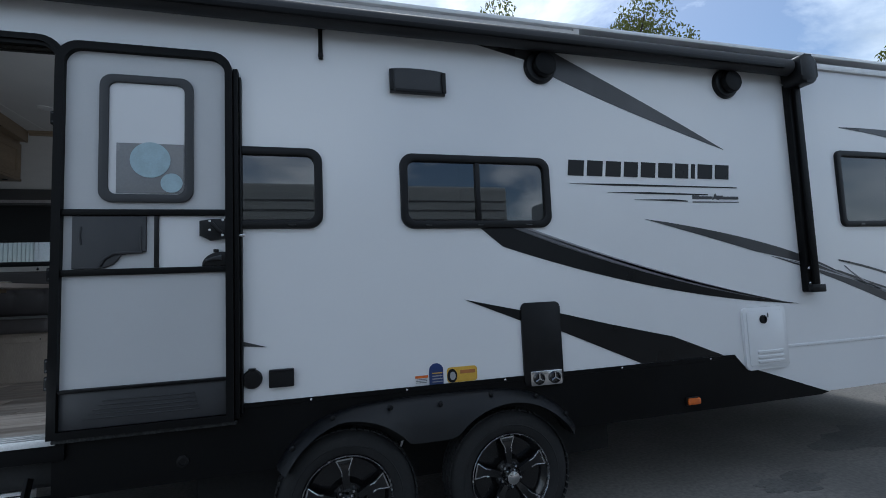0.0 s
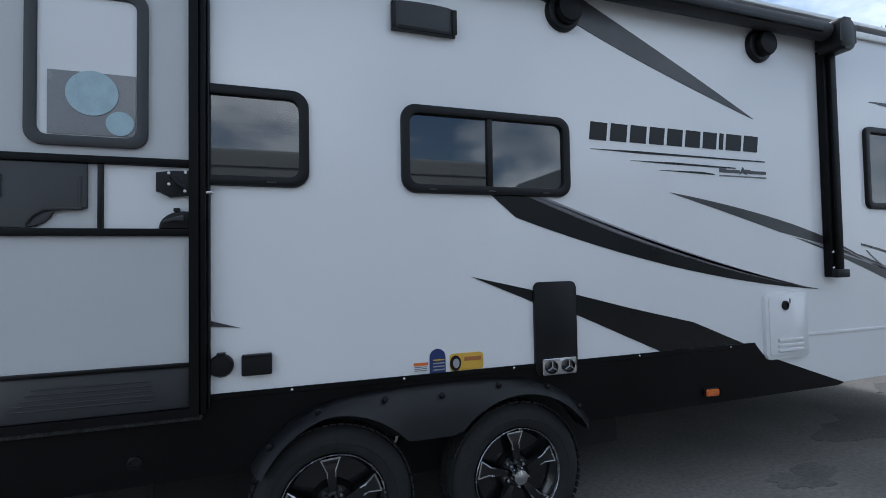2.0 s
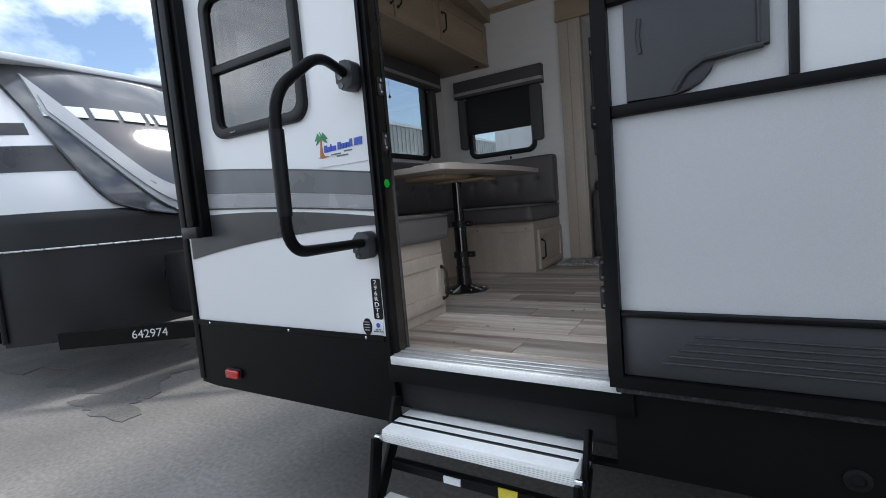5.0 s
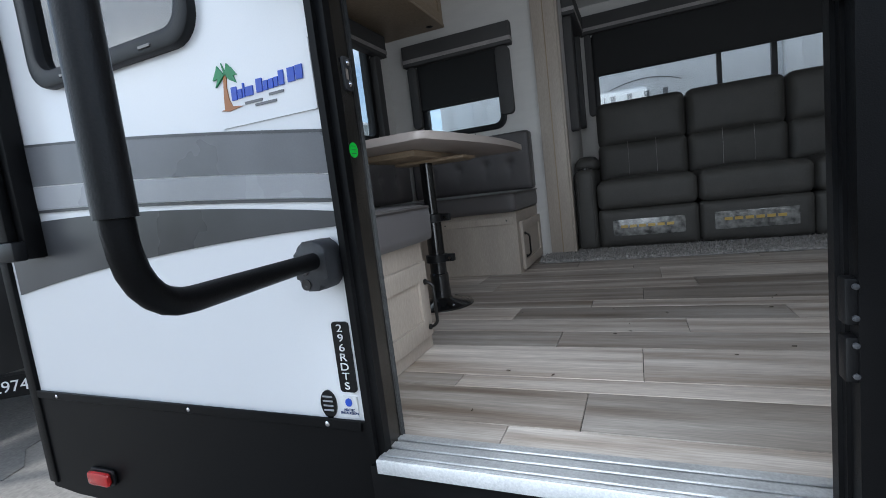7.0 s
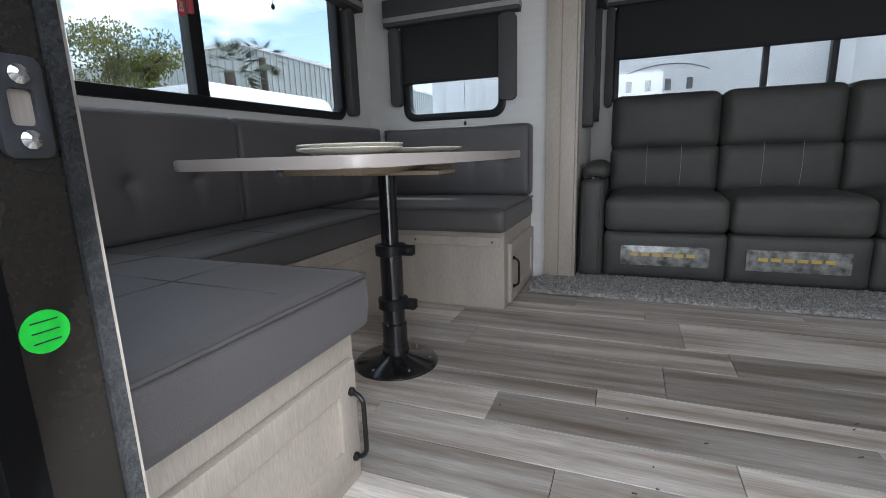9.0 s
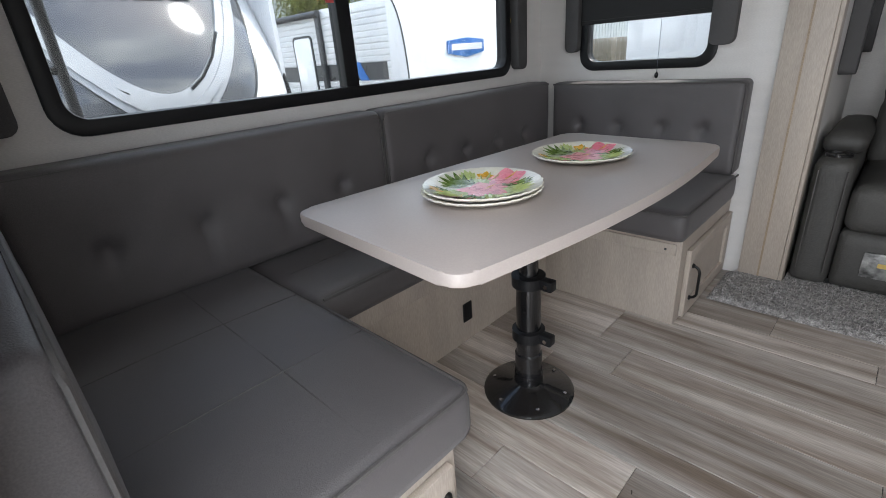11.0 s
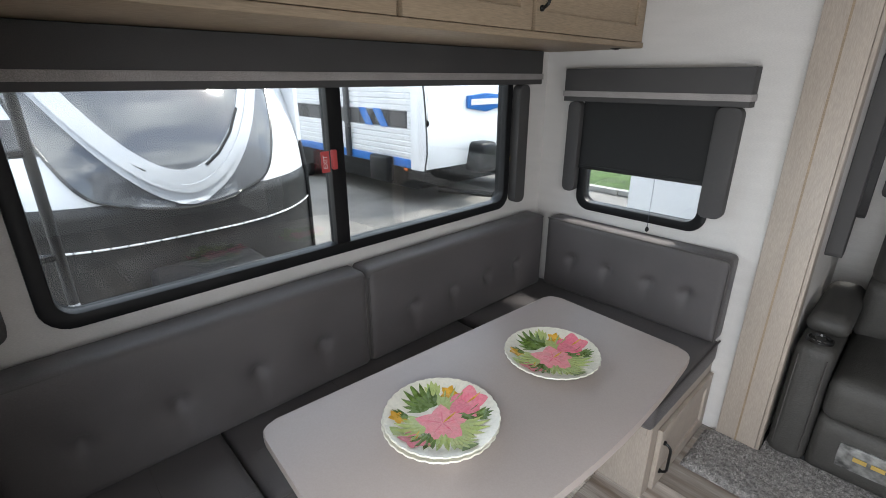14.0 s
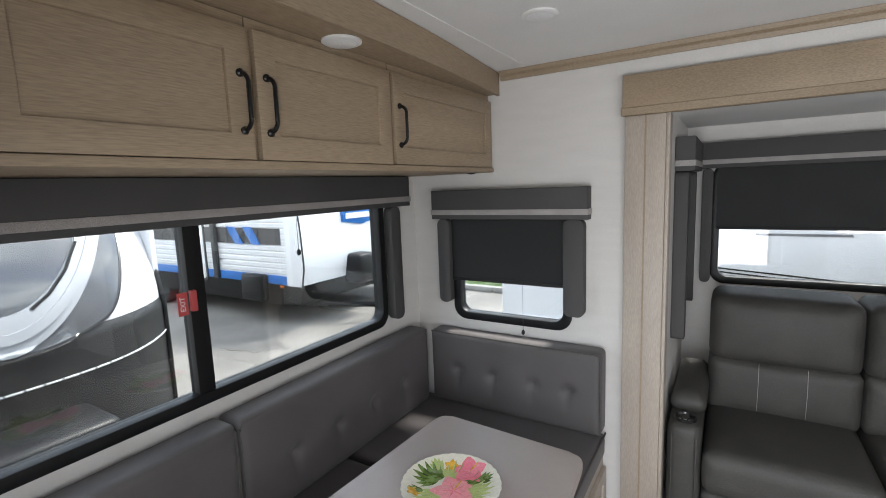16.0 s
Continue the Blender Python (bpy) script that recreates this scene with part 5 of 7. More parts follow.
cush("seat_cushion", "charcoal grey vinyl bench seat cushion by the far wall", (-2.985, -1.985, 4.266, 4.935, BT + 0.002, ST), axis=2, r=0.022, crown=0.010,
     piping=[[(-2.52, 4.268, ST - 0.006), (-1.987, 4.268, ST - 0.006), (-1.987, 4.93, ST - 0.006)]])


def seam(e, dims, crown, axis, u, v0, v1):
    """A stitched line over the crowned top of a seat cushion."""
    x0, x1, y0, y1, z1 = dims
    pts = []
    for k in range(25):
        v = v0 + (v1 - v0) * k / 24
        x, y = (v, u) if axis == "x" else (u, v)
        s = (max(0.0, math.sin(math.pi * (x - x0) / (x1 - x0))) * max(0.0, math.sin(math.pi * (y - y0) / (y1 - y0)))) ** 0.5
        pts.append((x, y, z1 + crown * s - 0.0006))
    part("seam", tube(pts, 0.0018, 5), M_piping, e, "dark stitched seam")


d1 = (-2.985, -1.988, 2.515, 3.118, ST + 0.008)
seam(seat1, d1, 0.010, "x", 2.905, -2.93, -2.055)
for u in (-2.31, -2.60):
    seam(seat1, d1, 0.010, "y", u, 2.57, 3.10)
d2 = (-2.985, -2.545, 3.123, 4.225, ST - 0.005)
seam(seat2, d2, 0.008, "x", 3.52, -2.95, -2.57)
seam(seat2, d2, 0.008, "y", -2.76, 3.17, 4.19)
zt = 1.445
cush("back_cushion", "charcoal tufted vinyl back cushion below the wide window", (-3.02, -2.895, 2.60, 3.702, 1.268, 1.672), axis=0, r=0.022, crown=0.014, tufts=[(2.78, zt), (3.02, zt), (3.26, zt), (3.50, zt)],
     piping=[[(-2.900, 2.62, 1.658), (-2.900, 3.698, 1.658), (-2.900, 3.698, 1.29)]])
cush("back_cushion", "charcoal tufted vinyl back cushion below the wide window", (-3.02, -2.895, 3.708, 4.850, 1.268, 1.672), axis=0, r=0.022, crown=0.014, tufts=[(3.93, zt), (4.16, zt), (4.39, zt), (4.62, zt)],
     piping=[[(-2.900, 3.712, 1.29), (-2.900, 3.712, 1.658), (-2.900, 4.84, 1.658)]])
cush("back_cushion", "charcoal tufted vinyl back cushion on the far wall", (-2.885, -1.992, 4.855, 4.966, 1.268, 1.662), axis=1, sign=-1, r=0.024, crown=0.012, tufts=[(-2.72, 1.46), (-2.52, 1.46), (-2.31, 1.46), (-2.14, 1.46)],
     piping=[[(-2.88, 4.860, 1.652), (-1.996, 4.860, 1.652), (-1.996, 4.860, 1.28)]])
cush("back_cushion", "charcoal vinyl back cushion against the wall beside the doorway", (-2.885, -1.998, 2.502, 2.600, 1.290, 1.642), axis=1, r=0.024, crown=0.010, tufts=[(-2.6, 1.46), (-2.35, 1.46)],
     piping=[[(-2.002, 2.596, 1.31), (-2.002, 2.596, 1.632), (-2.88, 2.596, 1.632)]])


def pull(parent, p0, p1, out, r=0.0055):
    """A black bar handle between two points; out: the way it stands off."""
    a, b, o = Vector(p0), Vector(p1), Vector(out)
    d = (b - a).normalized()
    h = part("handle", tube(arc_path([a, a + o * 0.6 + d * 0.004, a + o + d * 0.018, b + o - d * 0.018, b + o * 0.6 - d * 0.004, b], 0.008, 3), r, 8), M_handle, parent, "black bar pull")
    for q in (a, b):
        ax = "x" if abs(o.x) > abs(o.y) else "y"
        part("foot", lathe([(0.010, -0.001), (0.010, 0.005), (0.006, 0.009)] if (o.x + o.y) > 0 else [(0.010, 0.001), (0.010, -0.005), (0.006, -0.009)], q, ax, 10), M_handle, h)


def shaker(parent, axis, face, u0, u1, w0, w1, sign, mt, rail=0.062, handle=None, name="door"):
    """A framed door with a sunk panel, on the face across axis."""
    t, s = 0.019 * sign, sign
    d = part(name, ring([(u0, w0), (u1, w0), (u1, w1), (u0, w1)], [(u0 + rail, w0 + rail), (u1 - rail, w0 + rail), (u1 - rail, w1 - rail), (u0 + rail, w1 - rail)], axis, face, face + t, bev=0.0025), mt, parent, smooth=30)
    part("panel", prism([(u0 + rail - 0.005, w0 + rail - 0.005), (u1 - rail + 0.005, w0 + rail - 0.005), (u1 - rail + 0.005, w1 - rail + 0.005), (u0 + rail - 0.005, w1 - rail + 0.005)], axis, face + 0.001 * s, face + 0.009 * s), mt, d, smooth=30)
    return d


nb = empty("bench_cabinet", (-2.5, 2.8, FL), "pale wood dinette bench base with a framed door by the doorway", "cabinet", "dinette bases")
part("body", box(-3.0, -2.036, 2.495, 3.10, FL, BT, 0.002, 1), M_cablight, nb)
d = shaker(nb, "x", -2.0355, 2.56, 3.075, 0.835, 1.085, 1, M_cablight, 0.06)
pull(d, (-2.0165, 3.052, 0.865), (-2.0165, 3.052, 1.020), (0.030, 0, 0))
rbx = empty("bench_cabinet", (-2.7, 3.6, FL), "pale wood dinette bench base under the wide window", "cabinet", "dinette bases")
part("body", box(-3.0, -2.585, 3.1015, 4.334, FL, BT, 0.002, 1), M_cablight, rbx)
part("top_rail", box(-2.5845, -2.570, 3.11, 4.30, 1.085, BT - 0.002, 0.002, 1), M_cablight, rbx)
part("outlet", box(-2.5845, -2.578, 3.738, 3.788, 0.872, 0.952, 0.002, 1), M_blackplastic, rbx, "black power outlet")
fbx = empty("bench_cabinet", (-2.5, 4.6, FL), "pale wood dinette bench base by the slide-out", "cabinet", "dinette bases")
part("body", box(-2.999, -2.004, 4.3355, 4.965, FL, BT, 0.002, 1), M_cablight, fbx)
part("access_rail", box(-2.56, -2.022, 4.326, 4.335, 1.080, 1.125, 0.002, 1), M_cablight, fbx)
for u in (-2.45, -2.06):
    part("screw", lathe([(0.005, 0), (0.005, -0.002), (0.001, -0.003)], (u, 4.3258, 1.102), "y", 8), M_slider, fbx)
d = shaker(fbx, "x", -2.0035, 4.395, 4.945, 0.795, 1.085, 1, M_cablight, 0.055)
pull(d, (-1.9845, 4.432, 0.870), (-1.9845, 4.432, 1.01), (0.028, 0, 0))

tb = empty("dinette_table", (-2.27, 3.70, FL), "taupe laminate dinette table on a black pedestal", "table")
corners = [(-2.555, 3.120), (-1.975, 3.080)] + [(-1.975 + 0.06 * k / 12 + 0.050 * math.sin(math.pi * k / 12), 3.080 + 1.212 * k / 12) for k in range(1, 12)] + [(-1.915, 4.292), (-2.488, 4.328)]
out = []
for a, b, c in zip(corners[-1:] + corners[:-1], corners, corners[1:] + corners[:1]):
    a, b, c = Vector(a), Vector(b), Vector(c)
    if (a - b).angle(c - b) > 2.6:
        out.append((b.x, b.y))
        continue
    p0, p1 = b + (a - b).normalized() * 0.05, b + (c - b).normalized() * 0.05
    out += [tuple(p0 * (1 - k / 7) ** 2 + b * 2 * (k / 7) * (1 - k / 7) + p1 * (k / 7) ** 2) for k in range(8)]
part("tabletop", prism(out, "z", 1.487, 1.515, bev=0.006), M_tabletop, tb, smooth=25)
part("brace", box(-2.40, -2.14, 3.36, 4.05, 1.462, 1.4865, 0.003), M_cabinet, tb, "wooden brace under the top")
part("brace", box(-2.37, -2.03, 3.62, 3.78, 1.448, 1.4615, 0.003), M_cabinet, tb, "wooden brace under the top")
pc = (-2.235, 3.668, 0)
part("pole", lathe([(0.030, 0.80), (0.030, 1.448)], pc, "z", 24), M_rimblack, tb, "gloss black pole")
part("lower_sleeve", lathe([(0.044, 0.80), (0.044, 0.93), (0.039, 0.935), (0.039, 1.19), (0.034, 1.195)], pc, "z", 24), M_rimblack, tb, "gloss black sleeve")
for z in (0.985, 1.175):
    c = part("collar", lathe([(0.040, z), (0.052, z + 0.003), (0.052, z + 0.037), (0.040, z + 0.040)], pc, "z", 24), M_blackplastic, tb)
    part("clamp", box(pc[0] + 0.035, pc[0] + 0.088, pc[1] - 0.016, pc[1] + 0.016, z + 0.003, z + 0.037, 0.004), M_blackplastic, c)
    part("clamp_screw", lathe([(0.007, -0.02), (0.007, 0.02)], (pc[0] + 0.070, pc[1], z + 0.02), "y", 10), M_chrome, c)
bp = part("base_plate", lathe([(0.150, FL), (0.150, FL + 0.006), (0.140, FL + 0.014), (0.060, FL + 0.030), (0.048, FL + 0.040), (0.046, FL + 0.075)], pc, "z", 36), M_rimblack, tb, "round gloss black floor plate")
for k in range(6):
    a = k * math.pi / 3 + 0.3
    part("screw", lathe([(0.006, 0), (0.006, 0.003), (0.002, 0.005)], (pc[0] + 0.122 * math.cos(a), pc[1] + 0.122 * math.sin(a), FL + 0.016), "z", 8), M_chrome, bp)


def plate(x, y, z, turn, printed=True):
    e = empty("dinner_plate", (x, y, z), "ivory scalloped plate printed with pink hibiscus and green leaves", "plate", "plates on the table")
    m = bmesh.new()
    seg = 96
    rows = []
    for r, h in ((0.0, 0.004), (0.06, 0.004), (0.104, 0.005), (0.120, 0.012), (0.140, 0.019), (0.148, 0.021), (0.150, 0.018), (0.144, 0.013), (0.118, 0.006), (0.100, 0.0), (0.0, 0.0)):
        row = []
        for s in range(seg):
            a = 2 * math.pi * s / seg
            k = 1 + (0.020 * abs(math.sin(a * 16)) * (1 if r > 0.135 else 0))
            row.append(m.verts.new((x + r * k * math.cos(a), y + r * k * math.sin(a), z + h)))
        rows.append(row)
    for a, b in zip(rows, rows[1:]):
        for s in range(seg):
            m.faces.new((a[s], a[(s + 1) % seg], b[(s + 1) % seg], b[s]))
    bmesh.ops.remove_doubles(m, verts=m.verts[:], dist=1e-6)
    part("dish", m, M_plate, e, smooth=50)
    if not printed:
        return e

    def petal(px, py, a, ln, wd, material, name, lift):
        q = []
        for i in range(9):
            t = i / 8
            q.append((t * ln, wd * math.sin(math.pi * t ** 0.8)))
        for i in range(8, 0, -1):
            t = i / 8
            q.append((t * ln, -wd * math.sin(math.pi * t ** 0.8)))
        ca, sa = math.cos(a), math.sin(a)
        bm = bmesh.new()
        vs = []
        for u, w in q:
            gx, gy = px + u * ca - w * sa, py + u * sa + w * ca
            rr = math.hypot(gx, gy)
            if rr > 0.140:
                gx, gy = gx * 0.140 / rr, gy * 0.140 / rr
                rr = 0.140
            hz = 0.0046 + max(0.0, rr - 0.100) * 0.40
            vs.append(bm.verts.new((x + gx * math.cos(turn) - gy * math.sin(turn), y + gx * math.sin(turn) + gy * math.cos(turn), z + hz + lift)))
        c = bm.verts.new(sum((v.co for v in vs), Vector()) / len(vs))
        for i in range(len(vs)):
            bm.faces.new((c, vs[i], vs[(i + 1) % len(vs)]))
        part(name, bm, material, e, smooth=0)
    rnd = random.Random(5)
    def fan(px, py, a, n, ln, wd, material, lift):
        for i in range(n):
            petal(px, py, a + (i - (n - 1) / 2) * 0.30, ln * (1 - 0.10 * abs(i - (n - 1) / 2)), wd, material, "printed_leaf", lift + 0.00004 * i)
    fan(-0.035, 0.035, 2.35, 9, 0.105, 0.011, M_leafg, 0.0003)
    fan(0.04, -0.02, 0.05, 8, 0.095, 0.010, M_leafpale, 0.0003)
    fan(-0.03, -0.03, 3.6, 7, 0.10, 0.011, M_leafpale, 0.0003)
    fan(-0.02, -0.05, 4.3, 5, 0.085, 0.010, M_leafg, 0.0004)
    fan(0.0, 0.03, 1.15, 6, 0.10, 0.010, M_leafpale, 0.0002)
    fan(0.01, -0.03, -1.5, 6, 0.10, 0.010, M_leafpale, 0.0002)
    fan(0.04, 0.0, 0.7, 4, 0.09, 0.009, M_leafg, 0.0005)
    fan(0.04, -0.06, -0.75, 6, 0.075, 0.010, M_leafpale, 0.0004)
    fan(-0.085, -0.01, 3.0, 4, 0.05, 0.008, M_leafg, 0.0006)
    fan(0.07, -0.085, -1.1, 5, 0.055, 0.008, M_leafg, 0.0006)
    fan(0.085, 0.02, 0.15, 5, 0.05, 0.008, M_leafg, 0.0006)
    fan(-0.03, 0.085, 1.9, 5, 0.05, 0.009, M_leafpale, 0.0004)
    fan(-0.09, -0.06, 3.9, 5, 0.045, 0.008, M_leafpale, 0.0005)
    for fx, fy, fl, wd, mt, a0 in ((0.060, 0.066, 0.062, 0.024, M_pink, 0.2), (0.005, -0.020, 0.074, 0.027, M_palepink, 0.5), (-0.055, -0.085, 0.045, 0.017, M_pink, 0.9)):
        for i in range(5):
            petal(fx, fy, i * 1.2566 + a0, fl, wd, mt, "printed_petal", 0.0009 + 0.00012 * i)
        for i in range(5):
            petal(fx, fy, i * 1.2566 + a0, fl * 0.55, 0.0022, M_pink, "printed_vein", 0.0017)
        petal(fx, fy, a0 + 0.5, fl * 0.8, 0.003, M_yellow, "printed_stamen", 0.0019)
    for fx, fy in ((0.008, 0.100), (-0.112, -0.018)):
        for i in range(5):
            petal(fx, fy, i * 1.2566, 0.026, 0.009, M_yellow, "printed_petal", 0.0014)
    return e


plate(-2.240, 3.468, 1.516, 0.6, False)
plate(-2.241, 3.473, 1.526, 0.7)
plate(-2.222, 3.940, 1.516, 0.6)

# ---- overhead cabinets and soffit ----
CX = -2.560


def overhead(y0, y1, hy, label):
    e = empty("overhead_cabinet", (CX - 0.2, (y0 + y1) / 2, 2.49), label, "cabinet", "overhead cabinets")
    part("body", box(-3.025, CX, y0 + 0.0005, y1 - 0.0005, 2.500, 2.842), M_cabinet, e)
    d = shaker(e, "x", CX + 0.0005, y0 + 0.008, y1 - 0.008, 2.500, 2.812, 1, M_cabinet, 0.062)
    pull(d, (CX + 0.020, hy, 2.568), (CX + 0.020, hy, 2.702), (0.030, 0, 0))
    return e


overhead(2.495, 3.085, 3.045, "taupe wood overhead cabinet with a black pull")
overhead(3.088, 3.611, 3.575, "taupe wood overhead cabinet with a black pull")
overhead(3.614, 4.166, 3.650, "taupe wood overhead cabinet with a black pull")
overhead(4.169, 4.962, 4.205, "taupe wood overhead cabinet with a black pull")
obj("trim_light_rail", box(-3.02, CX + 0.022, 2.496, 4.966, 2.476, 2.4985, 0.004), M_cabinet, None, "taupe wood light rail under the overhead cabinets", "trim", "structure")


def soffit_x(y):
    """The bowed front of the soffit."""
    return -2.500 + 0.085 * math.sin(math.pi * (y - 2.496) / 2.47)


sy_ = [2.496 + 2.47 * k / 32 for k in range(33)]
sf = obj("trim_soffit", prism([(soffit_x(y) - 0.017, y) for y in sy_] + [(-3.02, 4.966), (-3.02, 2.496)], "z", 2.8445, CE - 0.002), M_cabinet, None, "taupe wood bowed soffit above the overhead cabinets", "soffit", "structure")
part("fascia", prism([(soffit_x(y), y) for y in sy_] + [(soffit_x(y) - 0.0165, y) for y in reversed(sy_)], "z", 2.838, CE - 0.003), M_cabinet, sf)


def puck(x, y, z):
    e = empty("puck_light", (x, y, z), "small round white recessed puck light, unlit", "ceiling light", "puck lights")
    part("ring", lathe([(0.058, 0), (0.058, -0.005), (0.050, -0.009), (0.046, -0.009)], (x, y, z), "z", 32), M_ceil, e)
    part("lens", lathe([(0.047, -0.004), (0.047, -0.008), (0.03, -0.012), (0.003, -0.013)], (x, y, z), "z", 32), M_led, e)


puck(-2.510, 3.900, 2.844)
puck(-2.073, 4.339, CE - 0.0005)
obj("trim_cornice", prism([(YF - 0.002, CE - 0.001), (YF - 0.034, CE - 0.001), (YF - 0.030, CE - 0.018), (YF - 0.016, CE - 0.026), (YF - 0.012, CE - 0.042), (YF - 0.002, CE - 0.042)], "x", -2.49, 1.59), M_cabinet, None, "taupe wood cornice along the ceiling", "trim", "structure")
obj("trim_ceiling_seam", box(-2.372, -2.350, 2.50, 4.93, CE - 0.003, CE + 0.001), M_ceil, None, "white ceiling seam strip", "trim", "structure")
dome = empty("cabinet_speaker_knob", (-2.66, 4.6, 2.47), "small black knob under the overhead cabinet", "knob")
part("knob", lathe([(0.03, 2.486), (0.03, 2.478), (0.012, 2.470), (0.003, 2.469)], (-2.62, 4.88, 0), "z", 16), M_blackplastic, dome)

# ---- slide-out trim, header and jamb ----
hd_ = obj("trim_slide_header", box(-1.932, 1.0, YF - 0.042, YF - 0.0005, 2.675, 2.838, 0.004), M_cabinet, None, "taupe wood header over the slide-out opening", "trim", "structure")
part("bead", box(-1.936, 1.0, YF - 0.047, YF - 0.0425, 2.675, 2.708, 0.002, 1), M_cabinet, hd_)
jb = obj("trim_slide_jamb", box(-1.922, -1.765, YF - 0.032, YF - 0.0005, FL, 2.6745, 0.003), M_cablight, None, "pale wood jamb beside the slide-out", "trim", "structure")
part("inner_strip", box(-1.7645, -1.750, YF - 0.030, YFO, FL, 2.6745, 0.003), M_cablight, jb)
part("groove_strip", box(-1.845, -1.838, YF - 0.034, YF - 0.0325, FL, 2.674), M_cabinet, jb)

# ---- window treatments ----
def valance(e, axis, face, u0, u1, z0, z1, depth, sign):
    """A padded cornice box with a pale trim tape."""
    a, b = sorted((face + sign * 0.001, face + sign * depth))
    k = prism([(u0, z0), (u1, z0), (u1, z1), (u0, z1)], axis, a, b, bev=0.006)
    part("valance", k, M_valance, e)
    a, b = sorted((face + sign * 0.0015, face + sign * (depth + 0.003)))
    part("trim_tape", prism([(u0 - 0.003, z0 + 0.022), (u1 + 0.003, z0 + 0.022), (u1 + 0.003, z0 + 0.048), (u0 - 0.003, z0 + 0.048)], axis, a, b, bev=0.001), M_stripe, e, "pale grey trim tape")


def leg(e, axis, face, u0, u1, z0, z1, depth, sign):
    a, b = sorted((face + sign * 0.001, face + sign * depth))
    part("side_panel", prism(rrect(u0, u1, z0, z1, min(0.03, (u1 - u0) * 0.45), 4), axis, a, b, bev=0.004), M_valance, e)


def cord(e, p, z1):
    part("pull_cord", tube([(p[0], p[1], z1), p], 0.0012, 5), M_ink, e)
    part("cord_ball", lathe([(0.003, 0.012), (0.009, 0.002), (0.009, -0.006), (0.003, -0.014)], p, "z", 12), M_handle, e)


def glazed(name, axis, face, sign, u0, u1, z0, z1, mull, label):
    e = empty(name, (face, (u0 + u1) / 2, z0) if axis == "x" else ((u0 + u1) / 2, face, z0), label, "window", kind="structure")
    a, b = sorted((face - sign * 0.05, face + sign * 0.012))
    part("window_frame", ring(rrect(u0, u1, z0, z1, 0.075), rrect(u0 + 0.042, u1 - 0.042, z0 + 0.042, z1 - 0.042, 0.05), axis, a, b, bev=0.006), M_blackplastic, e)
    pts = rrect(u0 + 0.036, u1 - 0.036, z0 + 0.036, z1 - 0.036, 0.05)
    pa, pb = sorted((face - sign * 0.026, face - sign * 0.022))
    part("pane", prism(pts, axis, pa, pb), G_clear, e, smooth=0).visible_shadow = False
    for s, w in mull:
        a, b = sorted((face - sign * 0.045, face + sign * 0.006))
        part("mullion", prism([(s - w, z0 + 0.04), (s + w, z0 + 0.04), (s + w, z1 - 0.04), (s - w, z1 - 0.04)], axis, a, b, bev=0.004), M_blackplastic, e)
    return e


rwn = glazed("window_5", "x", XR, 1, 2.775, 4.682, 1.716, 2.455, [(3.695, 0.029)], "wide black-framed sliding window above the dinette")
tagx = part("exit_label", box(XR + 0.0015, XR + 0.003, 3.628, 3.661, 2.035, 2.110), M_exit, rwn, "red exit label")
part("exit_latch", box(XR + 0.004, XR + 0.022, 3.664, 3.684, 2.045, 2.115, 0.004), M_exit, rwn, "red window latch")
lettering("EXIT", pose(XR + 0.0036, 3.6445, 2.072, 90, 0, 90) @ pose(0, 0, 0, 0, 0, 90), 0.024, M_stk_white, rwn, "white exit word")
rv = empty("window_valance", (XR, 3.7, 2.35), "charcoal padded valance with pale trim above the wide window", "valance", "valances")
valance(rv, "x", XR, 2.50, 4.825, 2.325, 2.4745, 0.075, 1)
leg(rv, "x", XR, 4.690, 4.768, 1.742, 2.324, 0.050, 1)
leg(rv, "x", XR, 2.63, 2.715, 1.742, 2.324, 0.050, 1)
cord(rv, (XR + 0.03, 4.108, 2.180), 2.325)
part("snap", lathe([(0.010, 0), (0.010, 0.004), (0.003, 0.006)], (XR + 0.001, 4.686, 1.97), "x", 10), M_gold, rv)

fwn = glazed("window_6", "y", YF, -1, -2.790, -2.152, 1.708, 2.38, [], "small black-framed window above the far bench")
fv = empty("window_valance", (-2.45, YF, 2.25), "charcoal padded valance with a black roller shade half down", "valance", "valances")
valance(fv, "y", YF, -2.872, -2.064, 2.248, 2.394, 0.075, -1)
leg(fv, "y", YF, -2.856, -2.785, 1.800, 2.247, 0.050, -1)
leg(fv, "y", YF, -2.182, -2.086, 1.795, 2.247, 0.050, -1)
part("roller_shade", box(-2.784, -2.183, YF - 0.020, YF - 0.0165, 1.935, 2.30), M_shade, fv, "black roller shade half down")
part("hem_bar", box(-2.784, -2.183, YF - 0.026, YF - 0.0135, 1.922, 1.940, 0.003), M_shade, fv)
cord(fv, (-2.390, YF - 0.022, 1.683), 1.93)

swn = glazed("window_7", "y", SY, -1, -1.625, 0.20, 1.790, 2.49, [(-0.702, 0.016), (-0.345, 0.018), (-0.03, 0.014)], "wide black-framed window behind the sofa")
sv = empty("window_valance", (-0.7, SY, 2.45), "charcoal padded valance with a black roller shade behind the sofa", "valance", "valances")
valance(sv, "y", SY, -1.70, 0.30, 2.460, 2.603, 0.080, -1)
leg(sv, "y", SY, -1.675, -1.620, 1.80, 2.459, 0.055, -1)
part("roller_shade", box(-1.598, 0.18, SY - 0.030, SY - 0.027, 2.125, 2.46), M_shade, sv, "black roller shade half down")
part("hem_bar", box(-1.598, 0.18, SY - 0.036, SY - 0.023, 2.112, 2.130, 0.003), M_shade, sv)
ewn = glazed("window_8", "x", SX0, 1, 5.31, 5.89, 1.79, 2.49, [], "small black-framed end window of the slide-out")
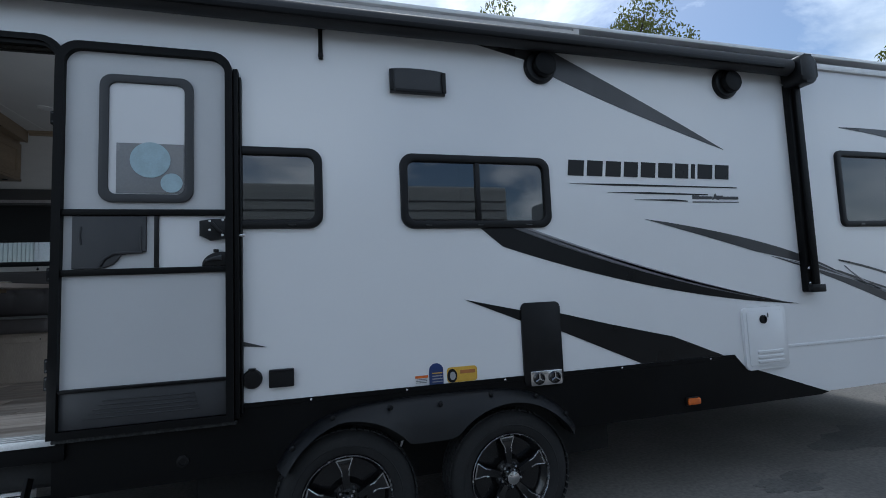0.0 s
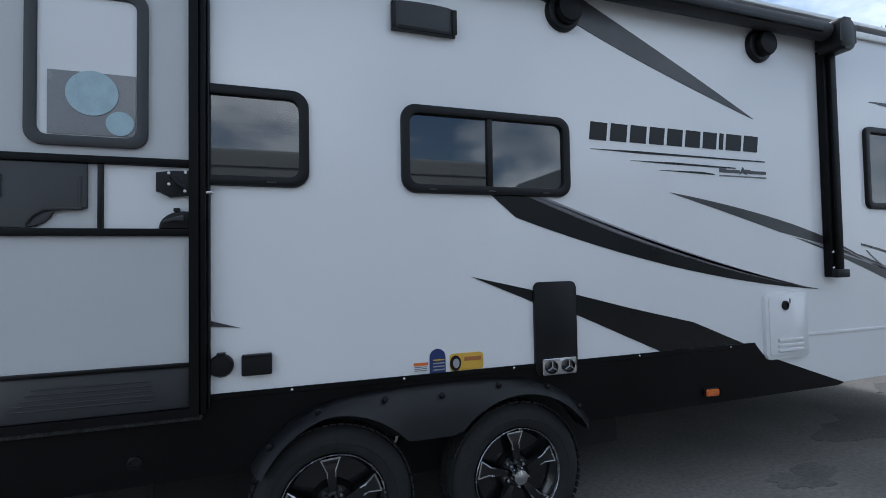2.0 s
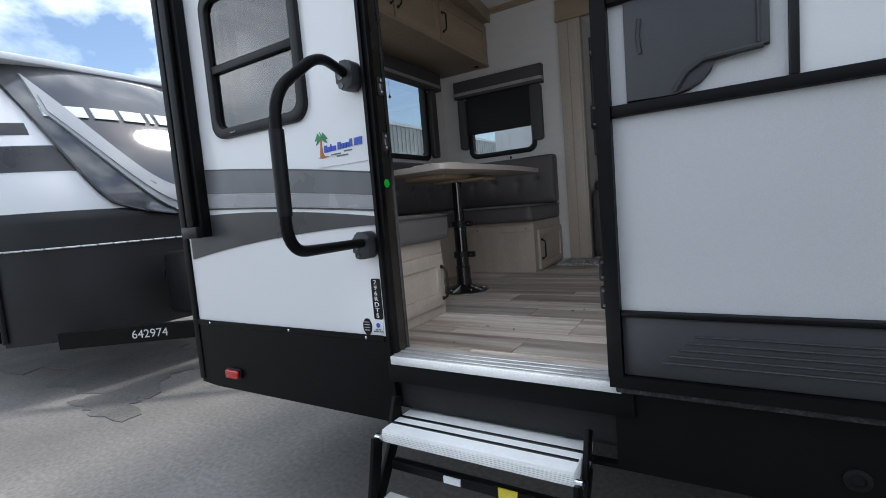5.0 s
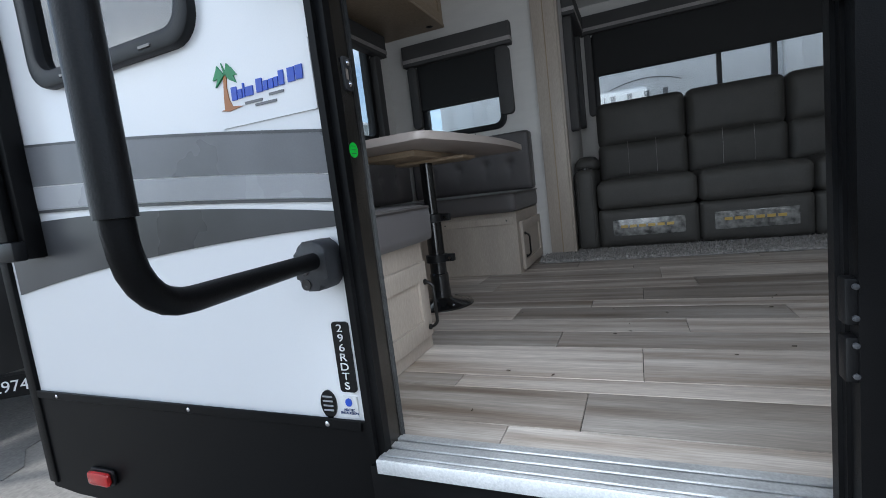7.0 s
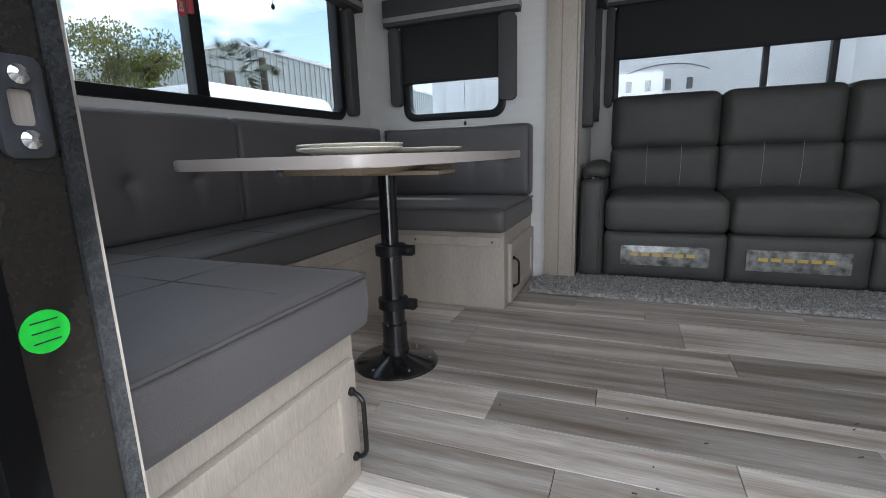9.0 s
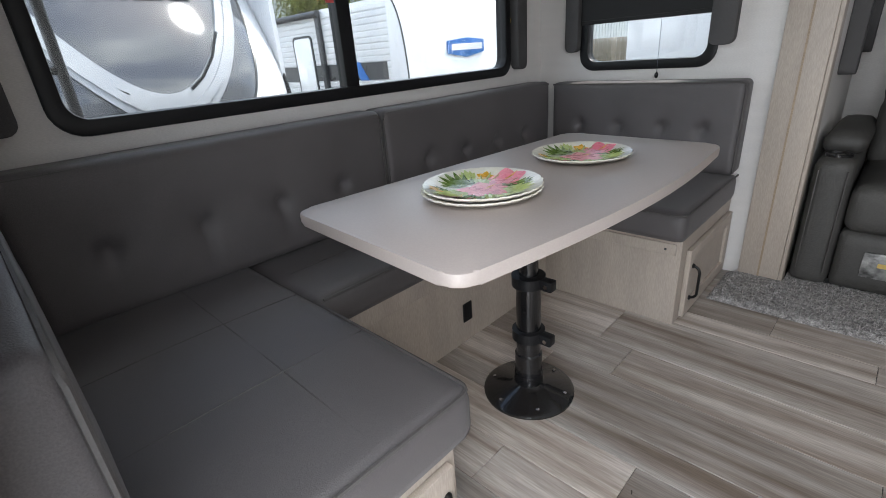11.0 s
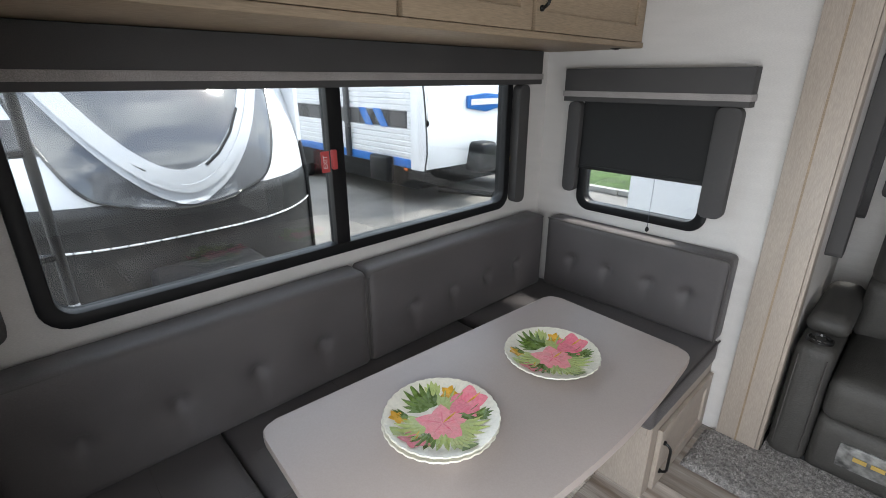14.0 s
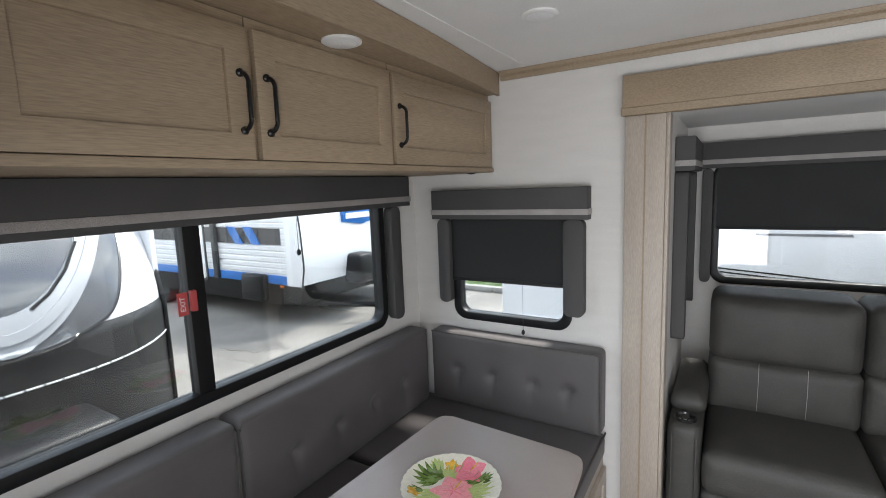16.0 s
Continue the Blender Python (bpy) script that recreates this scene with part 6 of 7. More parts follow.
ev = empty("window_valance", (SX0, 5.6, 2.45), "charcoal padded valance at the end of the slide-out", "valance", "valances")
valance(ev, "x", SX0, 5.25, 5.88, 2.445, 2.600, 0.085, 1)
leg(ev, "x", SX0, 5.255, 5.345, 1.64, 2.444, 0.060, 1)
leg(ev, "x", SX0, 5.815, 5.880, 1.70, 2.444, 0.060, 1)
part("roller_shade", box(SX0 + 0.022, SX0 + 0.025, 5.35, 5.81, 1.83, 2.45), M_shade, ev, "black roller shade drawn down")

# ---- sofa in the slide-out ----
so = empty("reclining_sofa", (-0.7, 5.4, FL), "dark grey leatherette three-seat reclining sofa with wrapped footrests", "sofa")
SB = FL + 0.015
for i, (a, b) in enumerate(((-1.600, -0.995), (-0.993, -0.400), (-0.398, 0.20))):
    part("footrest", cushion(a, b, 4.985, 5.10, SB + 0.012, 1.062, r=0.025, axis=1, sign=-1, crown=0.010), M_sofa, so, smooth=70)
    part("seat", cushion(a, b, 4.968, 5.62, 1.058, 1.250, r=0.045, axis=2, crown=0.022), M_sofa, so, smooth=70)
    lo_ = cushion(a, b, 5.46, 5.70, 1.235, 1.515, r=0.035, axis=1, sign=-1, crown=0.022)
    part("lumbar_pad", lo_, M_sofa, so, smooth=70)
    up = cushion(a, b, 5.475, 5.80, 1.488, 1.828, r=0.055, axis=1, sign=-1, crown=0.035)
    part("head_pad", up, M_sofa, so, smooth=70)
    for u in (0.35, 0.66):
        x = a + (b - a) * u
        part("stitch", tube([(x, 5.448 - 0.022, 1.52), (x, 5.44 - 0.026, 1.40), (x, 5.452 - 0.02, 1.28)], 0.0013, 5), M_stripe, so, "pale stitching")
part("back_shell", box(-1.60, 0.20, 5.70, 5.83, 0.88, 1.72, 0.03, 3), M_sofa, so)
part("plinth", box(-1.70, 0.30, 5.02, 5.70, FL + 0.001, SB + 0.03), M_under, so)
for a, b in ((-1.738, -1.603), (0.203, 0.335)):
    ar = part("arm", cushion(a, b, 4.985, 5.70, SB, 1.345, r=0.035, axis=2, crown=0.008), M_sofa, so, smooth=70)
    part("arm_pad", cushion(a - 0.004, b + 0.012, 5.13, 5.66, 1.335, 1.425, r=0.042, axis=2, crown=0.02), M_sofa, so, smooth=70)
    c = part("cup_holder", lathe([(0.046, 1.346), (0.046, 1.356), (0.040, 1.359), (0.036, 1.350), (0.004, 1.349)], ((a + b) / 2, 5.06, 0), "z", 24), M_rimblack, so, "black cup holder ring")
    for k in range(3):
        part("control_button", box((a + b) / 2 - 0.030 + 0.022 * k, (a + b) / 2 - 0.014 + 0.022 * k, 5.03, 5.042, 1.3505, 1.357, 0.002, 1), M_chrome, c)
    part("seam", tube([(a + 0.02, 4.983, 1.30), (a + 0.02, 4.983, 0.86)], 0.003, 5), M_piping, ar)
    part("seam", tube([(b - 0.02, 4.983, 1.30), (b - 0.02, 4.983, 0.86)], 0.003, 5), M_piping, ar)


def wrap(x0, x1):
    e = part("plastic_wrap", cushion(x0, x1, 4.970, 4.986, 0.880, 0.990, r=0.006, axis=1, sign=-1, crown=0.004), M_bag, so, "clear crinkled plastic wrap with gold print")
    for k in range(6):
        part("gold_print", box(x0 + 0.05 + 0.055 * k, x0 + 0.092 + 0.055 * k, 4.9615, 4.9640, 0.935, 0.953), M_gold, e)


wrap(-1.510, -1.075)
wrap(-0.915, -0.480)

# ---- rug, kitchen end panel, planks ----
rg = bmesh.new()
nx, ny = 150, 46
rx0, rx1, ry0, ry1 = -1.965, 0.72, 4.625, 5.30
gv = {}
for i in range(nx + 1):
    for j in range(ny + 1):
        x, y = rx0 + (rx1 - rx0) * i / nx, ry0 + (ry1 - ry0) * j / ny
        e_ = min(1.0, min(i, nx - i, j + 0.0, ny - j) / 2)
        if y > YF - 0.035 and x < -1.745:
            x = -1.745
        z = FL + 0.004 + 0.018 * e_ + 0.007 * noise.noise(Vector((x * 55, y * 55, 0))) * e_ - (0.006 if 4.76 < y < 4.785 else 0)
        gv[i, j] = rg.verts.new((x, y, z))
for i in range(nx):
    for j in range(ny):
        rg.faces.new((gv[i, j], gv[i + 1, j], gv[i + 1, j + 1], gv[i, j + 1]))
bmesh.ops.remove_doubles(rg, verts=rg.verts[:], dist=1e-5)
rug = obj("carpet", rg, M_rug, None, "speckled grey shag carpet in front of the sofa", "carpet")
tuft = bmesh.new()
rnd = random.Random(3)
for _ in range(6500):
    x, y = rnd.uniform(rx0 + 0.01, 0.3), rnd.uniform(ry0 + 0.005, 5.02)
    if y > YF - 0.05 and x < -1.735:
        continue
    a, h, w = rnd.uniform(0, 6.28), rnd.uniform(0.008, 0.020), 0.004
    v0 = tuft.verts.new((x - w * math.cos(a), y - w * math.sin(a), FL + 0.014))
    v1 = tuft.verts.new((x + w * math.cos(a), y + w * math.sin(a), FL + 0.014))
    v2 = tuft.verts.new((x + rnd.uniform(-0.008, 0.008), y + rnd.uniform(-0.008, 0.008), FL + 0.018 + h))
    tuft.faces.new((v0, v1, v2))
part("fuzz", tuft, M_rug, rug, smooth=0)["kind"] = "stuff"
kc = empty("kitchen_cabinet", (-0.7, 2.8, FL), "pale wood tall cabinet just inside the doorway", "cabinet")
part("body", box(-1.000, -0.62, 2.560, 2.765, FL, CE - 0.02, 0.003, 1), M_cablight, kc)
pull(kc, (-1.000, 2.60, 1.128), (-1.000, 2.705, 1.128), (-0.028, 0, 0))

rnd = random.Random(11)
ROWS = ((2.526, -1.64), (2.61, -1.487), (2.795, -1.838), (2.875, -1.361), (3.112, -1.614), (3.268, -1.221), (3.415, -1.83), (3.58, -1.546), (3.685, -1.35), (3.905, -1.127), (4.09, -1.262), (4.36, -1.392), (4.475, -1.70), (4.70, -1.1), (4.85, -1.5))
k = 0
for (y, xj), (y1, _) in zip(((YN + 0.001, -1.2),) + ROWS, ROWS + ((YF - 0.001, 0),)):
    ln = 0.93 if y1 - y > 0.12 else 1.22
    x = xj - ln * math.ceil((xj - XR) / ln)
    while x < 1.59:
        a, b = max(x, XR + 0.001), min(x + ln, 1.595)
        if b - a > 0.03:
            k += 1
            part("plank", box(a + 0.0008, b - 0.0008, y + 0.0008, y1 - 0.0008, FL - 0.010, FL + 0.0005 * (k % 3) * 0.3, 0.0012, 1), M_plank, floor, smooth=0)
        x += ln
for _ in range(14):
    x, y = rnd.uniform(-1.9, -0.9), rnd.uniform(2.65, 3.7)
    obj("debris", tube([(x, y, FL + 0.003), (x + rnd.uniform(-0.012, 0.012), y + rnd.uniform(-0.012, 0.012), FL + 0.004)], 0.0016, 5), M_bark, None, "tiny dark crumb on the plank floor", "crumb", group="crumbs on the floor")

# ---- neighbouring trailers ----
# trailer behind, its nose towards the tail window
YC, HW = 3.72, 1.27
im = empty("travel_trailer", (-8.5, YC, 0), "grey-nosed white travel trailer with a silver chevron, black below", "travel trailer", "parked trailers")


def cap_x(y, z):
    t = (y - YC) / HW
    f = -5.33 - (0.95 * max(0.0, (z - 1.5) / 1.45) ** 1.7) + (0.03 if z < 1.5 else 0)
    return f - 0.55 * abs(t) ** 3.0


def cap_band(lo, hi, lift, t0=-1.0, t1=1.0, nt=96, ns=24):
    """The band of the nose between two curves over its width, raised by lift."""
    m = bmesh.new()
    g = {}
    for i in range(nt + 1):
        t = t0 + (t1 - t0) * i / nt
        a, b = lo(t), hi(t)
        for j in range(ns + 1):
            z = a + (b - a) * j / ns
            g[i, j] = m.verts.new((cap_x(YC + HW * t, z) + lift, YC + HW * t, z))
    for i in range(nt):
        for j in range(ns):
            m.faces.new((g[i, j], g[i + 1, j], g[i + 1, j + 1], g[i, j + 1]))
    if lift:
        r = bmesh.ops.extrude_face_region(m, geom=m.faces[:])
        for v in r["geom"]:
            if isinstance(v, bmesh.types.BMVert):
                v.co.x -= lift * 0.98
    return m


def u_low(t):
    t = abs(t - 0.045)
    return 1.455 + 0.55 * t * t + 8.0 * max(0.0, t - 0.45) ** 2


def v_low(t):
    return 1.475 + 1.95 * abs(t - 0.045) ** 1.78


def v_up(t):
    return 1.72 + 2.4 * abs(t - 0.045) ** 1.92


part("lower_front", cap_band(lambda t: 0.46, lambda t: 1.535, 0.0), M_caplow, im, "black lower front panel", smooth=60)
part("front_panel", cap_band(lambda t: 1.535, lambda t: min(2.953, max(1.545, u_low(t))), 0.0), M_white, im, "white front panel", smooth=60)
part("front_cap", cap_band(lambda t: min(2.95, u_low(t)), lambda t: 2.955, 0.035), M_capgrey, im, "glossy dark grey front cap", smooth=60)
part("cap_edge", tube([(cap_x(YC + HW * t, u_low(t)) + 0.03, YC + HW * t, u_low(t)) for t in [-0.785 + 0.0165 * k for k in range(101)]], 0.014, 6), M_rimblack, im, "black edge of the front cap")
part("chevron", cap_band(v_low, v_up, 0.065, -0.62, 0.71), M_capsilver, im, "silver moulded chevron", smooth=60)
part("chevron_ridge", cap_band(lambda t: v_low(t) + 0.03 + 0.05 * (1 - abs(t)), lambda t: (v_low(t) + v_up(t)) / 2 + 0.02, 0.082, -0.60, 0.69), M_capsilver, im, "raised ridge of the chevron", smooth=60)
for s in (-1, 1):
    for z0, z1 in ((2.20, 2.31), (1.875, 2.10)) if s < 0 else ():
        part("stripe", cap_band(lambda t: min(z0, u_low(t) - 0.01) - (0.0 if z0 < u_low(t) - 0.02 else 0.002), lambda t: min(z1, u_low(t) - 0.005), 0.006, *sorted((s * 1.0, s * (((z0 - 1.60) / 1.16) ** 0.5))), nt=24, ns=6), M_decal_dark, im, "dark stripe on the nose", smooth=60)
    lp = [(cap_x(YC + s * HW * t, v_up(t)) + 0.072, YC + s * HW * t, v_up(t) - 0.02) for t in (0.16, 0.25, 0.35, 0.45)]
    part("light_strip", tube(lp, 0.012, 6), M_blackplastic, im, "dark marker light strip")
    part("side_wall", box(-13.0, -5.90, YC + s * HW - 0.02, YC + s * HW + 0.02, 1.02, 2.95), M_white, im)
    part("side_skirt", box(-13.0, -5.90, YC + s * HW - 0.025, YC + s * HW + 0.015, 0.50, 1.02), M_skirt, im)
    part("edge_moulding", tube([(cap_x(YC + s * HW, z) + 0.02, YC + s * HW, z) for z in [0.5 + 0.245 * k for k in range(11)]], 0.022, 8), M_blackplastic, im)
    for z0, z1, mt in ((1.95, 2.20, M_decal_black), (1.75, 1.88, M_decal_grey), (2.30, 2.42, M_decal_grey)):
        part("stripe", prism([(-8.5, z0 - 0.3), (-6.05, z0), (-6.15, z1), (-8.5, z1 - 0.35)], "y", YC + s * (HW + 0.021), YC + s * (HW + 0.027)), mt, im)
part("roof", box(-13.0, -6.2, YC - HW, YC + HW, 2.92, 2.99, 0.02), M_white, im)
part("air_conditioner", box(-9.5, -8.6, YC - 0.35, YC + 0.35, 2.99, 3.25, 0.05), M_white, im)
part("rock_rail", tube([(cap_x(YC + HW * t, 1.235) + 0.012, YC + HW * t, 1.235) for t in [-0.99 + 0.0495 * k for k in range(41)]], 0.008, 6), M_alu, im, "aluminium rail with rivets")
for k in range(24):
    t = -0.96 + 0.08 * k
    part("rivet", lathe([(0.010, 0), (0.007, 0.006), (0.002, 0.008)], (cap_x(YC + HW * t, 1.235) + 0.018, YC + HW * t, 1.235), "x", 8), M_chrome, im)
ly = 2.93
for k, wd in enumerate((0.07, 0.24, 0.22, 0.22, 0.07, 0.23, 0.18)):
    xx = max(cap_x(ly, 2.30), cap_x(ly + wd, 2.30))
    m = bmesh.new()
    q = [m.verts.new((cap_x(y, z) + o, y, z)) for o in (0.030, 0.056) for y, z in ((ly, 2.37), (ly + wd - 0.03, 2.37), (ly + wd - 0.03, 2.48), (ly, 2.48))]
    for f in ((0, 1, 2, 3), (7, 6, 5, 4), (0, 4, 5, 1), (1, 5, 6, 2), (2, 6, 7, 3), (3, 7, 4, 0)):
        m.faces.new([q[i] for i in f])
    part("lettering_bar", m, M_stk_white, im, "white bar of the maker's lettering", smooth=0)
    ly += wd + 0.015
for s in (-1, 1):
    a, b = Vector((-5.40, YC + s * 1.05, 0.50)), Vector((-3.95, YC + s * 0.05, 0.50))
    d = (b - a).normalized()
    n = Vector((-d.y, d.x, 0)) * 0.035
    m = bmesh.new()
    vs = [m.verts.new(p) for z in (0.43, 0.56) for p in ((a + n).to_tuple()[:2] + (z,), (a - n).to_tuple()[:2] + (z,), (b - n).to_tuple()[:2] + (z,), (b + n).to_tuple()[:2] + (z,))]
    for f in ((0, 1, 2, 3), (7, 6, 5, 4), (0, 4, 5, 1), (1, 5, 6, 2), (2, 6, 7, 3), (3, 7, 4, 0)):
        m.faces.new([vs[i] for i in f])
    bm_ = part("tongue_beam", m, M_blackmetal, im, "black steel tongue beam", smooth=0)
    if s < 0:
        mid = a.lerp(b, 0.40)
        lettering("642974", Matrix.Translation((mid.x - n.x * 1.08, mid.y - n.y * 1.08, 0.495)) @ Matrix.Rotation(math.atan2(d.y, d.x), 4, 'Z') @ Matrix.Rotation(math.pi / 2, 4, 'X'), 0.095, M_stk_white, im, "handwritten white stock number")
part("coupler", box(-4.05, -3.72, YC - 0.06, YC + 0.06, 0.45, 0.60, 0.02), M_blackmetal, im)
part("tongue_jack", tube([(-4.30, YC, 0.02), (-4.30, YC, 1.12)], 0.030, 10), M_alu, im, "grey tongue jack")
part("jack_clamp", box(-4.38, -4.22, YC - 0.07, YC + 0.07, 0.56, 0.60, 0.006), M_chrome, im)
pcov = part("propane_cover", box(-5.10, -4.62, YC - 0.36, YC + 0.36, 0.57, 1.12, 0.06, 3), M_blackplastic, im, "black plastic propane bottle cover")
for z in (0.75, 0.92):
    part("groove", box(-4.621, -4.612, YC - 0.30, YC + 0.30, z, z + 0.025, 0.004), M_rimblack, pcov)
part("spare_light_bar", box(-5.36, -5.29, YC - 0.25, YC + 0.30, 0.90, 0.96, 0.012), M_chrome, im, "long silver bar on the black panel")

# trailer in the next lane, white corrugated siding
sl_ = empty("travel_trailer", (-12.0, 9.7, 0), "white corrugated travel trailer with a blue stripe and rounded nose", "travel trailer", "parked trailers")
SX, SYA, SYB = -8.25, 8.35, 11.8
m = bmesh.new()
rows = []
zz = 1.22
while zz < 2.98:
    rows += [(0.0, zz), (0.014, zz + 0.020), (0.014, zz + 0.080), (0.0, zz + 0.100)]
    zz += 0.105
for (o0, z0), (o1, z1) in zip(rows, rows[1:]):
    v = [m.verts.new((x, SYA - o, z)) for x, o, z in ((-16.5, o0, z0), (SX - 0.35, o0, z0), (SX - 0.35, o1, z1), (-16.5, o1, z1))]
    m.faces.new(v)
bmesh.ops.remove_doubles(m, verts=m.verts[:], dist=1e-5)
part("siding", m, M_siding, sl_, "white horizontally ribbed siding", smooth=0)
part("wall", box(-16.5, SX - 0.36, SYA + 0.002, SYB, 0.80, 3.07), M_white, sl_)
part("blue_stripe", box(-16.5, SX - 0.30, SYA - 0.016, SYA + 0.001, 1.04, 1.20, 0.004), M_blue, sl_, "blue lower stripe")
part("lower_skirt", box(-16.5, SX - 0.30, SYA - 0.010, SYB, 0.66, 1.035), M_skirt, sl_)
noseb = bez([(SX - 0.40, 3.12), (SX - 0.12, 3.07), (SX + 0.02, 2.62), (SX + 0.05, 1.9), (SX + 0.06, 1.35)], 12)
part("nose", prism([(u, w) for u, w in noseb] + [(SX - 0.02, 1.02), (SX - 0.42, 1.02)], "y", SYA - 0.02, SYB, bev=0.02), M_white, sl_, "smooth white rounded nose", smooth=50)
part("nose_lower", prism([(SX + 0.055, 1.345), (SX - 0.02, 1.018), (SX - 0.10, 0.70), (SX - 0.42, 0.70), (SX - 0.42, 1.018), (SX - 0.02, 1.022)], "y", SYA - 0.024, SYB + 0.004), M_skirt, sl_, "dark lower nose")
part("nose_moulding", tube([(u, SYA - 0.025, w) for u, w in noseb] + [(SX - 0.02, SYA - 0.025, 1.0)], 0.016, 6), M_slider, sl_)
part("badge", prism([(9.35, 2.10), (9.35, 2.32), (9.85, 2.36), (10.35, 2.32), (10.35, 2.10), (9.85, 2.02)], "x", SX + 0.01, SX + 0.075, bev=0.01), M_blue, sl_, "blue shield badge on the nose")
part("badge_bar", box(SX + 0.07, SX + 0.085, 9.42, 10.28, 2.15, 2.26), M_stk_white, sl_, "white bar of lettering")
for x in (-9.55, -10.05):
    part("stripe", prism([(x, 1.75), (x + 0.25, 1.75), (x, 2.08), (x - 0.25, 2.08)], "y", SYA - 0.028, SYA - 0.0195), M_blue, sl_, "slanted blue stripe")
part("stripe", prism([(-14.5, 1.76), (-8.75, 1.76), (-8.75, 2.06), (-14.5, 2.06)], "y", SYA - 0.019, SYA - 0.0125), M_decal_dark, sl_, "dark grey band")
part("awning_tube", tube([(-16, SYA - 0.09, 3.00), (-10.6, SYA - 0.09, 3.00)], 0.06, 10), M_slider, sl_)
part("awning_post", box(-10.75, -10.62, SYA - 0.09, SYA - 0.018, 1.05, 3.06, 0.012), M_slider, sl_)
part("entry_door", prism(rrect(-11.75, -11.10, 1.0, 2.60, 0.08), "y", SYA - 0.035, SYA - 0.012, bev=0.01), M_white, sl_, "white side door")
part("door_seal", ring(rrect(-11.80, -11.05, 0.95, 2.65, 0.10), rrect(-11.75, -11.10, 1.0, 2.60, 0.08), "y", SYA - 0.030, SYA - 0.012), M_slider, sl_)
part("folded_step", box(-9.75, -9.15, SYA - 0.20, SYA - 0.02, 0.72, 1.22, 0.05, 3), M_blackplastic, sl_, "black folded entry step")
part("marker_lamp", box(-8.85, -8.75, SYA - 0.035, SYA - 0.011, 0.98, 1.03, 0.008), M_orange, sl_)
for s in (0.0, 1.9):
    part("tongue_beam", tube([(SX - 0.1, 8.75 + s, 0.62), (-6.75, 9.65, 0.58)], 0.05, 8), M_blackmetal, sl_)
for piece in sl_.children:
    piece.data.transform(Matrix.Translation((0.42, 0, -0.28)))
part("coupler", box(-6.85, -6.5, 9.57, 9.73, 0.52, 0.66, 0.02), M_blackmetal, sl_)
part("jack", tube([(-7.0, 9.65, 0.0), (-7.0, 9.65, 1.05)], 0.035, 8), M_blackmetal, sl_)
part("gas_bottles", box(-7.9, -7.45, 9.40, 9.90, 0.62, 1.20, 0.10, 3), M_blackplastic, sl_, "black gas bottle cover")
for x in (-13.4, -12.55):
    part("tyre", lathe([(0.18, -0.02), (0.30, -0.03), (0.34, 0.0), (0.34, 0.16), (0.30, 0.19), (0.18, 0.18)], (x, SYA + 0.02, 0.34), "y", 28), M_tyre, sl_)

# white trailer close beyond the slide-out
nbr = empty("travel_trailer", (2.0, 8.5, 0), "tall white fifth-wheel trailer close beside the slide-out", "travel trailer", "parked trailers")
NY = 7.30
part("wall", box(-3.58, 8.0, NY, NY + 2.5, 0.75, 3.6, 0.03), M_white, nbr)
part("skirt", box(-3.56, 8.0, NY - 0.004, NY + 2.4, 0.45, 0.748), M_skirt, nbr)
part("rub_rail", box(-3.4, 7.9, NY - 0.02, NY - 0.001, 1.02, 1.06, 0.006), M_white, nbr)
lx = -1.95
for k, wd in enumerate((0.16, 0.13, 0.05, 0.15, 0.15, 0.16, 0.12)):
    part("lettering_bar", prism([(lx, 2.03), (lx + min(wd, 0.09) - 0.04, 2.03), (lx + min(wd, 0.09) - 0.04, 2.13), (lx, 2.13)], "y", NY - 0.006, NY - 0.001), M_decal_grey, nbr, "grey bar of the maker's lettering")
    lx += wd + 0.02
part("arc_decal", tube([(p[0], NY - 0.003, p[1]) for p in bez([(-1.55, 2.20), (-1.15, 2.33), (-0.85, 2.19)], 10)], 0.004, 5), M_decal_grey, nbr)
part("lettering_block", box(-1.35, -0.75, NY - 0.005, NY - 0.001, 1.93, 1.95), M_decal_grey, nbr, "small grey line of lettering")
for k in range(3):
    part("stripe", prism(bez([(-2.2, 1.70 - 0.03 * k), (0.0, 1.56 - 0.03 * k), (3.0, 1.25 - 0.05 * k)], 10) + bez([(3.0, 1.235 - 0.05 * k), (0.0, 1.545 - 0.03 * k), (-2.2, 1.690 - 0.03 * k)], 10), "y", NY - 0.006, NY - 0.001), M_decal_black, nbr, "black sweeping stripe")
part("window", prism(rrect(0.55, 1.6, 1.7, 2.5, 0.06), "y", NY - 0.02, NY - 0.001, bev=0.006), M_rimblack, nbr, "dark window")
for x in (3.2, 4.1):
    part("tyre", lathe([(0.18, -0.02), (0.30, -0.03), (0.36, 0.0), (0.36, 0.18), (0.30, 0.20), (0.18, 0.18)], (x, NY + 0.05, 0.36), "y", 28), M_tyre, nbr)
    part("tyre", lathe([(0.18, -0.02), (0.30, -0.03), (0.36, 0.0), (0.36, 0.18), (0.30, 0.20), (0.18, 0.18)], (x, NY + 2.2, 0.36), "y", 28), M_tyre, nbr)
for x in (-3.2, 7.6):
    part("landing_leg", box(x - 0.05, x + 0.05, NY + 0.6, NY + 0.7, 0.0, 0.46, 0.006), M_blackmetal, nbr)
part("drain_pipe", box(0.02, 0.16, NY - 0.12, NY - 0.005, 0.8, 3.3, 0.02), M_white, nbr)

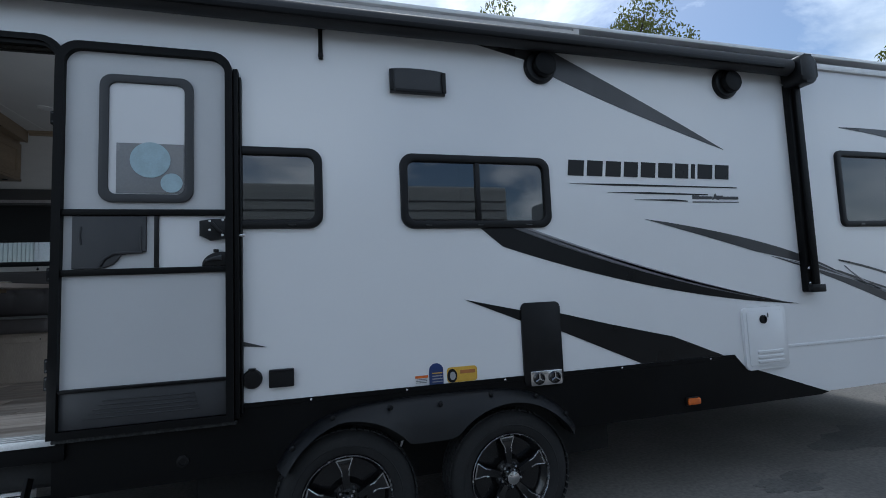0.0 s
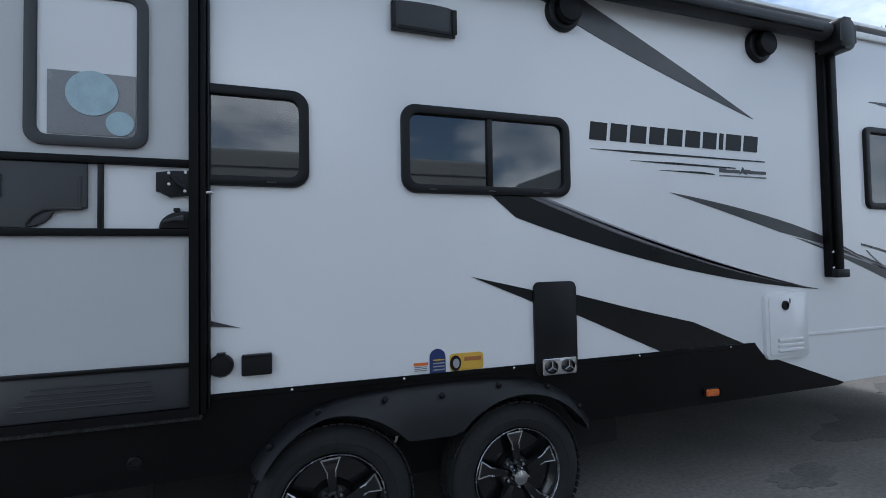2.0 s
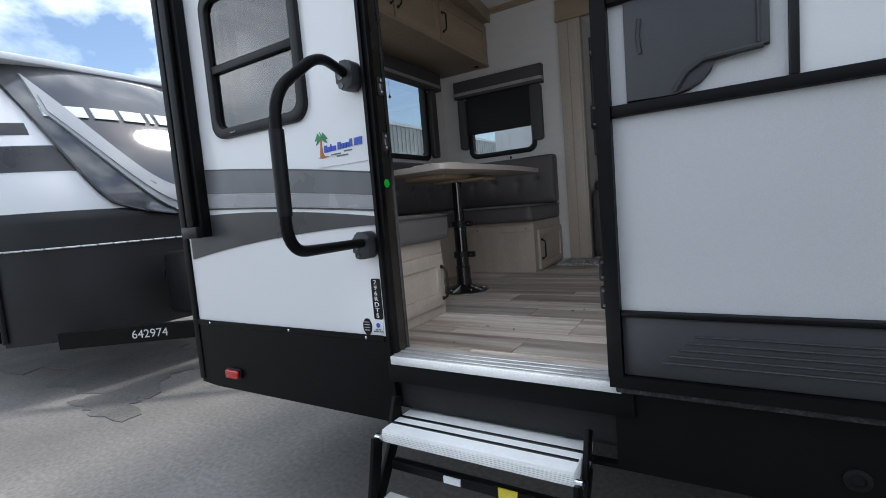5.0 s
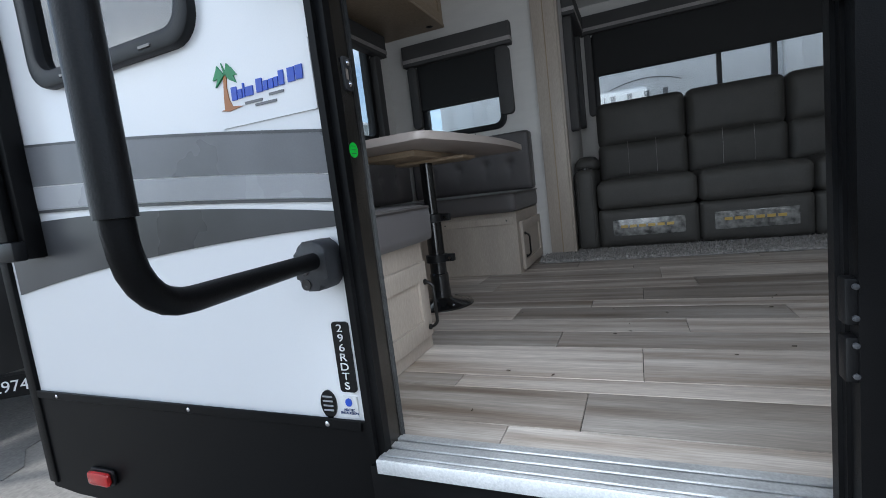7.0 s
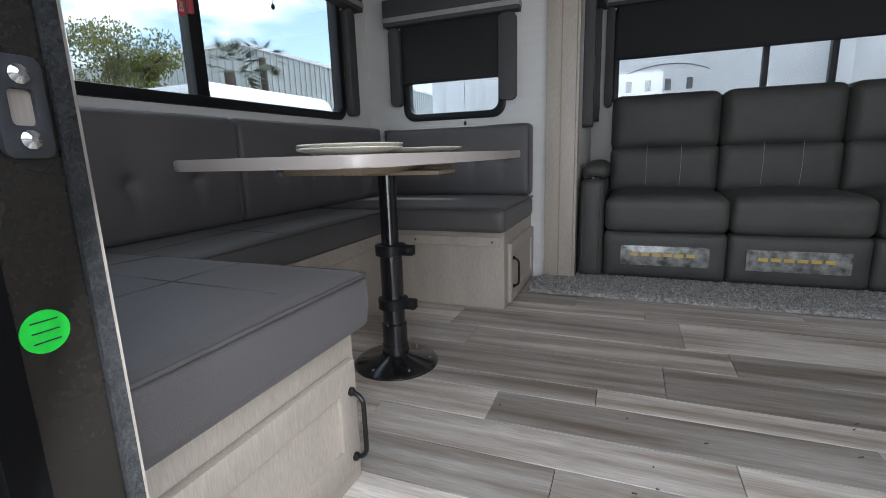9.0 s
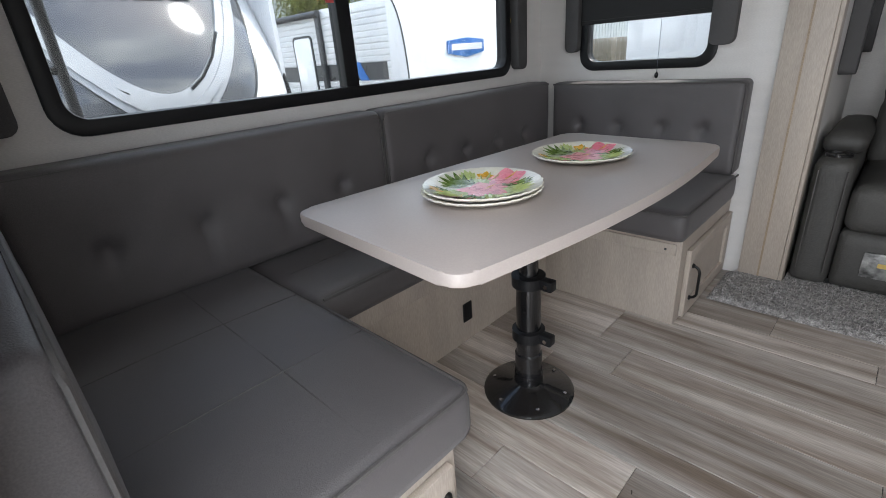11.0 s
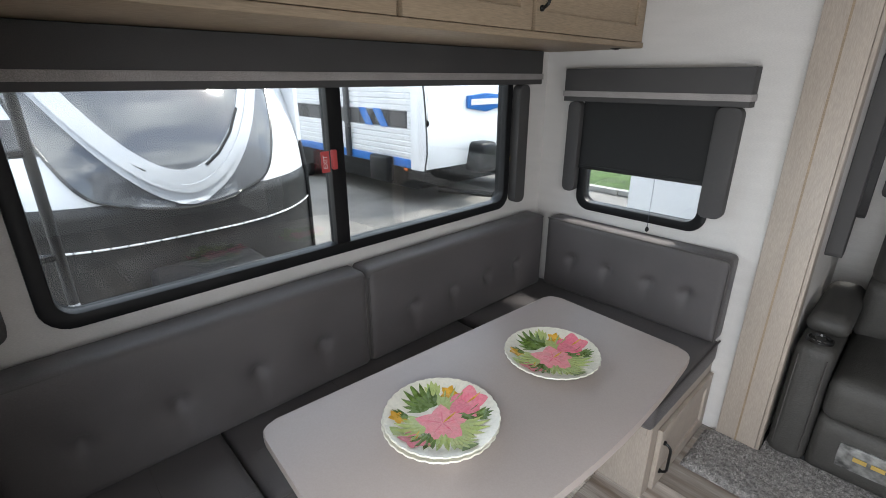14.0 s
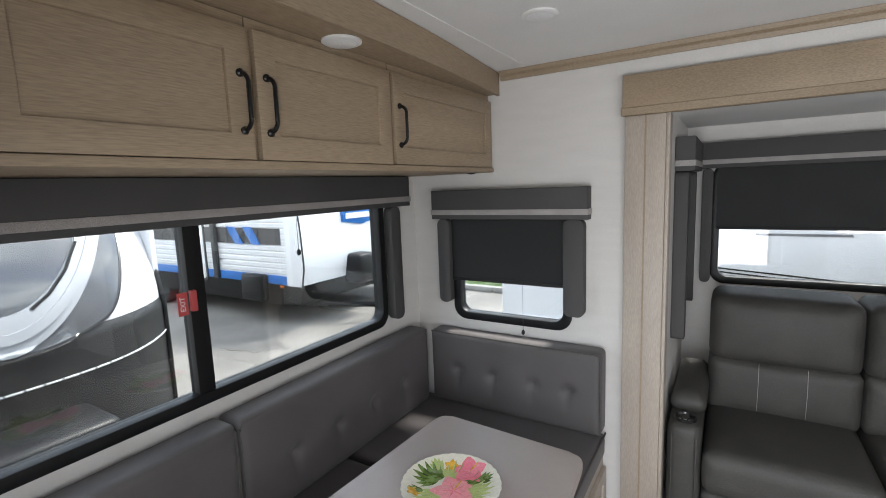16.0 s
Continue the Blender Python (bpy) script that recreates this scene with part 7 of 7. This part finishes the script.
# trailer ahead, its tail wall with a ladder
ah = empty("travel_trailer", (10.5, 2.2, 0), "white trailer parked ahead with a black ladder and roof unit", "travel trailer", "parked trailers")
part("wall", box(7.75, 14.0, 0.85, 3.42, 0.82, 3.02, 0.05, 3), M_white, ah)
part("skirt", box(7.77, 14.0, 0.88, 3.40, 0.50, 0.818), M_skirt, ah)
part("roof_unit", box(8.1, 9.0, 1.7, 2.9, 3.02, 3.22, 0.06, 3), M_blackplastic, ah, "black roof unit")
part("marker_lamp", box(7.735, 7.749, 2.98, 3.08, 2.86, 2.90, 0.006), M_red, ah)
lad = part("ladder_rail", tube([(7.66, 2.70, 0.95), (7.66, 2.70, 3.12), (7.80, 2.70, 3.18)], 0.014, 8), M_blackmetal, ah)
part("ladder_rail", tube([(7.66, 2.34, 0.95), (7.66, 2.34, 3.12), (7.80, 2.34, 3.18)], 0.014, 8), M_blackmetal, ah)
for k in range(7):
    part("ladder_rung", tube([(7.66, 2.34, 1.1 + 0.29 * k), (7.66, 2.70, 1.1 + 0.29 * k)], 0.012, 8), M_blackmetal, ah)
for y in (3.08, 2.93):
    part("lettering_bar", box(7.742, 7.749, y, y + 0.12, 1.42, 1.53), M_decal_black, ah, "black bar of the maker's lettering")
for x in (10.2, 11.1):
    for y in (0.95, 3.10):
        part("tyre", lathe([(0.18, 0.0), (0.30, -0.02), (0.34, 0.0), (0.34, 0.18), (0.30, 0.20), (0.18, 0.18)], (x, y, 0.34), "y", 28), M_tyre, ah)
part("lettering_block", box(7.743, 7.749, 2.85, 3.2, 1.26, 1.285), M_decal_dark, ah, "small dark line of lettering")
part("pin_line", box(7.743, 7.749, 2.75, 3.3, 1.375, 1.383), M_decal_black, ah)

# row across the lane, seen mirrored in the windows
for x0, x1, lab in ((-3.5, 4.2, "grey ribbed trailer across the lane with dark windows"), (6.0, 13.5, "grey ribbed trailer further along the lane with dark windows")):
    op = empty("travel_trailer", ((x0 + x1) / 2, -5.9, 0), lab, "travel trailer", "parked trailers")
    part("wall", box(x0, x1, -7.2, -4.7, 0.80, 3.55, 0.08, 3), M_building, op)
    part("skirt", box(x0 + 0.05, x1 - 0.05, -7.15, -4.69, 0.50, 0.798), M_skirt, op)
    for u in (0.15, 0.45, 0.75):
        xx = x0 + (x1 - x0) * u
        part("window", prism(rrect(xx, xx + 0.9, 1.75, 2.35, 0.06), "y", -4.70, -4.675, bev=0.006), M_rimblack, op, "dark window")
    part("entry_door", prism(rrect(x0 + 2.3, x0 + 3.0, 0.9, 2.8, 0.08), "y", -4.70, -4.665, bev=0.008), M_decal_grey, op, "grey side door")
    for k in range(12):
        part("siding_rib", box(x0 + 0.1, x1 - 0.1, -4.70, -4.685, 1.0 + 0.2 * k, 1.02 + 0.2 * k), M_decal_grey, op)
    for u in (0.52, 0.64):
        part("tyre", lathe([(0.18, 0.0), (0.30, 0.01), (0.34, -0.02), (0.34, -0.18), (0.30, -0.20), (0.18, -0.18)], (x0 + (x1 - x0) * u, -4.70, 0.34), "y", 24), M_tyre, op)

# ---- building, fence, lawn ----
bl = empty("metal_building", (-34, 34, 0), "grey ribbed metal warehouse beyond the lot", "building")
part("wall", box(-46, -24, 26, 60, 0, 8.4), M_building, bl)
for k in range(56):
    part("rib", box(-23.998, -23.94, 26.2 + 0.6 * k, 26.32 + 0.6 * k, 0, 8.4), M_building, bl)
for k in range(36):
    part("rib", box(-45.8 + 0.6 * k, -45.68 + 0.6 * k, 25.94, 25.998, 0, 8.4), M_building, bl)
part("roof_trim", box(-46.1, -23.9, 25.9, 60.1, 8.4, 8.62), M_siding, bl)
tp = empty("blue_shed_roof", (-11.5, 15.2, 0), "blue tarpaulin shelter behind the trailers", "shelter")
part("canvas", prism([(13.9, 2.45), (14.9, 3.25), (15.9, 2.45)], "x", -14.4, -11.8, bev=0.05), M_blue, tp)
for x in (-14.3, -11.9):
    for y in (14.0, 15.8):
        part("post", tube([(x, y, 0), (x, y, 2.5)], 0.04, 8), M_alu, tp)
gr = bmesh.new()
gv2 = [gr.verts.new(p) for p in ((-30, 12.3, 0.05), (10, 12.3, 0.05), (10, 19, 0.05), (-30, 19, 0.05))]
gr.faces.new(gv2)
obj("lawn", gr, M_grass, None, "strip of green lawn beside the lot", "lawn", "structure")
kb = empty("kerb", (-10, 12.2, 0), "pale concrete kerb along the lawn", "kerb", kind="structure")
for k in range(20):
    part("kerb_stone", box(-30 + 2 * k + 0.01, -28 + 2 * k - 0.01, 12.12, 12.29, 0, 0.12, 0.02), mat("concrete", (0.42, 0.41, 0.38), 0.85, scale=3, var=0.1, fine=60, fvar=0.12, bump=0.2), kb)
fe = empty("wood_fence", (-10, 18, 0), "weathered wooden board fence behind the lawn", "fence")
fm = mat("weathered_fence_board", (0.36, 0.29, 0.22), 0.8, scale=4, var=0.2, fine=40, fvar=0.2, bump=0.2, stretch=(6, 6, 0.5), per=0.12)
bmf = box(-0.07, 0.07, -0.012, 0.012, 0, 1.9, 0.004, 1)
mef = bpy.data.meshes.new("fence_board")
bmf.to_mesh(mef)
bmf.free()
mef.materials.append(fm)
for k in range(120):
    o = new("fence_board", mef)
    o.parent = fe
    o.matrix_parent_inverse = fe.matrix_basis.inverted()
    o.matrix_basis = Matrix.Translation((-22 + 0.15 * k, 18.0, 0.0))
for z in (0.4, 1.5):
    part("rail", box(-22.1, -3.9, 18.02, 18.07, z, z + 0.09), fm, fe)

# ---- trees ----
def tree(x, y, h, spread, seed, n, label, leaf=0.22):
    rnd = random.Random(seed)
    e = empty("tree", (x, y, 0), label, "tree", "trees round the lot")
    tm = bmesh.new()
    th_ = h * 0.42
    tube([(x, y, 0), (x + 0.1, y, th_ * 0.5), (x, y + 0.1, th_), (x + 0.1, y, h * 0.72)], [0.26, 0.20, 0.15, 0.05], 9, bm=tm)
    tips = []
    for k in range(11):
        a, r = rnd.uniform(0, 6.28), spread * rnd.uniform(0.45, 0.95)
        z0 = th_ * rnd.uniform(0.7, 1.2)
        z1 = h * rnd.uniform(0.55, 0.97)
        p1 = Vector((x + r * math.cos(a), y + r * math.sin(a), z1 - 0.25 * r))
        mid = Vector((x, y, z0)).lerp(p1, 0.5) + Vector((0, 0, 0.5))
        tube([(x, y, z0), mid, p1], [0.09, 0.06, 0.02], 6, bm=tm)
        tips += [(p1, 1.0), (mid.lerp(p1, 0.5), 0.8), (mid, 0.5)]
    tips += [(Vector((x + rnd.uniform(-1, 1) * spread * 0.5, y + rnd.uniform(-1, 1) * spread * 0.5, h * rnd.uniform(0.7, 0.97))), 0.9) for _ in range(9)]
    part("trunk", tm, M_bark, e)
    verts, faces = [], []
    for _ in range(n):
        c, s = rnd.choice(tips)
        rr = spread * 0.34 * s
        while True:
            d = Vector((rnd.uniform(-1, 1), rnd.uniform(-1, 1), rnd.uniform(-1, 1)))
            if d.length < 1:
                break
        p = c + Vector((d.x * rr, d.y * rr, d.z * rr * 0.62))
        q = Euler((rnd.uniform(0, 6.28), rnd.uniform(0, 6.28), rnd.uniform(0, 6.28))).to_matrix()
        l, w = leaf * rnd.uniform(0.6, 1.3), leaf * 0.42
        i = len(verts)
        verts += [p + q @ Vector(v) for v in ((-l / 2, 0, 0), (0, w / 2, 0.02), (l / 2, 0, 0), (0, -w / 2, 0.02))]
        faces.append((i, i + 1, i + 2, i + 3))
    me = bpy.data.meshes.new("crown")
    me.from_pydata(verts, [], faces)
    me.materials.append(M_leaf)
    c = new("crown", me)
    c.parent = e
    c.matrix_parent_inverse = e.matrix_basis.inverted()
    c["kind"] = "stuff"
    return e


tree(17.5, 8.2, 7.9, 3.6, 1, 30000, "broad olive-green oak with an uneven crown", 0.15)
tree(15.8, 10.8, 7.2, 3.1, 12, 26000, "broad olive-green oak with an uneven crown", 0.13)
tree(19.5, 3.5, 7.6, 3.0, 6, 20000, "broad olive-green oak with an uneven crown", 0.15)
tree(10.6, 15.0, 11.2, 3.0, 2, 20000, "tall oak top showing above the roof line", 0.16)
tree(6.6, 16.0, 11.9, 2.0, 3, 9000, "slender tree top showing above the roof line", 0.16)
tree(-17.5, 13.6, 6.2, 2.6, 4, 9000, "sparse pale green tree behind the trailers", 0.14)
tree(-22.0, 9.5, 7.0, 2.6, 5, 8000, "sparse pale green tree behind the trailers", 0.14)


def palm(x, y, h, seed):
    rnd = random.Random(seed)
    e = empty("palm_tree", (x, y, 0), "cabbage palm with a dense round head of fan leaves", "palm tree", "palms")
    part("trunk", tube([(x, y, 0), (x + 0.1, y, h * 0.5), (x, y, h)], [0.22, 0.19, 0.20], 10), M_bark, e)
    verts, faces = [], []
    for k in range(34):
        a, b = rnd.uniform(0, 6.28), rnd.uniform(-0.7, 1.35)
        d = Vector((math.cos(a) * math.cos(b), math.sin(a) * math.cos(b), math.sin(b)))
        hub = Vector((x, y, h)) + d * 0.85
        side = d.cross(Vector((0, 0, 1)))
        side = side.normalized() if side.length > 0.01 else Vector((1, 0, 0))
        for f in range(13):
            g = (f - 6) / 6 * 1.25
            q = d * math.cos(g) + side * math.sin(g) + Vector((0, 0, -0.25))
            t = side * 0.03
            i = len(verts)
            verts += [hub - t, hub + t, hub + q * 0.8]
            faces.append((i, i + 1, i + 2))
    me = bpy.data.meshes.new("crown")
    me.from_pydata(verts, [], faces)
    me.materials.append(M_palmleaf)
    c = new("crown", me)
    c.parent = e
    c.matrix_parent_inverse = e.matrix_basis.inverted()
    c["kind"] = "stuff"


palm(-16.0, 16.9, 4.9, 8)
palm(-21.5, 25.0, 7.2, 9)

# ---- damp patches on the asphalt ----
rnd = random.Random(21)
lay = 0.003
for cx, cy, r in ((4.6, 2.9, 0.40), (6.1, 3.3, 0.45), (3.9, 1.9, 0.14), (4.4, 1.45, 0.12), (3.3, 1.7, 0.09), (3.0, 2.45, 0.16), (6.5, 1.9, 0.28), (5.3, 0.9, 0.2), (-7.9, 7.4, 0.35), (-5.7, 3.3, 0.60), (-6.9, 3.6, 0.75), (-4.95, 2.75, 0.24), (-3.02, 2.17, 0.07), (-8.4, 3.4, 0.8), (-5.5, 7.6, 0.22)):
    lay += 0.0003
    pts = []
    ph = [rnd.uniform(0, 6.28) for _ in range(5)]
    for k in range(40):
        a = 2 * math.pi * k / 40
        q = r * (1 + 0.22 * math.sin(2 * a + ph[0]) + 0.16 * math.sin(3 * a + ph[1]) + 0.12 * math.sin(5 * a + ph[2]) + 0.10 * math.sin(9 * a + ph[3]) + 0.06 * math.sin(14 * a + ph[4]))
        pts.append((cx + 1.5 * q * math.cos(a), cy + 0.8 * q * math.sin(a)))
    obj("damp_patch", prism(pts, "z", -0.01, lay), M_wet, bpy.data.objects["ground"], smooth=0)
for x, lab in ((-2.75, "dark steel stabiliser jack under the tail"), (4.4, "dark steel stabiliser jack under the nose")):
    jk = empty("stabiliser_jack", (x, 4.2, 0), lab, "jack")
    part("leg", tube([(x + 0.3, 4.4, 0.6), (x, 4.2, 0.03)], 0.022, 8), M_blackmetal, jk)
    part("foot", box(x - 0.1, x + 0.1, 4.12, 4.28, 0.0, 0.03, 0.006), M_blackmetal, jk)

# ---- ladder on the tail wall ----
ld = empty("roof_ladder", (-3.17, 2.7, 1.2), "silver tube roof ladder bolted to the tail wall", "ladder")
for y in (2.86, 2.52):
    part("rail", tube([(-3.17, y, 1.15), (-3.17, y, 2.98), (-3.10, y, 3.06)], 0.014, 10), M_slider, ld)
    for z in (1.72, 2.60):
        part("standoff", box(-3.172, -3.0815, y - 0.014, y + 0.014, z - 0.012, z + 0.012, 0.003), M_alu, ld)
for k in range(6):
    part("rung", tube([(-3.17, 2.52, 1.30 + 0.29 * k), (-3.17, 2.86, 1.30 + 0.29 * k)], 0.012, 8), M_slider, ld)
